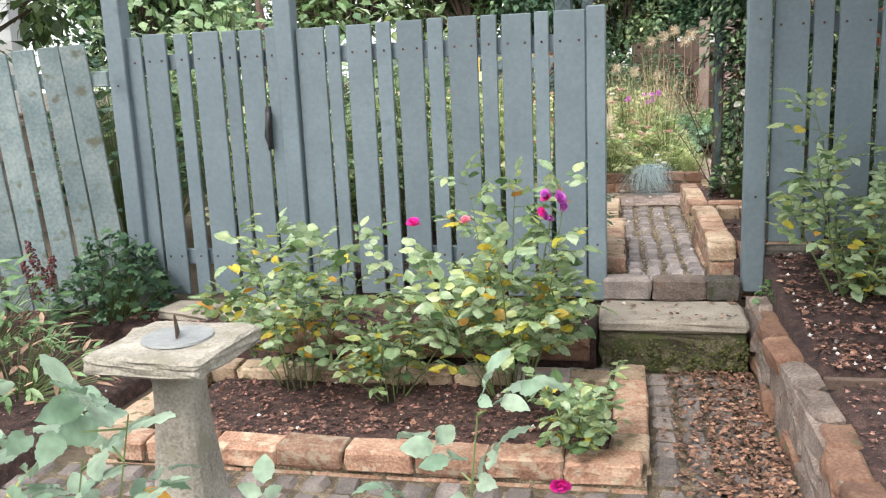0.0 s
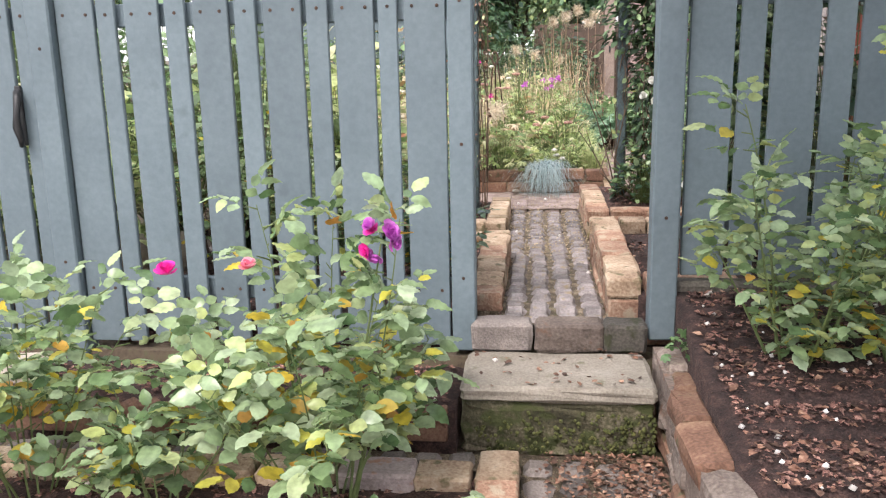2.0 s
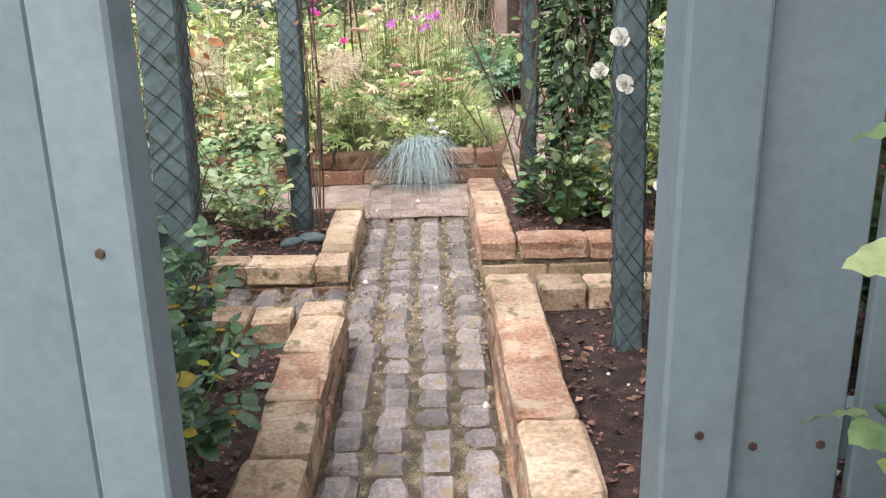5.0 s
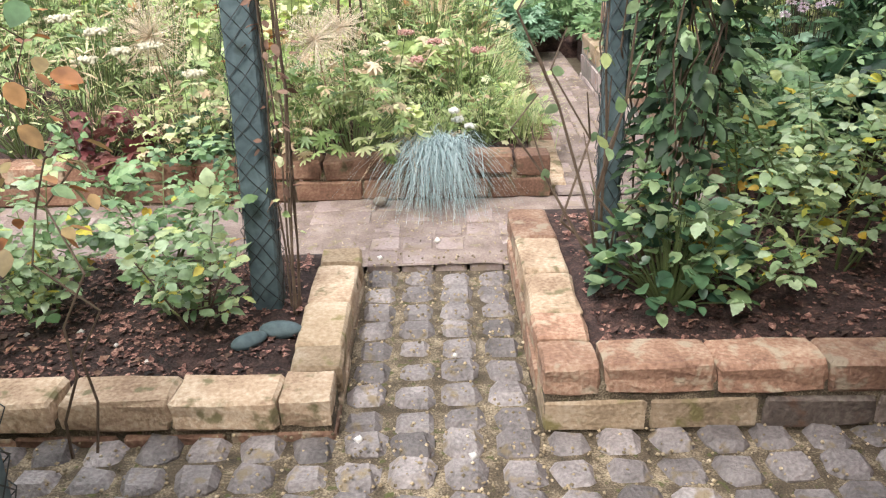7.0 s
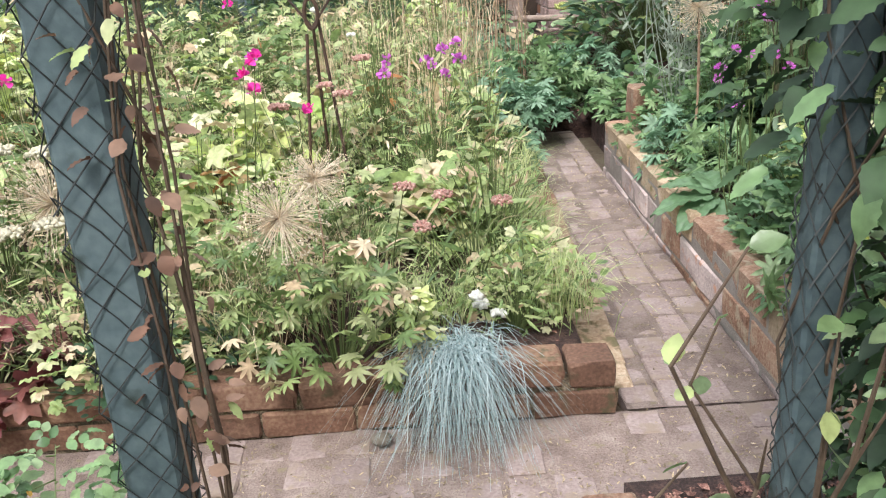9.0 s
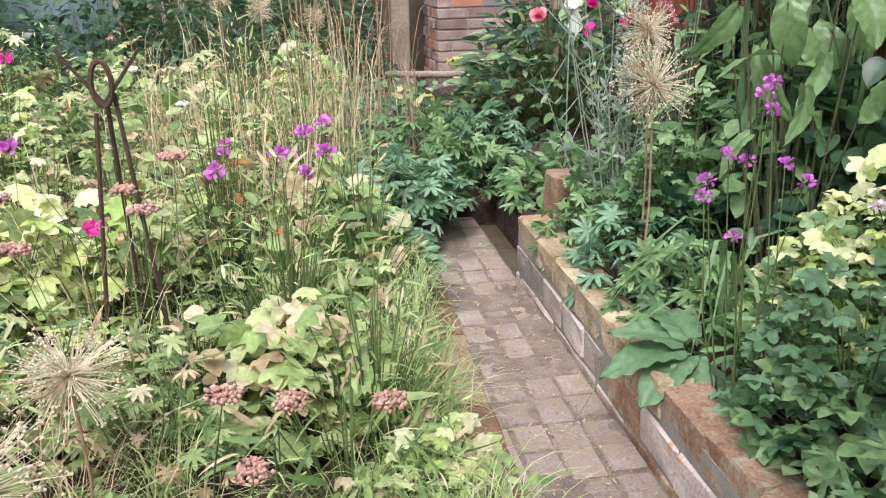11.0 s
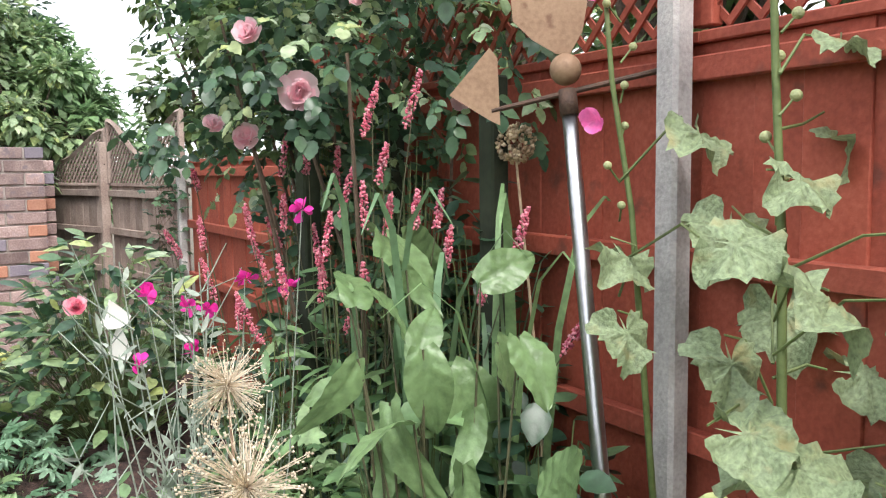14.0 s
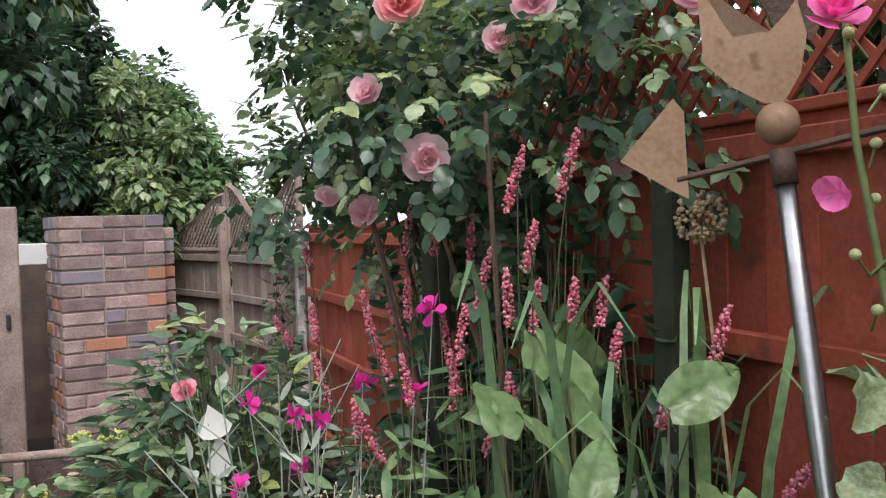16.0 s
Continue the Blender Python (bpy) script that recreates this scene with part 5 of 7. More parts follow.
clump("fern", "pale ferny foliage beneath the old fence", "plant", (-2.75, -0.75, -0.22), 111, 0.4, 0.5, 300, 0.08, NARROW, M_MIDLEAF, group="border plants")
clump("border_plant", "tangled brown and green border plant", "plant", (-2.35, -1.0, -0.24), 112, 0.36, 0.3, 300, 0.06, NARROW, M_MIDLEAF, second=M_DEADSTEM, share=0.35, group="border plants")
clump("border_plant", "tangled brown and green border plant", "plant", (-2.7, -1.6, -0.24), 113, 0.4, 0.35, 300, 0.07, OVAL, M_ROSELEAF, second=M_RUST, share=0.15, group="border plants")
spike_plant("astilbe", "rust-brown dried flower plume", (-2.55, -0.55, -0.22), 114, [(0.0, 0.0, 0.42), (0.06, 0.02, 0.36), (-0.05, 0.02, 0.33)], M_WINE, 0.16, 0.02)
for k, (x, y) in enumerate(((-2.05, -0.2), (-1.75, -0.2), (-2.1, -0.42))):
    st = thing("flat_stone", "flat buff paving stone lying by the fence", "stone", (x, y, -0.15 if k < 2 else -0.2), 12 * k - 8, group="flat stones")
    part("stone", block(0.26, 0.17, 0.05, 0.01, 0.006, random.Random(k + 3), 1), M_CONC, st)
clump("leafy_weed", "small green seedlings at the step corner", "plant", (0.4, -0.2, -0.05), 115, 0.08, 0.08, 40, 0.03, LOBED, M_MIDLEAF)

# ---- arch and brick beds ----
def climber(name, label, at, seed, reach, height, low, count, size, leaf, template=None, vines=6, share=0.0, second=None, skew=(0, 0), group=""):
    """Stems twisting up a support with leaves round them."""
    rng = random.Random(seed)
    ob = thing(name, label, "climber", at, group=group)
    for k in range(vines):
        pts = []
        a0 = rng.uniform(0, 6.3)
        for j in range(12):
            z = height * j / 11
            a = a0 + j * rng.uniform(0.1, 0.8)
            r = reach * (0.2 + 0.45 * j / 11) * rng.uniform(0.6, 1.2)
            pts.append((Vector((math.cos(a) * r + skew[0] * j / 11, math.sin(a) * r + skew[1] * j / 11, z)), 0.0028 * (1 - 0.06 * j)))
        part("vine", mesh_of("vine", *tubes([pts], 5)), M_WOODSTEM, ob)
    rows, other = [], []
    for k in range(count):
        z = low + (height - low) * rng.random() ** 0.8
        a, r = rng.uniform(0, 6.3), reach * (0.35 + 0.65 * z / height) * math.sqrt(rng.random())
        p = Vector((math.cos(a) * r + skew[0] * z / height, math.sin(a) * r + skew[1] * z / height, z))
        o = Vector((math.cos(a), math.sin(a), -0.3))
        (other if rng.random() < share else rows).append((p, o + unit(rng) * 0.7, Vector((o.x * 0.7, o.y * 0.7, 0.9)) + unit(rng) * 0.4, size * rng.uniform(0.6, 1.2)))
    leaves("foliage", template or OVAL, rows, leaf, ob)
    if other:
        leaves("faded_foliage", template or OVAL, other, second or M_RUST, ob)
    return ob


GP = "climbers on the arch"
cl1 = climber("climbing_rose", "white-flowered climbing rose on the arch post", (0.62, 0.62, 0.03), 121, 0.24, 2.2, 0.02, 1500, 0.05, M_ROSELEAF, ROSE, share=0.35, second=M_DARKLEAF, skew=(0.1, 0), group=GP)
for k, (x, y, z) in enumerate([(0.37, 0.55, 0.65), (0.33, 0.56, 0.67), (0.42, 0.46, 0.5), (0.5, 0.5, 0.62), (0.36, 0.56, 0.72), (0.47, 0.44, 0.36)]):
    flower(cl1, (x - 0.62, y - 0.62, z - 0.03), 0.032, M_CREAM, 130 + k, rings=3, up=(-0.5, -1, 0.3 * (k % 3)), label="small white rose", eye=M_SEDUM)
climber("climbing_rose", "leafy rose growth crowding the arch post", (0.7, 0.84, 0.03), 126, 0.26, 1.5, 0.05, 1900, 0.046, M_DARKLEAF, ROSE, 6, 0.35, M_ROSELEAF, (0.05, 0), GP)
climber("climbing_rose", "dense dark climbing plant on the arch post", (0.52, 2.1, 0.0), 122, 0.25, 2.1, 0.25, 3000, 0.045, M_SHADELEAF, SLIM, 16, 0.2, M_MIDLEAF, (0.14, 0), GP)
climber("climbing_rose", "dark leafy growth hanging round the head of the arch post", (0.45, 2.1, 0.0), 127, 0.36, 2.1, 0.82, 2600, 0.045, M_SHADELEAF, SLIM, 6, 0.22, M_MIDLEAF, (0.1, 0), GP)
climber("climbing_rose", "bare vine stems with a few brown leaves", (-0.345, 2.09, -0.05), 123, 0.085, 2.0, 0.2, 300, 0.024, M_DEADLEAF, ROSE, 7, 0.3, M_LIMELEAF, (0.0, 0), GP)
climber("climbing_rose", "thin climbing stems with rust-coloured leaves", (-0.62, 1.5, 0.0), 124, 0.18, 0.95, 0.4, 110, 0.042, M_RUST, OVAL, 2, 0.2, M_MIDLEAF, (0, 0), GP)
ob = thing("leafless_rose", "tangle of bare brown rose stems by the post", "plant", (0.4, 2.08, 0.0))
rng = random.Random(125)
for k in range(6):
    e = Vector((rng.uniform(-0.2, 0.0), rng.uniform(-0.16, 0.08), rng.uniform(0.4, 0.9)))
    a, c = rng.uniform(-0.07, 0.07), rng.uniform(-0.06, 0.06)
    line = [(Vector((0.02 + 0.02 * k - 0.05, 0.01 * k, 0)), 0.0045), (Vector((e.x * 0.5 + a, e.y * 0.4 + c, e.z * 0.3)), 0.0038), (Vector((e.x * 0.8 - a * 0.6, e.y * 0.7, e.z * 0.6)), 0.003), (Vector((e.x * 1.1 + c, e.y, e.z * 0.85)), 0.0025), (e, 0.0015)]
    st = part("stem", mesh_of("stem", *tubes([line, [line[2], (line[2][0] + Vector((c, a, 0.12)), 0.0012)]], 5)), M_WOODSTEM, ob)
    leaves("foliage", OVAL, [(line[q][0], unit(rng), unit(rng, 0.8), 0.035) for q in (2, 3, 3, 4)], M_ROSELEAF, st)
GB = "shrubs in the brick beds"
for k, (x, y, z, h, s, n, lf, yl) in enumerate([
        (-0.56, 2.02, -0.04, 0.32, 0.17, 6, M_ROSELEAF, 0.03), (-0.95, 2.1, -0.04, 0.36, 0.22, 7, M_ROSELEAF, 0.03), (-0.75, 2.42, -0.04, 0.36, 0.25, 8, M_MIDLEAF, 0.02),
        (-1.4, 2.2, -0.04, 0.55, 0.34, 10, M_ROSELEAF, 0.04), (0.66, 2.0, 0.03, 0.36, 0.24, 8, M_ROSELEAF, 0.06), (0.95, 2.15, 0.03, 0.6, 0.34, 10, M_ROSELEAF, 0.07),
        (1.3, 2.1, 0.03, 0.85, 0.36, 13, M_ROSELEAF, 0.06), (1.6, 2.4, 0.03, 1.0, 0.4, 12, M_DARKLEAF, 0.04), (0.85, 2.45, 0.03, 0.55, 0.3, 8, M_MIDLEAF, 0.06),
        (-0.5, 0.7, 0.0, 0.4, 0.25, 11, M_DARKLEAF, 0.06), (-0.42, 0.35, 0.0, 0.34, 0.16, 9, M_DARKLEAF, 0.08), (-0.95, 0.6, 0.0, 0.6, 0.34, 10, M_ROSELEAF, 0.05), (-1.35, 0.7, 0.0, 0.9, 0.4, 11, M_MIDLEAF, 0.05),
        (0.95, 0.75, 0.06, 0.6, 0.3, 10, M_ROSELEAF, 0.05), (1.3, 0.6, 0.06, 0.9, 0.36, 11, M_ROSELEAF, 0.05), (-1.0, 0.95, 0.0, 0.35, 0.25, 8, M_ROSELEAF, 0.03)]):
    cane_plant("shrub_rose", ("young leafy rose in dark mulch", "tall leafy rose behind the brick edging")[h > 0.5], "bush", (x, y, z), 140 + k, h, s, n, 0.037, leaf=lf, yellow=yl, per=13, group=GB, low=0.15, wood=M_WOODSTEM if k % 3 == 0 else None)
clump("shrub_rose", "low dark leafy growth at the foot of the arch post", "bush", (0.52, 1.98, 0.02), 165, 0.16, 0.34, 320, 0.042, OVAL, M_DARKLEAF, GB, second=M_ROSELEAF, share=0.35)
for k, (x, y, s) in enumerate(((-0.36, 1.97, 0.62), (-0.42, 1.92, 0.55))):
    st = thing("dark_stone", "smooth dark grey stone on the mulch", "stone", (x, y, -0.04), 40 * k, group="dark stones")
    bm = bmesh.new()
    bmesh.ops.create_icosphere(bm, subdivisions=3, radius=0.05)
    for v in bm.verts:
        v.co = Vector((v.co.x * 1.6 * s, v.co.y * 0.8 * s, v.co.z * 0.65 * s + 0.02)) * (1 + 0.15 * noise.noise(v.co * 12))
    part("stone", bm, M_POST, st)
st = thing("pebble", "small round brown stone on the paving", "stone", (-0.19, 2.93, -0.075))
bm = bmesh.new()
bmesh.ops.create_icosphere(bm, subdivisions=2, radius=0.022)
for v in bm.verts:
    v.co = Vector((v.co.x * 1.2, v.co.y, v.co.z * 0.7 + 0.014))
part("stone", bm, M_CONC, st)

# ---- crowded flower bed ----
tuft("blue_fescue", "blue-grey tufted fescue spilling over the bricks", (0.0, 3.07, 0.07), 151, 760, 0.27, 0.15, 0.0024, M_FESCUE, 0.045, half=-1.5, fall=0.4)
tuft("blue_fescue", "dry blond blades among the fescue", (-0.08, 3.1, 0.06), 152, 70, 0.22, 0.14, 0.0025, M_STRAW, 0.03, fall=0.3, half=-1.9)
rng = random.Random(160)
KINDS = [
    ("geranium", "yellow-green clump of lobed leaves", LOBED, M_LIMELEAF, 0.055, 0.15),
    ("leafy_perennial", "mid-green leafy perennial clump", OVAL, M_BEDLEAF, 0.06, 0.1),
    ("feathery_perennial", "feathery bright green perennial", THIN, M_BEDLEAF, 0.07, 0.08),
    ("feathery_perennial", "feathery yellow-green perennial clump", THIN, M_LIMELEAF, 0.055, 0.12),
    ("cranesbill", "deeply cut green foliage clump", DEEP, M_BEDLEAF, 0.07, 0.12),
    ("pale_perennial", "pale yellowing broad-leaved clump", LOBED, M_PALEYELLOW, 0.07, 0.0),
]
n = 0
for gy in range(12):
    for gx in range(12):
        x, y = -2.9 + gx * 0.27 + rng.uniform(-0.1, 0.1), 3.2 + gy * 0.36 + rng.uniform(-0.13, 0.13)
        if x > 0.3 or (abs(x) < 0.14 and y < 3.2):
            continue
        nm, lb, tp, mt, sz, yl = KINDS[rng.choices(range(6), (4, 4, 5, 5, 3, 0.8 if y > 4 else 0))[0]]
        far = min(1.0, (y - 3.1) / 2.5)
        h = 0.18 + 0.34 * far + rng.uniform(0, 0.18) + (0.12 if x < -1.2 else 0)
        clump(nm, lb, "plant", (x, y, 0.03), 1000 + n, rng.uniform(0.15, 0.23), h, int(150 - 50 * far), sz * rng.choice((0.7, 0.9, 1.1, 1.5)), tp, mt, "flower bed perennials", second=M_RUST if rng.random() < 0.15 else M_STRAW, share=yl + 0.06)
        n += 1
for k in range(36):
    x, y = rng.uniform(-2.4, 0.0), rng.uniform(3.4, 7.0)
    tuft("dry_grass", "dry straw-coloured grass stems", (x, y, 0.03), 1300 + k, 24, 0.42, rng.uniform(0.4, 0.9), 0.002, M_STRAW, 0.04, "dry grasses")
for k in range(34):
    x, y = (rng.uniform(-1.0, 0.3), rng.uniform(3.2, 4.2)) if k < 22 else (rng.uniform(0.2, 0.36), rng.uniform(3.12, 4.7))
    tuft("green_grass", "fine bright green grass tuft", (x, y, 0.03), 1350 + k, 60, 0.2, rng.uniform(0.16, 0.3), 0.0026, M_LIMELEAF, 0.04, "green grasses")
for k in range(44):
    x, y = (rng.uniform(0.16, 0.34), rng.uniform(3.15, 4.9)) if k < 20 else (rng.uniform(-1.2, 0.25), rng.uniform(3.2, 5.4))
    nm, lb, tp, mt, sz, yl = KINDS[rng.choices(range(6), (4, 2, 4, 6, 2, 1.5))[0]]
    clump(nm, lb, "plant", (x, y, 0.02), 1450 + k, rng.uniform(0.08, 0.14), rng.uniform(0.15, 0.3) + (0.08 * (y - 3.2) if x < 0.1 else 0), 70, sz * rng.uniform(0.45, 0.8), tp, mt, "flower bed perennials", second=M_STRAW, share=yl)
allium((-0.37, 3.2, 0.03), (-0.02, -0.09, 0.41), 0.12, 161)
allium((-0.98, 3.45, 0.03), (-0.04, -0.05, 0.39), 0.15, 162)
allium((-0.36, 3.42, 0.03), (0.02, 0.02, 0.4), 0.1, 163)
for k, (x, y, z) in enumerate([(-1.3, 4.6, 0.75), (-0.1, 6.3, 0.75), (0.15, 6.5, 0.7), (-0.3, 6.6, 0.8), (-1.6, 4.2, 0.7)]):
    allium((x, y, 0.03), (0.02, 0.0, z), 0.07, 164 + k)


def heads_at(points, base):
    return [(x - base[0], y - base[1], z - base[2]) for x, y, z in points]


b = (-1.05, 3.35, 0.03)
head_plant("yarrow", "flat creamy white yarrow heads", b, 170, heads_at([(-1.09, 3.32, 0.59), (-1.0, 3.36, 0.57), (-1.09, 3.27, 0.39), (-1.16, 3.26, 0.46), (-0.92, 3.42, 0.68), (-1.0, 3.3, 0.4), (-1.19, 3.22, 0.37), (-1.3, 3.3, 0.5), (-1.25, 3.45, 0.6), (-0.85, 3.3, 0.3)], b), M_YARROW, 0.045, 0.2, 70, 0.012)
b = (-0.1, 4.3, 0.03)
head_plant("purple_knapweed", "small magenta-purple knapweed flowers", b, 171, heads_at([(-0.15, 4.42, 0.57), (0.06, 4.43, 0.59), (0.11, 4.44, 0.61), (-0.58, 4.12, 0.65), (-0.15, 4.15, 0.57), (-0.01, 4.15, 0.6), (0.1, 4.15, 0.6), (0.05, 4.15, 0.55), (0.02, 4.5, 0.52)], b), M_PURPLE, 0.012, 0.6, 22, 0.016, template=PETAL)
b = (-0.6, 3.7, 0.03)
head_plant("rose_campion", "vivid magenta flowers on thin stems", b, 172, heads_at([(-0.46, 3.47, 0.75), (-0.49, 3.45, 0.71), (-0.8, 4.95, 0.75), (-0.49, 3.55, 0.65), (-1.3, 3.9, 0.66), (-0.4, 4.0, 0.5)], b), M_MAGENTA, 0.006, 0.3, 12, 0.02, template=PETAL)
b = (-0.2, 3.6, 0.03)
head_plant("stonecrop", "dusky pink flat stonecrop heads", b, 173, heads_at([(-0.21, 3.93, 0.66), (-0.28, 3.9, 0.56), (-0.43, 3.57, 0.6), (-0.1, 3.35, 0.42), (0.0, 3.38, 0.38), (-0.06, 3.26, 0.34), (0.16, 3.42, 0.34), (-0.35, 4.1, 0.55), (-0.55, 3.9, 0.6)], b), M_DUSKY, 0.032, 0.3, 110, 0.007)
b = (0.05, 3.2, 0.03)
head_plant("white_daisies", "small white daisies at the bed edge", b, 174, heads_at([(0.08, 3.2, 0.14), (0.12, 3.18, 0.12), (0.06, 3.17, 0.18), (-0.3, 4.9, 0.6), (-0.45, 5.0, 0.7)], b), M_CREAM, 0.02, 0.2, 16, 0.014)
clump("coral_bells", "wine-red leaved coral bells", "plant", (-1.15, 3.12, 0.02), 175, 0.17, 0.2, 80, 0.07, LOBED, M_WINE)
clump("low_box", "low tight small-leaved green edging plant", "plant", (-0.75, 3.12, 0.02), 176, 0.22, 0.2, 330, 0.03, OVAL, M_DARKLEAF)
clump("rosette", "pale yellow-green rosette above the fescue", "plant", (-0.12, 3.16, 0.04), 177, 0.11, 0.2, 90, 0.034, OVAL, M_PALEYELLOW)
clump("mossy_mat", "soft pale moss along the bed's corner", "plant", (0.28, 3.4, 0.02), 178, 0.12, 0.06, 120, 0.02, NARROW, M_LIMELEAF)

ob = thing("plant_support", "rusty iron plant support with a looped top", "support", (-0.38, 4.18, 0.03))
for name, pts in (("leg", [(-0.07, -0.06, 0), (-0.02, 0.0, 0.68)]), ("leg", [(0.1, -0.07, 0), (0.02, 0.02, 0.72)]), ("leg", [(0.0, 0.12, 0), (0.0, 0.03, 0.7)])):
    part(name, mesh_of(name, *tubes([[(Vector(p), 0.006) for p in pts]], 6)), M_IRON, ob)
loop = [(Vector((0.0 + 0.022 * math.sin(a), 0.0, 0.745 + 0.05 * -math.cos(a))), 0.007) for a in [2 * math.pi * k / 14 for k in range(15)]]
part("loop", mesh_of("loop", *tubes([loop], 6)), M_IRON, ob)
for s in (-1, 1):
    part("arm", mesh_of("arm", *tubes([[(Vector((0, 0, 0.7)), 0.005), (Vector((0.09 * s, 0.01, 0.82)), 0.004)]], 5)), M_IRON, ob)

GE = "blue-green foliage at the path end"
for k, (x, y, h, r) in enumerate(((0.5, 5.5, 0.24, 0.2), (0.3, 5.4, 0.36, 0.26), (0.75, 5.85, 0.26, 0.24), (0.12, 5.0, 0.38, 0.22), (0.28, 4.8, 0.22, 0.13), (0.6, 6.1, 0.35, 0.35), (1.0, 6.3, 0.28, 0.3), (0.3, 6.6, 0.45, 0.35), (1.08, 5.4, 0.28, 0.2))):
    clump("monkshood", "blue-green deeply cut foliage clump", "plant", (x, y, 0.0), 180 + k, r, h, 130, 0.1, DEEP, M_BLUELEAF if k % 3 != 2 else M_MIDLEAF, GE)
for k, (x, y) in enumerate(((0.8, 6.8), (0.5, 7.2), (1.2, 7.0), (0.1, 7.3), (-0.4, 7.2))):
    clump("leafy_perennial", "tangled green growth before the pier", "plant", (x, y, 0.0), 190 + k, 0.35, 0.4, 150, 0.07, OVAL, M_MIDLEAF, GE, second=M_STRAW, share=0.2)
for k in range(7):
    tuft("dead_stems", "bundle of dead brown flower stems", (0.12 + 0.075 * k, 6.2 + 0.13 * (k % 3), 0.0), 195 + k, 14, rng.uniform(0.2, 0.4), rng.uniform(0.9, 1.5), 0.005, (M_DEADSTEM, M_STRAW)[k % 2], 0.06, "dead stems")
for k, (x, y, z) in enumerate(((0.2, 6.15, 1.14), (0.32, 6.3, 1.2), (0.42, 6.2, 1.08), (0.08, 6.3, 1.1), (0.5, 6.4, 1.16))):
    allium((x, y, 0.0), (0.02, 0.0, z), 0.075, 1500 + k, "pinkish-brown dried allium seed head")
clump("pale_perennial", "large pale yellow-green lobed leaves among the perennials", "plant", (-0.5, 4.4, 0.03), 1490, 0.24, 0.5, 34, 0.1, LOBED, M_PALEYELLOW, second=M_BEDLEAF, share=0.4)
clump("pale_perennial", "large pale yellow-green lobed leaves among the perennials", "plant", (-0.85, 4.15, 0.03), 1491, 0.24, 0.46, 40, 0.1, LOBED, M_LIMELEAF, second=M_STRAW, share=0.25)
for k, (x, y, h) in enumerate(((0.16, 3.75, 0.5), (0.0, 4.1, 0.62), (0.2, 4.5, 0.6), (-0.2, 4.7, 0.75), (0.08, 5.1, 0.8), (-0.15, 5.5, 0.9))):
    clump("feathery_perennial", "tall feathery yellow-green perennial", "plant", (x, y, 0.02), 1480 + k, 0.16, h, 220, 0.05, THIN, (M_BEDLEAF, M_LIMELEAF)[k % 2], "flower bed perennials", flat=0.9, second=M_STRAW, share=0.18)
for k in range(16):
    tuft("dry_grass", "tall blond seeding grass", (rng.uniform(-0.5, 0.3), rng.uniform(4.6, 6.0), 0.03), 1510 + k, 22, 0.3, rng.uniform(0.75, 1.1), 0.0024, M_STRAW, 0.04, "dry grasses")
for k in range(9):
    tuft("dry_grass", "tangle of blond grass at the bed's edge", (rng.uniform(-1.2, -0.25), rng.uniform(3.15, 3.5), 0.03), 1530 + k, 40, 0.36, rng.uniform(0.2, 0.4), 0.0022, M_STRAW, 0.05, "dry grasses")

# ---- raised border ----
b = (0.9, 3.8, 0.12)
ob = thing("broad_leaf_plant", "rosette of broad smooth green leaves over the wall", "plant", b)
for k, (a, ln, dz) in enumerate(((205, 0.16, -0.25), (170, 0.19, -0.05), (240, 0.15, -0.35), (140, 0.17, 0.25), (95, 0.15, 0.4))):
    w = Vector((math.cos(radians(a)), math.sin(radians(a)), dz))
    leaves("broad_leaf", BROAD, [(w * 0.03 + Vector((0, 0, 0.06)), w, (0.0, 0.0, 1), ln)], M_BIGLEAF, ob)
GW = "border foliage"
for k, (x, y, h, r, tp, mt, sz) in enumerate((
        (1.02, 4.1, 0.28, 0.17, DEEP, M_MIDLEAF, 0.08), (1.0, 4.4, 0.3, 0.18, DEEP, M_BLUELEAF, 0.08), (1.0, 4.75, 0.28, 0.18, DEEP, M_MIDLEAF, 0.08), (1.2, 4.45, 0.4, 0.2, LOBED, M_DARKLEAF, 0.08),
        (1.05, 3.45, 0.3, 0.18, LOBED, M_MIDLEAF, 0.08), (1.12, 3.75, 0.36, 0.18, NARROW, M_MIDLEAF, 0.08), (1.0, 3.1, 0.3, 0.2, DEEP, M_MIDLEAF, 0.09), (1.3, 3.1, 0.4, 0.22, DEEP, M_MIDLEAF, 0.1),
        (1.5, 3.25, 0.5, 0.2, DEEP, M_DARKLEAF, 0.13), (1.55, 3.6, 0.55, 0.2, LOBED, M_DARKLEAF, 0.12), (1.5, 4.6, 0.5, 0.25, LOBED, M_DARKLEAF, 0.09), (1.4, 5.1, 0.5, 0.3, OVAL, M_DARKLEAF, 0.06),
        (1.1, 5.2, 0.4, 0.25, OVAL, M_MIDLEAF, 0.06), (1.75, 5.6, 0.6, 0.3, OVAL, M_DARKLEAF, 0.06), (1.0, 2.8, 0.35, 0.2, LOBED, M_MIDLEAF, 0.08), (1.4, 2.75, 0.5, 0.3, LOBED, M_DARKLEAF, 0.1))):
    clump("border_perennial", ("green lobed foliage clump in the border", "dark green foliage clump by the fence")[x > 1.35], "plant", (x, y, 0.04), 210 + k, r, h, 120, sz, tp, mt, GW)
clump("pale_foliage_plant", "clump of lime leaves fading to pale yellow", "plant", (1.36, 3.72, 0.05), 230, 0.32, 0.58, 760, 0.06, LOBED, M_PALEYELLOW, flat=0.1, second=M_MIDLEAF, share=0.3)
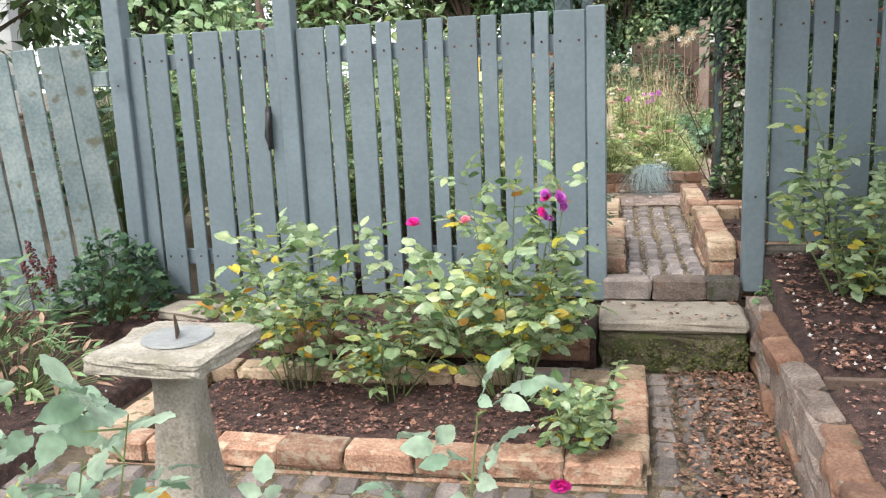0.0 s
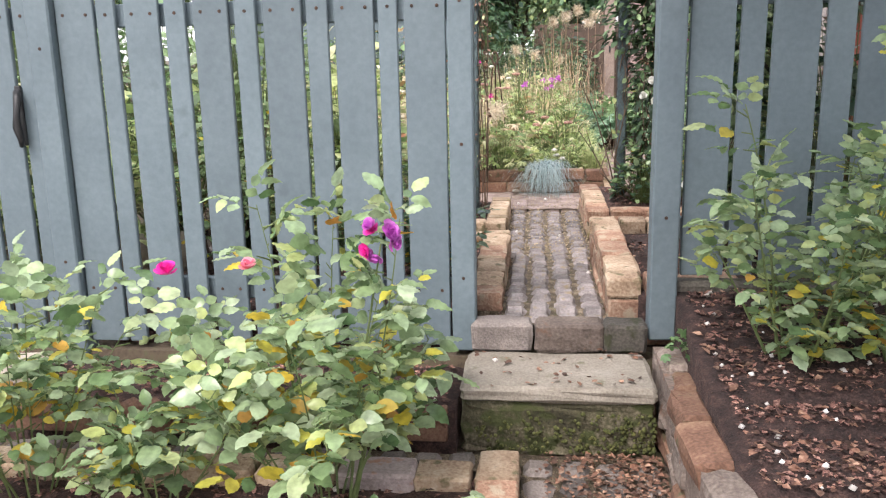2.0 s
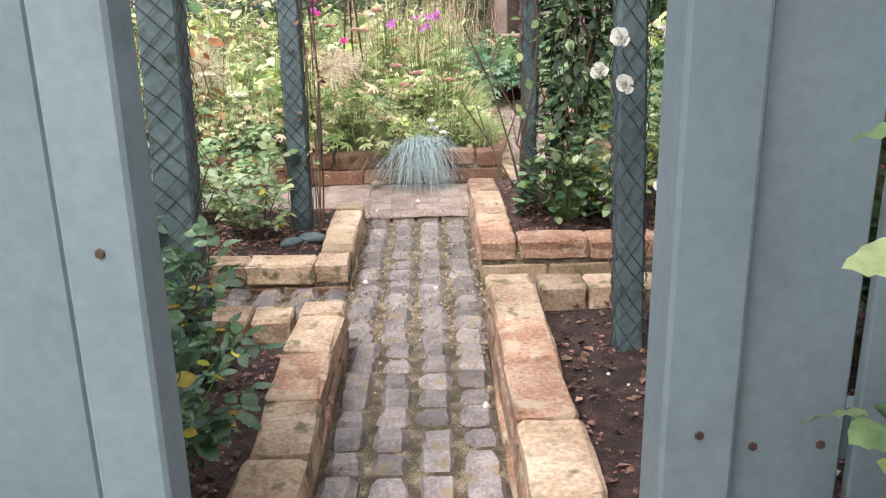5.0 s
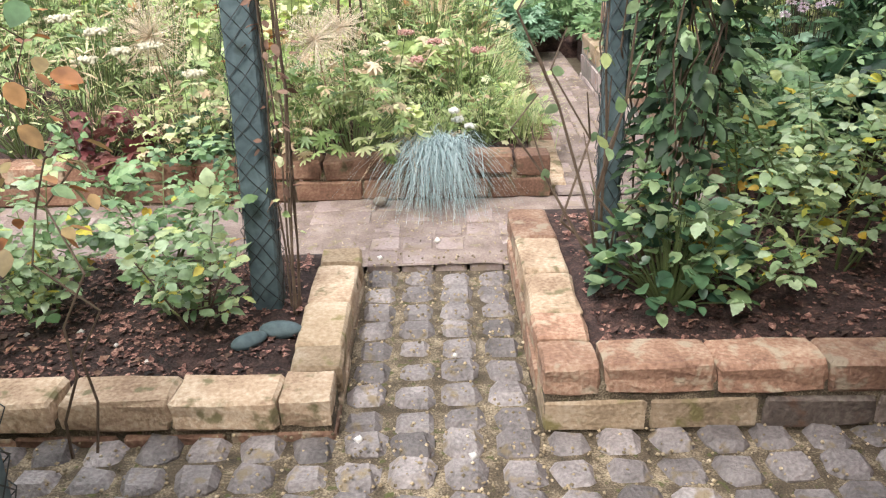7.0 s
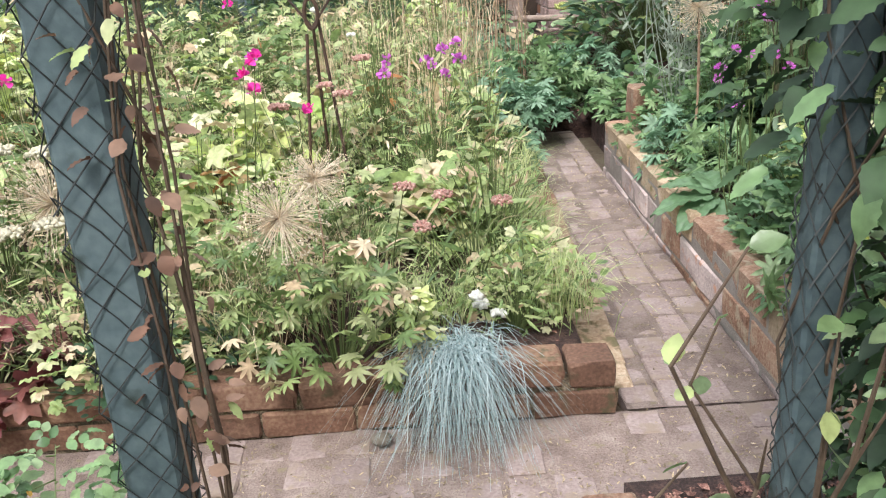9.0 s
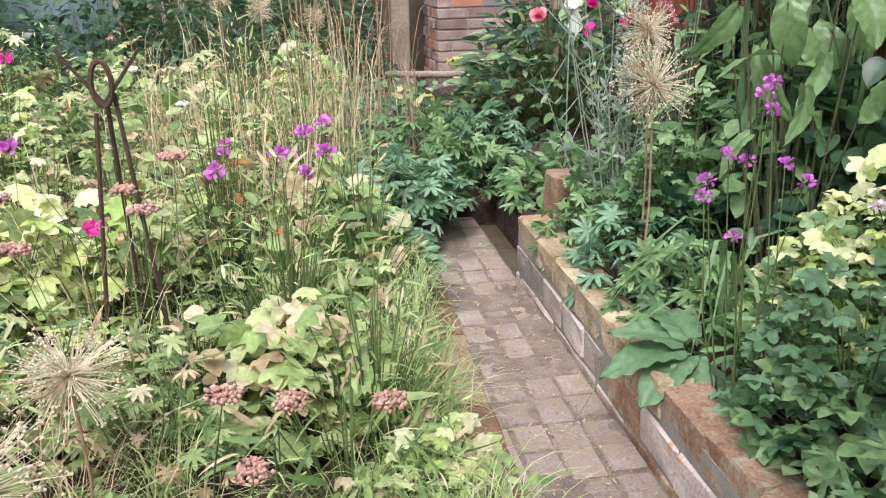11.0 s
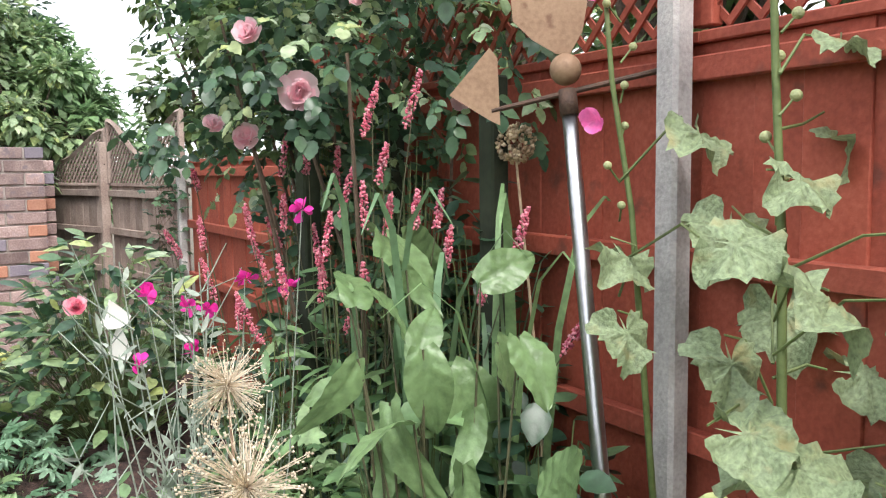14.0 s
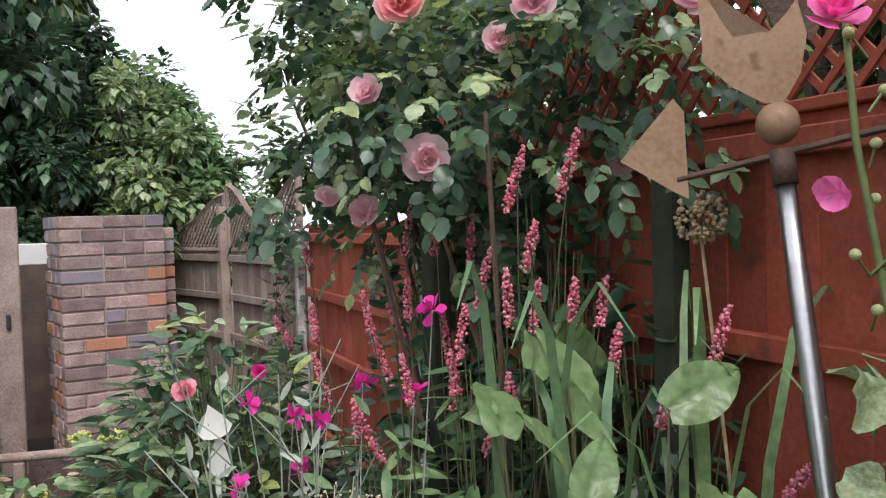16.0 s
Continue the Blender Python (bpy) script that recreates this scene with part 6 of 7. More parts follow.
clump("pale_foliage_plant", "clump of lime leaves fading to pale yellow", "plant", (1.46, 3.52, 0.05), 229, 0.24, 0.55, 420, 0.055, LOBED, M_PALEYELLOW, flat=0.1, second=M_MIDLEAF, share=0.35)
clump("pale_foliage_plant", "clump of lime leaves fading to pale yellow", "plant", (1.5, 3.64, 0.05), 228, 0.24, 0.72, 480, 0.06, LOBED, M_PALEYELLOW, flat=0.1, second=M_MIDLEAF, share=0.25)
clump("aquilegia", "blue-green rounded foliage beneath the pale clump", "plant", (1.12, 3.52, 0.05), 231, 0.26, 0.42, 340, 0.055, LOBED, M_BIGLEAF)
clump("aquilegia", "blue-green rounded foliage beneath the pale clump", "plant", (1.3, 3.4, 0.05), 232, 0.22, 0.45, 260, 0.055, LOBED, M_BLUELEAF)
b = (1.32, 3.28, 0.05)
AST = [(1.28, 3.42, 0.71), (1.32, 3.37, 0.7), (1.27, 3.42, 0.68), (1.35, 3.32, 0.68), (1.38, 3.27, 0.69), (1.42, 3.22, 0.71), (1.41, 3.25, 0.73), (1.31, 3.36, 0.65), (1.34, 3.3, 0.62)]
AST += [(1.37, 3.25, 0.63), (1.22, 3.41, 0.56), (1.25, 3.37, 0.54), (1.25, 3.34, 0.52), (1.27, 3.28, 0.48), (1.13, 3.52, 0.6), (1.34, 3.22, 0.51), (1.36, 3.28, 0.65), (1.28, 3.32, 0.54)]
rng = random.Random(233)
AST += [(x + rng.uniform(-0.05, 0.05), y + rng.uniform(-0.05, 0.05), z + rng.uniform(-0.03, 0.02)) for x, y, z in AST + AST[:14]]
head_plant("masterwort", "pale lilac-pink masterwort flower heads", b, 233, heads_at(AST, b), M_LILAC, 0.013, 0.5, 90, 0.0105, template=NARROW, stem=M_DARKSTEM)
b = (0.95, 3.68, 0.05)
head_plant("sweet_rocket", "bright purple flower clusters on thin stems", b, 234, heads_at([(0.97, 3.72, 0.79), (0.97, 3.71, 0.74), (0.89, 3.72, 0.65), (0.85, 3.72, 0.6), (0.98, 3.66, 0.64), (1.01, 3.63, 0.61), (0.88, 3.65, 0.5), (0.84, 3.71, 0.57), (0.92, 3.7, 0.64), (0.87, 3.57, 0.8)], b), M_PURPLE, 0.011, 0.6, 26, 0.01, template=PETAL)
allium((0.95, 4.25, 0.05), (-0.01, -0.03, 0.66), 0.115, 235)
allium((1.02, 4.42, 0.05), (-0.02, 0.0, 0.78), 0.08, 236)
ob = thing("allium_seed_head", "compact brown allium seed globe on a bent stalk", "flower", (1.66, 4.3, 0.05), group="dried alliums")
part("stalk", mesh_of("stalk", *tubes([[(Vector((0.02, 0, 0)), 0.004), (Vector((0.05, 0.03, 0.6)), 0.0035), (Vector((0.0, 0.06, 1.2)), 0.003)]])), M_STRAW, ob)
rng = random.Random(237)
rows = []
for k in range(260):
    d = unit(rng)
    rows.append((Vector((0, 0.06, 1.22)) + d * 0.043 * rng.uniform(0.8, 1.05), d, unit(rng), 0.009))
leaves("seed_globe", FLORET, rows, M_STRAW, ob)

ob = thing("dock", "tall plant with large holed green leaves", "plant", (1.28, 4.12, 0.05))
rng = random.Random(238)
for x, y, z, s in [(1.23, 4.13, 0.91, 0.2), (1.26, 4.06, 0.72, 0.2), (1.36, 4.03, 0.93, 0.17), (1.13, 4.18, 0.9, 0.2), (1.36, 3.98, 0.66, 0.22), (1.2, 4.12, 0.79, 0.18), (1.28, 4.02, 0.61, 0.2), (1.33, 4.4, 1.04, 0.2), (1.15, 4.1, 0.6, 0.2), (1.26, 4.42, 0.97, 0.18), (1.4, 4.36, 0.95, 0.2), (1.3, 4.25, 0.86, 0.2), (1.18, 4.3, 0.82, 0.17), (1.42, 4.2, 1.0, 0.17), (1.25, 4.3, 0.7, 0.2), (1.36, 4.15, 0.78, 0.16), (1.45, 4.5, 1.06, 0.18), (1.34, 4.33, 1.02, 0.17), (1.4, 4.13, 0.9, 0.18), (1.26, 4.39, 0.95, 0.17), (1.3, 4.28, 0.9, 0.18), (1.36, 4.22, 0.84, 0.22), (1.22, 4.22, 0.8, 0.2)]:
    s *= rng.uniform(0.7, 1.1)
    p = Vector((x - 1.28, y - 4.12, z - 0.05))
    w = Vector((p.x * 1.5, p.y - 0.1, rng.uniform(-0.2, 0.0))) + unit(rng) * 0.16
    lf = leaves("broad_leaf", rng.choice(DOCK), [(p, w + Vector((0, 0, rng.uniform(-0.5, 0.4))), Vector((-0.3, -0.4, 0.9)) + unit(rng) * 0.9, s * rng.uniform(0.65, 0.9))], M_DOCK, ob)
    part("leaf_stalk", mesh_of("leaf_stalk", *tubes([stalk(rng, Vector((p.x * 0.2, p.y * 0.2, 0)), p, 0.004)], 5)), M_DARKSTEM, lf)
ob = thing("iris", "fan of upright sword-shaped iris leaves", "plant", (1.5, 4.3, 0.05))
for k in range(24):
    x, y = rng.uniform(-0.18, 0.17), rng.uniform(-0.14, 0.25)
    blades("sword_leaf", [((x, y, 0), (rng.uniform(-1, 1), rng.uniform(-1, 1)), rng.uniform(0.06, 0.3), rng.uniform(0.9, 1.7), rng.uniform(0.015, 0.03))], (M_BIGLEAF, M_MIDLEAF)[k % 3 == 0], ob)
ob = tuft("arching_grass", "long arching strap leaves across the border wall", (1.03, 3.92, 0.1), 239, 7, 0.42, 0.75, 0.016, M_DOCK, 0.02, half=2.7, fall=1.2)
b = (1.42, 4.72, 0.05)
SP = [(1.4, 4.53, 1.36), (1.47, 4.47, 1.38), (1.42, 4.52, 1.24), (1.38, 4.54, 1.15), (1.47, 4.47, 1.14), (1.34, 4.48, 0.99), (1.51, 4.44, 1.14), (1.52, 4.42, 1.06), (1.43, 4.87, 1.27), (1.47, 5.07, 1.27), (1.26, 5.37, 1.02)]
SP += [(1.33, 5.36, 1.21), (1.33, 5.09, 0.84), (1.48, 4.93, 1.03), (1.53, 4.2, 1.1), (1.49, 4.83, 1.23), (1.43, 5.08, 1.06), (1.38, 4.6, 0.92), (1.36, 4.7, 1.0), (1.42, 4.8, 0.95), (1.3, 4.95, 1.1), (1.25, 5.1, 0.95), (1.36, 4.66, 1.08), (1.44, 4.7, 1.18), (1.3, 4.78, 0.98), (1.5, 4.62, 1.12), (1.35, 5.0, 1.0), (1.4, 4.95, 1.12), (1.28, 5.2, 1.06), (1.24, 4.85, 0.88), (1.54, 4.32, 0.98), (1.58, 4.1, 0.9)]
spike_plant("red_bistort", "coral-pink flower spikes of red bistort", b, 240, heads_at(SP, b), M_SPIKE, 0.105, 0.0095, florets=120, stem=M_DARKSTEM)
b = (1.15, 4.85, 0.05)
head_plant("rose_campion", "magenta rose campion on silver stems", b, 241, heads_at([(1.25, 4.87, 0.96), (1.34, 4.82, 0.94), (1.04, 4.95, 0.93), (1.12, 4.91, 0.9), (1.01, 4.92, 0.78), (1.12, 4.88, 0.8), (1.19, 4.47, 1.14), (1.16, 4.9, 0.89)], b), M_MAGENTA, 0.006, 0.3, 12, 0.022, stem=M_SILVER, template=PETAL)
ob = thing("silver_stems", "tangle of silver-grey branching stems", "plant", (1.12, 4.85, 0.05))
for k in range(18):
    a = rng.uniform(0, 6.3)
    t = Vector((math.cos(a) * 0.3 * rng.random(), math.sin(a) * 0.3 * rng.random(), rng.uniform(0.5, 0.98)))
    br = part("branch", mesh_of("branch", *tubes([stalk(rng, Vector((t.x * 0.2, t.y * 0.2, 0)), t, 0.0026)] + [[(t * u, 0.0018), (t * u + Vector((rng.uniform(-0.12, 0.12), rng.uniform(-0.12, 0.12), rng.uniform(0.05, 0.16))), 0.0012)] for u in (0.5, 0.62, 0.75, 0.84, 0.92)], 4)), M_SILVER, ob)
    leaves("foliage", NARROW, [(t * rng.uniform(0.3, 1.0), unit(rng, 0.3), unit(rng), 0.05) for _ in range(12)], M_SILVER, br)
ob = thing("white_feather_flower", "single papery white drooping bloom", "flower", (1.0, 5.1, 0.05))
part("stalk", mesh_of("stalk", *tubes([[(Vector((0, 0, 0)), 0.003), (Vector((0, 0, 0.82)), 0.002)]])), M_SILVER, ob)
leaves("bloom", PETAL, [((0, 0, 0.86), (0.35, 0, -0.9), (-0.5, -1, 0.3), 0.07), ((0, 0, 0.85), (0.1, 0.1, -1), (-0.3, -1, 0), 0.06), ((0.02, 0, 0.8), (0.2, 0, -1), (-0.9, -0.4, 0), 0.09)], M_CREAM, ob)

ob = clump("peony_bush", "dense dark glossy shrub with a coral bloom", "bush", (1.45, 6.7, 0.05), 250, 0.5, 0.92, 1000, 0.1, oval(0.42, 0.2, 0.05), M_DARKLEAF, second=M_ROSELEAF, share=0.45)
flower(ob, (-0.2, -0.36, 0.66), 0.085, M_SPIKE, 251, label="coral-pink double bloom", up=(-0.3, -1, 0.5))
flower(ob, (0.02, -0.5, 0.72), 0.06, M_MAGENTA, 252, label="deep pink bloom", up=(-0.3, -1, 0.5))
rail = thing("border_rail", "low grey-green wooden rail on two stakes", "rail", (1.1, 7.5, 0.0), -20)
part("pole", mesh_of("pole", *tubes([[(Vector((-0.42, 0, 0.27)), 0.022), (Vector((0, 0, 0.275)), 0.023), (Vector((0.42, 0, 0.28)), 0.021)]], 8), True), M_GREYWOOD, rail)
for x in (-0.32, 0.25):
    bm = block(0.05, 0.05, 0.27, 0.006)
    bm.transform(Matrix.Translation((x, 0, -0.02)))
    part("stake", bm, M_GREYWOOD, rail)
b = (1.08, 7.42, 0.0)
head_plant("lime_stonecrop", "domed lime-yellow stonecrop heads", b, 253, heads_at([(1.03, 7.38, 0.37), (1.15, 7.36, 0.36), (1.2, 7.36, 0.35), (0.85, 7.4, 0.15)], b), M_SEDUM, 0.055, 0.5, 110, 0.014)

for k, (x, y, h, r, tp, mt, sz, n) in enumerate(((1.36, 4.32, 0.85, 0.2, OVAL, M_MIDLEAF, 0.07, 260), (1.5, 4.12, 0.75, 0.2, OVAL, M_DARKLEAF, 0.08, 260), (1.58, 4.6, 0.95, 0.2, NARROW, M_DARKLEAF, 0.1, 260), (1.2, 4.55, 0.62, 0.2, LOBED, M_MIDLEAF, 0.055, 240), (1.6, 3.55, 0.72, 0.22, LOBED, M_DARKLEAF, 0.075, 260), (1.55, 3.85, 0.6, 0.2, NARROW, M_RUST, 0.05, 120), (1.5, 3.05, 0.62, 0.24, DEEP, M_DARKLEAF, 0.09, 220), (1.66, 4.8, 1.35, 0.24, OVAL, M_DARKLEAF, 0.055, 800), (1.62, 5.15, 1.4, 0.26, OVAL, M_DARKLEAF, 0.055, 800), (1.7, 4.5, 1.2, 0.2, OVAL, M_DARKLEAF, 0.055, 600), (1.45, 4.75, 0.95, 0.2, NARROW, M_MIDLEAF, 0.09, 260), (1.3, 4.9, 0.85, 0.2, NARROW, M_MIDLEAF, 0.08, 240), (1.7, 3.35, 0.85, 0.2, LOBED, M_DARKLEAF, 0.07, 260))):
    clump("tall_perennial", ("tall leafy green growth in the border", "dark leafy growth against the red fence")[mt == M_DARKLEAF], "plant", (x, y, 0.06), 420 + k, r, h, n, sz, tp, mt, "tall border growth", flat=0.1)

# hollyhocks
ob = thing("hollyhock", "tall hollyhock with pink flowers and mottled leaves", "flower", (1.56, 3.7, 0.05), group="hollyhocks")
part("stem", mesh_of("stem", *tubes([[(Vector((0, -0.03, 0)), 0.0105), (Vector((0.0, -0.045, 0.6)), 0.0085), (Vector((-0.01, -0.04, 1.05)), 0.007), (Vector((-0.005, -0.02, 1.3)), 0.006), (Vector((-0.03, -0.025, 1.5)), 0.0055), (Vector((-0.06, -0.02, 1.75)), 0.004)]], 8), True), M_STEM, ob)


AXIS = [Vector((-0.01, -0.03, 0))]


def holly_leaf(ob, base, x, y, z, s, mt=None):
    p = Vector((x - base[0], y - base[1], z - base[2]))
    w = Vector((rng.uniform(-0.9, 0.6), -0.5, rng.uniform(-0.9, 0.0)))
    lf = leaves("broad_leaf", rng.choice(HOLLY), [(p - w.normalized() * s * 0.3, w, Vector((-0.4, -0.6, 0.9)) + unit(rng) * 0.6, s)], mt or M_HOLLY, ob)
    part("leaf_stalk", mesh_of("leaf_stalk", *tubes([[(AXIS[-1] + Vector((0, 0, p.z - 0.1 * rng.random())), 0.0028), (p * 0.5 + Vector((0, 0, p.z * 0.5 + 0.01)), 0.0024), (p - w.normalized() * s * 0.3, 0.0018)]], 5)), M_STEM, lf)


def bud(ob, p, s=0.022):
    bm = bmesh.new()
    bmesh.ops.create_icosphere(bm, subdivisions=2, radius=s * 0.6)
    bm.transform(Matrix.Translation(p))
    b = part("bud", bm, M_BEDLEAF, ob)
    part("bud_stalk", mesh_of("bud_stalk", *tubes([[(AXIS[-1] + Vector((0, 0, p.z - 0.03)), 0.0022), (Vector(p), 0.0018)]], 5)), M_STEM, b)


hb = (1.56, 3.7, 0.05)
for x, y, z, s in [(1.41, 3.51, 1.05, 0.17), (1.49, 3.4, 1.02, 0.18), (1.37, 3.54, 0.84, 0.2), (1.32, 3.58, 0.88, 0.15), (1.52, 3.37, 1.11, 0.17), (1.63, 3.8, 1.12, 0.17), (1.66, 3.72, 0.99, 0.18), (1.71, 3.66, 1.27, 0.16), (1.45, 3.6, 0.7, 0.17), (1.6, 3.5, 0.78, 0.18), (1.66, 3.6, 0.9, 0.16), (1.5, 3.62, 1.2, 0.14), (1.63, 3.62, 1.4, 0.12), (1.42, 3.66, 0.95, 0.14)]:
    holly_leaf(ob, hb, x, y, z, s * 0.82)
for k in range(9):
    bud(ob, AXIS[-1] + Vector((rng.uniform(-0.045, 0.035), rng.uniform(-0.04, 0.03), 1.15 + 0.06 * k)), 0.016)
flower(ob, (0.02, 0.08, 1.53), 0.11, M_MALLOW, 260, rings=2, up=(-0.4, -0.5, 0.8), label="large open pink mallow flower", eye=M_SEDUM)
flower(ob, (0.08, 0.03, 1.56), 0.1, M_MALLOW, 261, rings=2, up=(-0.2, -0.6, 0.6), label="open pink mallow flower")
ob = thing("hollyhock", "slender hollyhock with one pink flower", "flower", (1.58, 3.93, 0.05), group="hollyhocks")
part("stem", mesh_of("stem", *tubes([[(Vector((0.03, -0.05, 0)), 0.008), (Vector((0.0, 0.04, 1.09)), 0.0055), (Vector((-0.02, 0.07, 1.32)), 0.005), (Vector((-0.08, 0.06, 1.7)), 0.003)]], 8), True), M_STEM, ob)
hb = (1.58, 3.93, 0.05)
AXIS.append(Vector((-0.015, 0.055, 0)))
for x, y, z, s in [(1.61, 3.86, 1.28, 0.15), (1.53, 3.95, 1.07, 0.15), (1.48, 3.9, 0.95, 0.13), (1.33, 3.61, 1.12, 0.14)]:
    holly_leaf(ob, hb, x, y, z, s * 0.82)
flower(ob, (-0.09, 0.05, 1.46), 0.08, M_MALLOW, 262, rings=2, up=(-0.5, -0.6, 0.6), label="open pink mallow flower", eye=M_SEDUM)
flower(ob, (-0.07, 0.06, 1.25), 0.05, M_MALLOW, 263, rings=1, up=(-0.9, -0.1, -0.2), label="half-closed pink flower")
for k in range(7):
    bud(ob, AXIS[-1] + Vector((rng.uniform(-0.035, 0.03), rng.uniform(-0.03, 0.03), 1.1 + 0.07 * k)), 0.013)
hb = (1.5, 3.4, 0.05)
AXIS.append(Vector((0, 0, 0)))
ob = thing("dark_leaf_plant", "large dark blue-green lobed leaves by the fence", "plant", hb)
for x, y, z, s in [(1.43, 3.44, 0.79, 0.17), (1.5, 3.32, 0.76, 0.17), (1.54, 3.29, 0.86, 0.15), (1.5, 3.37, 0.89, 0.14), (1.49, 3.27, 0.63, 0.16), (1.55, 3.2, 0.7, 0.16), (1.6, 3.15, 0.85, 0.16)]:
    holly_leaf(ob, hb, x, y, z, s * 0.8, M_DARKLEAF)
cane = thing("garden_cane", "short brown timber stake with string", "stake", (1.31, 3.4, 0.03))
part("stake", mesh_of("stake", *tubes([[(Vector((0, 0, 0)), 0.009), (Vector((-0.01, 0.01, 0.6)), 0.009)]], 6)), M_TIMBER, cane)
part("string", mesh_of("string", *tubes([[(Vector((0.0, 0, 0.53)), 0.0015), (Vector((-0.06, 0.02, 0.51)), 0.0015)]], 4)), M_STRAW, cane)

# ---- weather vane on a steel pole ----
vane = thing("weather_vane", "rusty cockerel weather vane on a steel pole", "weather vane", (1.48, 3.87, 0.03))
D = Vector((0.082, 0.2, 1.0))
part("pole", mesh_of("pole", *tubes([[(D * 0.0, 0.0155), (D * 0.6, 0.0155), (D * 1.16, 0.0155), (D * 1.165, 0.0145), (D * 1.29, 0.0145)]], 16), True), M_STEEL, vane, "shiny steel tube")
part("collar", mesh_of("collar", *tubes([[(D * 1.285, 0.018), (D * 1.335, 0.018)]], 12), True), M_IRON, vane, "dark iron collar")
bm = bmesh.new()
bmesh.ops.create_uvsphere(bm, u_segments=20, v_segments=14, radius=0.031)
bm.transform(Matrix.Translation(D * 1.375))
ball = part("ball", bm, M_SHEET, vane, "dull bronze ball")
ball.data.polygons.foreach_set("use_smooth", [True] * len(ball.data.polygons))
A = Vector((0.22, -0.24, 0.07)).normalized()
c = D * 1.33
part("arm", mesh_of("arm", *tubes([[(c - A * 0.15, 0.005), (c + A * 0.2, 0.006)]], 8)), M_IRON, vane)


def plate(name, pts, origin, material, parent, thick=0.003):
    side = Vector((A.x, A.y, 0)).normalized()
    n = Vector((-side.y, side.x, 0)) * thick
    bm = bmesh.new()
    lo = [bm.verts.new(origin + side * x + Vector((0, 0, z)) - n) for x, z in pts]
    hi = [bm.verts.new(origin + side * x + Vector((0, 0, z)) + n) for x, z in pts]
    bm.faces.new(lo), bm.faces.new(list(reversed(hi)))
    for k in range(len(pts)):
        bm.faces.new((lo[k], hi[k], hi[(k + 1) % len(pts)], lo[(k + 1) % len(pts)]))
    bmesh.ops.triangulate(bm, faces=bm.faces[:])
    return part(name, bm, material, parent)


plate("tail_plate", [(-0.23, 0.0), (-0.15, 0.09), (-0.135, 0.07), (-0.13, -0.06), (-0.15, -0.05)], c, M_SHEET, vane)
plate("arrow_tip", [(0.19, 0.02), (0.26, 0.03), (0.2, -0.015)], c, M_IRON, vane)
plate("cockerel", [(-0.018, 0.03), (0.009, 0.03), (0.032, 0.07), (0.041, 0.126), (0.028, 0.178), (0.014, 0.158), (-0.009, 0.134), (-0.06, 0.13), (-0.078, 0.166), (-0.092, 0.222), (-0.11, 0.214), (-0.106, 0.158), (-0.101, 0.094), (-0.064, 0.058)], D * 1.375, M_SHEET, vane)
plate("feather_plate", [(0.0, 0.134), (0.05, 0.116), (0.08, 0.188), (0.06, 0.278), (0.01, 0.314), (-0.03, 0.287), (-0.04, 0.215), (-0.015, 0.17)], D * 1.375 + Vector((0.004, 0.004, 0)), M_IRON, vane)

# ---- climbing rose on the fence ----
# teal posts painted near-black to carry the shade under the rose
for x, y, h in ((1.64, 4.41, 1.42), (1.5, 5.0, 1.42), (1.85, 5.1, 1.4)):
    post("trellis_post", "timber post under the climbing rose, its shade coloured near-black", x, y, 0.0, h, 0.05, M_DARK, group="rose supports")
ob = thing("climbing_rose", "large climbing rose with pink double blooms", "climber", (1.6, 4.9, 0.05))
rng = random.Random(270)
for k in range(9):
    e = Vector((rng.uniform(-0.3, 0.3), rng.uniform(-0.5, 0.5), rng.uniform(1.3, 1.75)))
    part("cane", mesh_of("cane", *tubes([stalk(rng, Vector((rng.uniform(-0.05, 0.1), rng.uniform(-0.45, 0.2), 0)), e, 0.008)], 5)), M_WOODSTEM, ob)
dark, mid = [], []
lobes = [(0, 0, 1.5, 0.36), (-0.22, -0.02, 1.48, 0.24), (0.1, -0.38, 1.5, 0.28), (0.1, 0.4, 1.55, 0.34), (-0.15, 0.3, 1.6, 0.3), (0.0, 0.05, 1.8, 0.36), (0.1, -0.3, 1.78, 0.3), (-0.2, 0.25, 1.85, 0.3), (0.05, 0.1, 1.2, 0.22), (-0.3, 0.35, 1.35, 0.2), (0.1, 0.6, 1.3, 0.3), (0.15, 0.1, 0.9, 0.2), (-0.4, 0.1, 1.85, 0.14)]
for cx, cy, cz, r in lobes:
    for k in range(int(95 * (r / 0.3) ** 2)):
        o = unit(rng)
        p = Vector((cx, cy, cz)) + o * r * (rng.random() ** 0.4)
        # upward sides get more of the lighter leaves, painting in sky highlights
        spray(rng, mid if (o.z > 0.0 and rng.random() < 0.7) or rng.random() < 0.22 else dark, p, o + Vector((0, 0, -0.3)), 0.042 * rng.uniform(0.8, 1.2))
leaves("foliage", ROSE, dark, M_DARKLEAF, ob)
leaves("young_foliage", ROSE, mid, M_ROSELEAF, ob, "lighter young foliage with sky highlights in its colour")
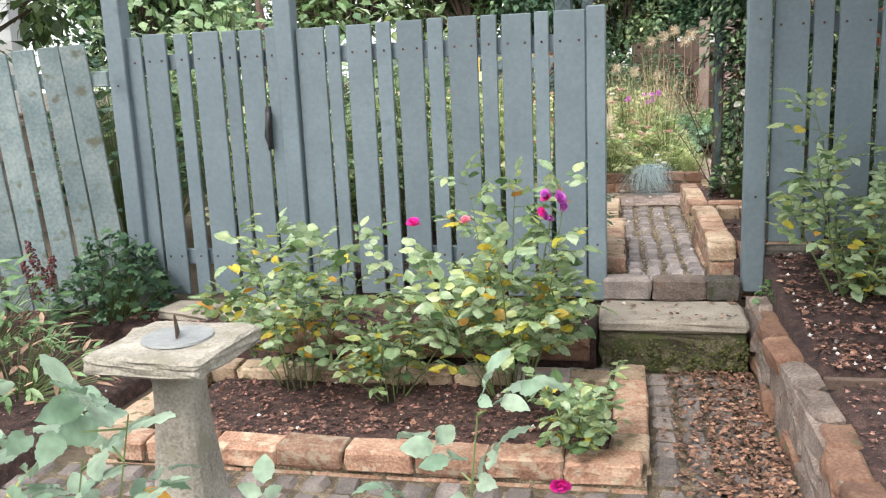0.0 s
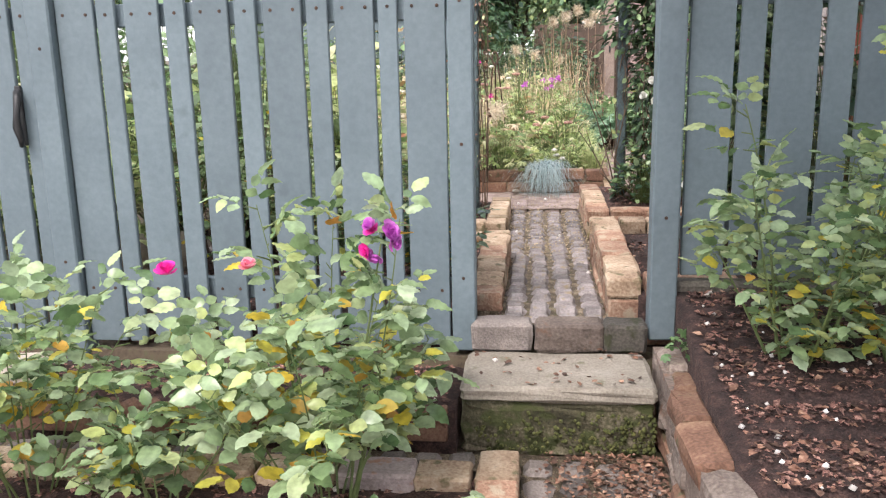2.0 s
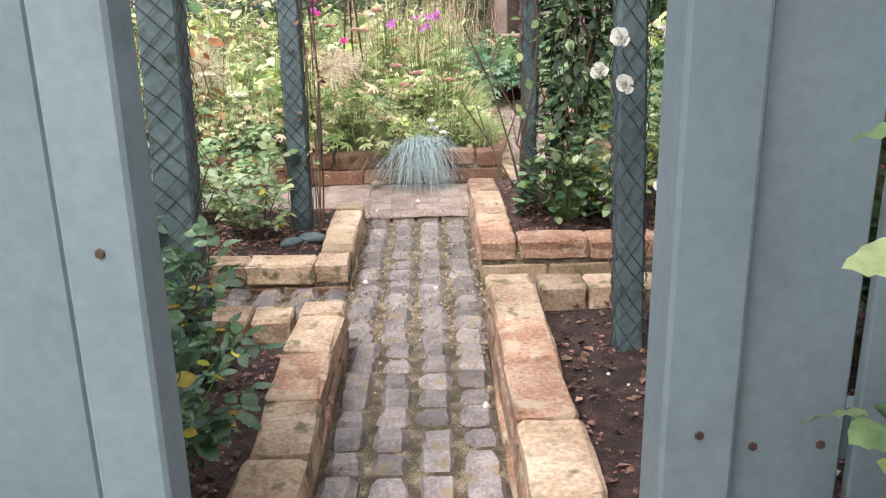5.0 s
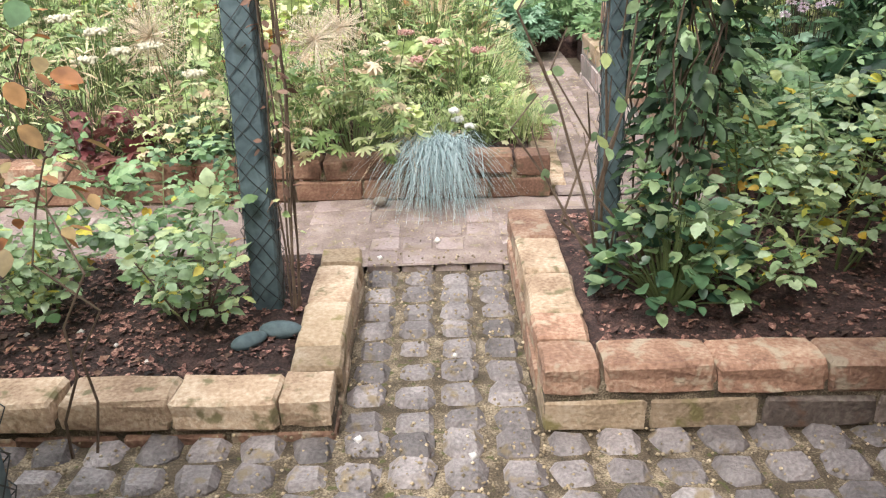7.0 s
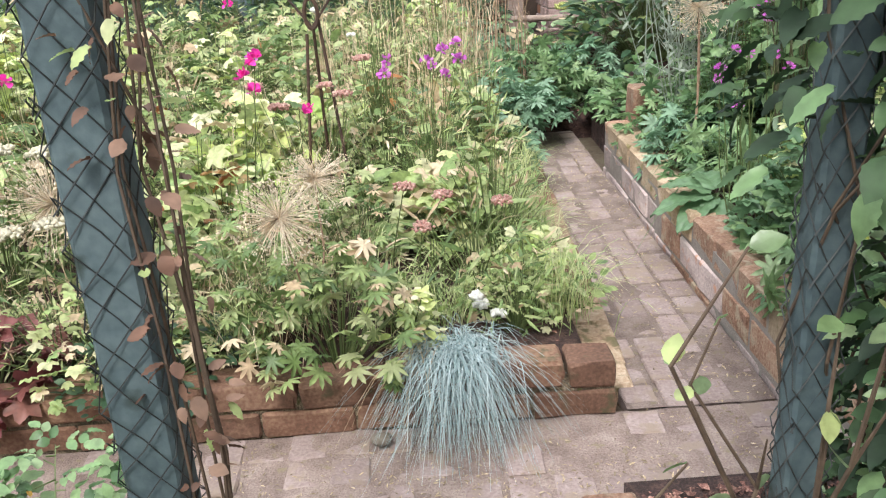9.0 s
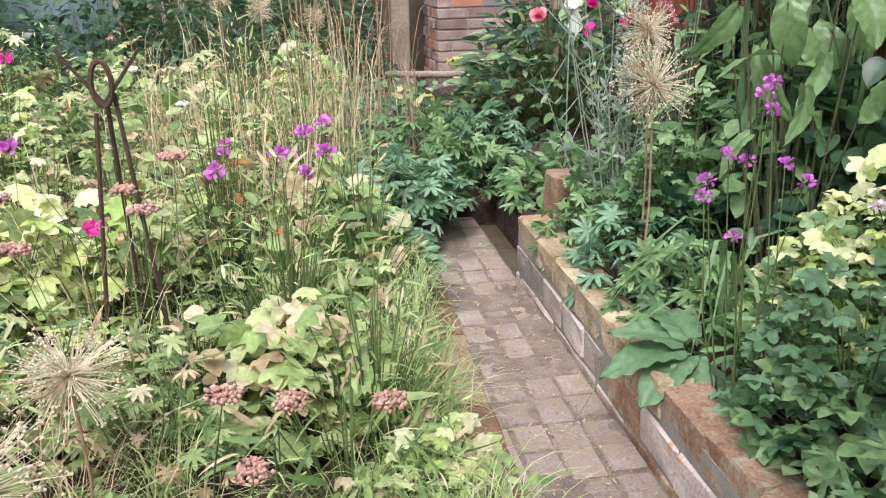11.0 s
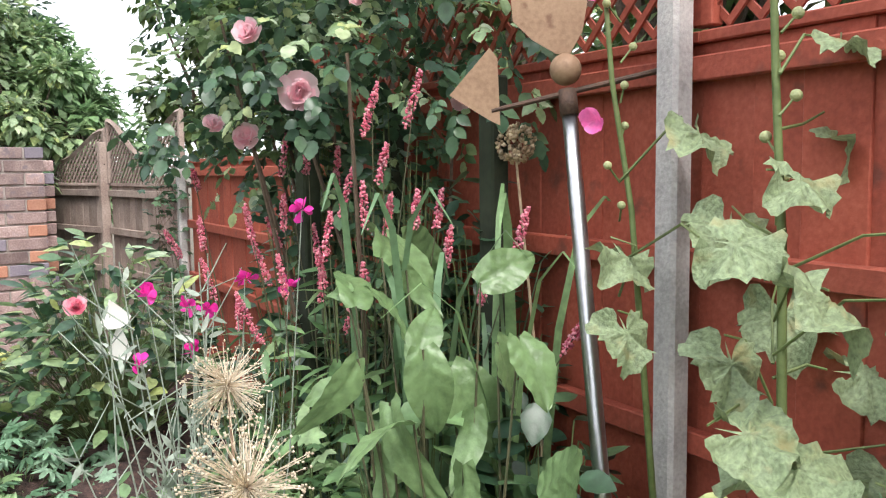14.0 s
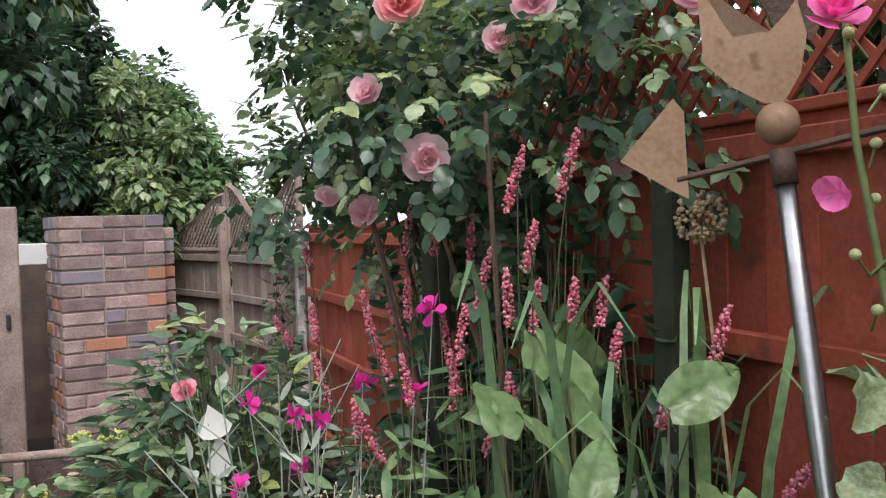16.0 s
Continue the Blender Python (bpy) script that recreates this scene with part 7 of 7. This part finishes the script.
for k, (x, y, z, s, mt) in enumerate([(1.38, 4.82, 1.41, 0.1, M_PINK), (1.3, 4.75, 1.69, 0.1, M_CORAL), (1.5, 4.6, 1.68, 0.1, M_PINK), (1.58, 4.3, 1.64, 0.09, M_PINK), (1.76, 4.58, 1.41, 0.06, M_PINK), (1.71, 4.62, 1.4, 0.07, M_PINK), (1.38, 5.1, 1.3, 0.08, M_PINK), (1.28, 5.1, 1.33, 0.06, M_PINK), (1.3, 4.9, 1.54, 0.08, M_PINK), (1.05, 4.95, 1.78, 0.07, M_PINK), (1.62, 4.25, 1.68, 0.05, M_CORAL), (1.45, 4.65, 1.62, 0.06, M_PINK)]):
    flower(ob, (x - 1.6, y - 4.9, z - 0.05), s, mt, 280 + k, rings=5, up=(-0.5 + rng.uniform(-0.5, 0.5), -0.8, rng.uniform(-0.4, 0.6)), label=("pale pink double rose", "coral-pink double rose")[mt == M_CORAL])
climber("ivy", "dark ivy growing over the fence end", (2.15, 7.8, 0.0), 295, 0.14, 1.4, 0.1, 220, 0.05, M_DARKLEAF, LOBED)
climber("ivy", "dark shadowed shrub behind the pier", (1.68, 9.35, 0.0), 296, 0.22, 1.25, 0.1, 700, 0.07, M_DARKLEAF, OVAL)

# ---- trees and hedge beyond the fences ----
TR = "trees beyond the garden"
tree("tree", "dark broadleaf tree behind the back fence", (0.2, 10.6, MID), 306, 4.4, 1.3, 46, M_DARKLEAF, 0.11, 240, 0.12, group=TR)
tree("tree", "dark broadleaf tree behind the back fence", (-2.6, 10.2, MID), 307, 4.2, 1.4, 46, M_TREELEAF, 0.11, 240, 0.12, group=TR)
tree("tree", "tall dark broadleaf tree beyond the pier", (1.2, 12.4, MID), 301, 7.4, 1.05, 120, M_TREELEAF, 0.11, 240, 0.16, group=TR)
tree("tree", "rounded dark green tree beyond the pier", (1.75, 11.4, MID), 298, 3.3, 0.75, 60, M_DARKLEAF, 0.09, 260, 0.1, group=TR)
for k, (x, y, h, r) in enumerate(((1.15, 10.3, 2.5, 0.6), (1.75, 10.1, 2.7, 0.55), (2.35, 10.3, 2.45, 0.55), (0.55, 10.5, 2.7, 0.7), (-0.15, 10.2, 2.9, 0.7), (-0.9, 10.4, 2.7, 0.7))):
    tree("ivy_thicket", "ivy-covered thicket filling the gap behind the pier", (x, y, MID), 350 + k, h, r, 44, (M_ROSELEAF, M_MIDLEAF, M_DARKLEAF)[k % 3 - 1], 0.075, 260, 0.05, group="ivy thicket")
tree("tree", "leafy tree behind the old fence", (-4.4, 4.0, MID), 297, 2.6, 0.9, 46, M_MIDLEAF, 0.09, 200, 0.08, group=TR)
tree("tree", "bushy tree behind the back fence", (-1.2, 9.7, MID), 299, 2.6, 0.9, 50, M_DARKLEAF, 0.09, 220, 0.08, group=TR)
tree("tree", "tall dark broadleaf tree beyond the pier", (-1.6, 12.0, MID), 302, 5.6, 2.0, 50, M_TREELEAF, 0.13, 240, 0.16, group=TR)
tree("tree", "small bushy tree above the far fence", (4.4, 11.6, MID), 303, 3.9, 1.0, 70, M_TREELEAF, 0.1, 200, 0.09, group=TR)
tree("tree", "small bushy tree above the far fence", (1.8, 11.0, MID), 304, 2.2, 0.9, 36, M_DARKLEAF, 0.1, 220, 0.08, group=TR)
tree("tree", "dark tree crowding the trellis", (2.9, 4.6, MID), 308, 3.0, 0.75, 40, M_TREELEAF, 0.08, 220, 0.08, group=TR)
tree("tree", "dark tree crowding the trellis", (2.75, 3.0, MID), 309, 3.0, 0.8, 40, M_DARKLEAF, 0.08, 220, 0.08, group=TR)
# never in view; added so its crown darkens the right fence and bed
tree("tree", "unseen tall tree added to shade the raised bed", (1.25, -1.6, LOW), 300, 4.9, 1.4, 130, M_TREELEAF, 0.14, 280, 0.1, 0.55, group=TR)
tree("tree", "broad tree over the red fence", (3.4, 6.6, MID), 305, 3.4, 1.0, 34, M_TREELEAF, 0.09, 200, 0.1, group=TR)
for k, (x, y, h, r) in enumerate(((-4.5, 10.5, 4.6, 1.9), (-7.2, 9.0, 4.2, 1.8), (-9.5, 7.5, 4.4, 2.0), (-3.0, 13.5, 5.4, 2.0), (-6.0, 13.0, 5.6, 2.2), (5.5, 9.0, 4.2, 1.7), (-6.5, 3.5, 2.8, 1.2), (-5.3, 5.8, 2.6, 1.1), (6.5, 13.0, 5.0, 2.2))):
    tree("tree", "leafy garden tree behind the fences", (x, y, MID), 310 + k, h, r, 42, (M_TREELEAF, M_DARKLEAF, M_MIDLEAF)[k % 3], 0.13, 200, 0.12, group=TR)
for k, (x, y, h, r, mt) in enumerate(((-2.7, 7.6, 1.3, 0.5, M_MIDLEAF), (-1.9, 7.9, 1.2, 0.5, M_DARKLEAF), (-1.1, 7.8, 1.1, 0.45, M_DARKLEAF), (-0.4, 8.0, 1.1, 0.5, M_DARKLEAF), (0.25, 7.9, 1.1, 0.45, M_DARKLEAF), (0.0, 8.6, 1.6, 0.6, M_DARKLEAF), (0.5, 9.7, 1.9, 0.6, M_DARKLEAF), (-2.2, 9.2, 1.9, 0.7, M_MIDLEAF), (-0.8, 8.8, 1.7, 0.6, M_DARKLEAF), (-3.3, 5.5, 1.2, 0.55, M_MIDLEAF), (-3.3, 3.5, 1.3, 0.6, M_ROSELEAF), (-3.2, 1.6, 1.5, 0.6, M_ROSELEAF), (-2.4, 1.1, 1.5, 0.45, M_MIDLEAF), (-1.9, 0.6, 0.9, 0.35, M_LIMELEAF), (2.1, 1.3, 1.3, 0.5, M_DARKLEAF), (1.75, 0.7, 1.0, 0.35, M_MIDLEAF), (-2.9, 0.7, 1.3, 0.4, M_DARKLEAF), (-1.3, 1.0, 1.5, 0.4, M_ROSELEAF), (-1.9, 1.5, 1.7, 0.5, M_MIDLEAF), (-2.7, 1.7, 1.8, 0.5, M_ROSELEAF), (-0.85, 1.0, 1.0, 0.25, M_LIMELEAF), (1.0, 0.42, 1.4, 0.26, M_DARKLEAF), (1.5, 0.45, 1.5, 0.3, M_MIDLEAF))):
    clump("garden_shrub", ("leafy green shrub in front of the back fence", "leafy shrub behind the painted fence")[y < 4], "bush", (x, y, -0.02), 330 + k, r, h, 620, 0.08, COARSE, mt, "background shrubs", flat=0.2)
for x in (-3.1, -2.85):
    tk = thing("slim_tree", "slender red-brown bare trunk", "tree", (x, 3.2, MID), group="bare trunks")
    part("trunk", mesh_of("trunk", *tubes([[(Vector((0, 0, 0)), 0.04), (Vector((0.03, 0, 1.2)), 0.033), (Vector((-0.02, 0.02, 2.6)), 0.025)]], 8), True), M_TIMBER, tk)
hs = thing("white_house", "white weatherboarded neighbouring building", "house", (-9.2, 5.6, MID), 35)
for k in range(22):
    bm = block(3.2, 0.03, 0.135, 0.004)
    bm.transform(Matrix.Translation((0, -1.5 + 0.004 * (k % 2), 0.14 * k)))
    part("weatherboard", bm, M_WHITE, hs)
bm = block(3.2, 2.9, 3.08, 0)
part("wall", bm, M_WHITE, hs)
bm = bmesh.new()
rv = [bm.verts.new(p) for p in ((-1.75, -1.8, 3.05), (1.75, -1.8, 3.05), (1.75, 1.8, 3.05), (-1.75, 1.8, 3.05), (-1.75, 0, 4.2), (1.75, 0, 4.2))]
for f in ((0, 1, 5, 4), (2, 3, 4, 5), (3, 0, 4), (1, 2, 5), (0, 3, 2, 1)):
    bm.faces.new([rv[i] for i in f])
part("roof", bm, M_BRICKRED, hs)

# ---- path surfaces, piece by piece ----
sett_field("lower_path", "worn grey setts strewn with leaves", -0.09, 0.3, -4.2, -0.36, lambda y: LOW + 0.02, 0.098, 0.1, 201, [M_LOWSETT])
sett_field("side_path", "worn grey setts round the rose bed", -2.0, -0.095, -2.25, -1.34, lambda y: LOW + 0.02, 0.1, 0.1, 202, [M_LOWSETT])
sett_field("back_path", "worn grey setts behind the rose bed", -1.9, -0.1, -0.52, -0.42, lambda y: LOW + 0.05, 0.1, 0.1, 203, [M_LOWSETT])
sett_field("gate_path", "weathered granite setts leading from the gate", -0.17, 0.185, 0.05, 1.2, zpath, 0.1, 0.096, 204, [M_SETT])
sett_field("cross_path", "weathered granite setts of the cross path", -1.7, 1.7, 1.2, 1.68, zpath, 0.1, 0.098, 205, [M_SETT], drift=0.5)
sett_field("arch_path", "weathered granite setts under the arch", -0.205, 0.2, 1.68, 2.475, zpath, 0.1, 0.098, 206, [M_SETT])
sett_field("paved_path", "pinkish brick pavers swept with grit", -1.7, 0.78, 2.48, 3.0, lambda y: -0.095 + 0.03 * (y - 2.57), 0.1, 0.105, 207, [M_PAVER], "paver", 0.005, 0.15, 0.005, 0.05, 0.001, joint=M_SAND, sunk=0.0005, film=0.007)
sett_field("side_paved_path", "pinkish brick pavers along the border wall", 0.41, 0.78, 3.005, 5.72, lambda y: -0.08, 0.1, 0.12, 208, [M_PAVER], "paver", 0.005, 0.15, 0.005, 0.05, 0.001, joint=M_SAND, sunk=0.0005, film=0.007)
litter("leaf_litter", "brown fallen leaves on the lower path", -0.06, 0.29, -3.0, -0.38, LOW + 0.02, 5200, 211, M_DRYLEAF, (0.008, 0.028), COARSE, bias=0.8)
litter("stone_chips", "pale chips scattered on the setts", -0.2, 0.3, -0.35, 2.6, -0.06, 10, 212, M_PALE, (0.01, 0.02), FLORET)
litter("grit", "fine gravel and seed husks on the setts", -0.2, 0.2, 0.06, 2.55, -0.088, 1300, 213, M_GRIT, (0.003, 0.008), FLORET)
litter("grit", "fine gravel and seed husks on the cross path", -1.4, 1.4, 1.2, 1.68, -0.104, 1700, 214, M_GRIT, (0.003, 0.008), FLORET)
litter("grit", "dry debris scattered on the pavers", -0.6, 0.75, 2.6, 2.98, -0.093, 1800, 215, M_GRIT, (0.004, 0.016), NARROW)
litter("grit", "dry debris along the border wall", 0.45, 0.77, 3.0, 5.6, -0.085, 2600, 216, M_GRIT, (0.004, 0.018), NARROW, bias=0.5)
litter("leaf_litter", "fallen leaves on the raised bed", 0.42, 1.5, -1.0, -0.65, -0.04, 300, 217, M_DRYLEAF, (0.01, 0.03))
litter("leaf_litter", "fallen leaves gathered on the step", -0.25, 0.28, -0.35, -0.06, -0.088, 60, 218, M_DRYLEAF, (0.01, 0.025))
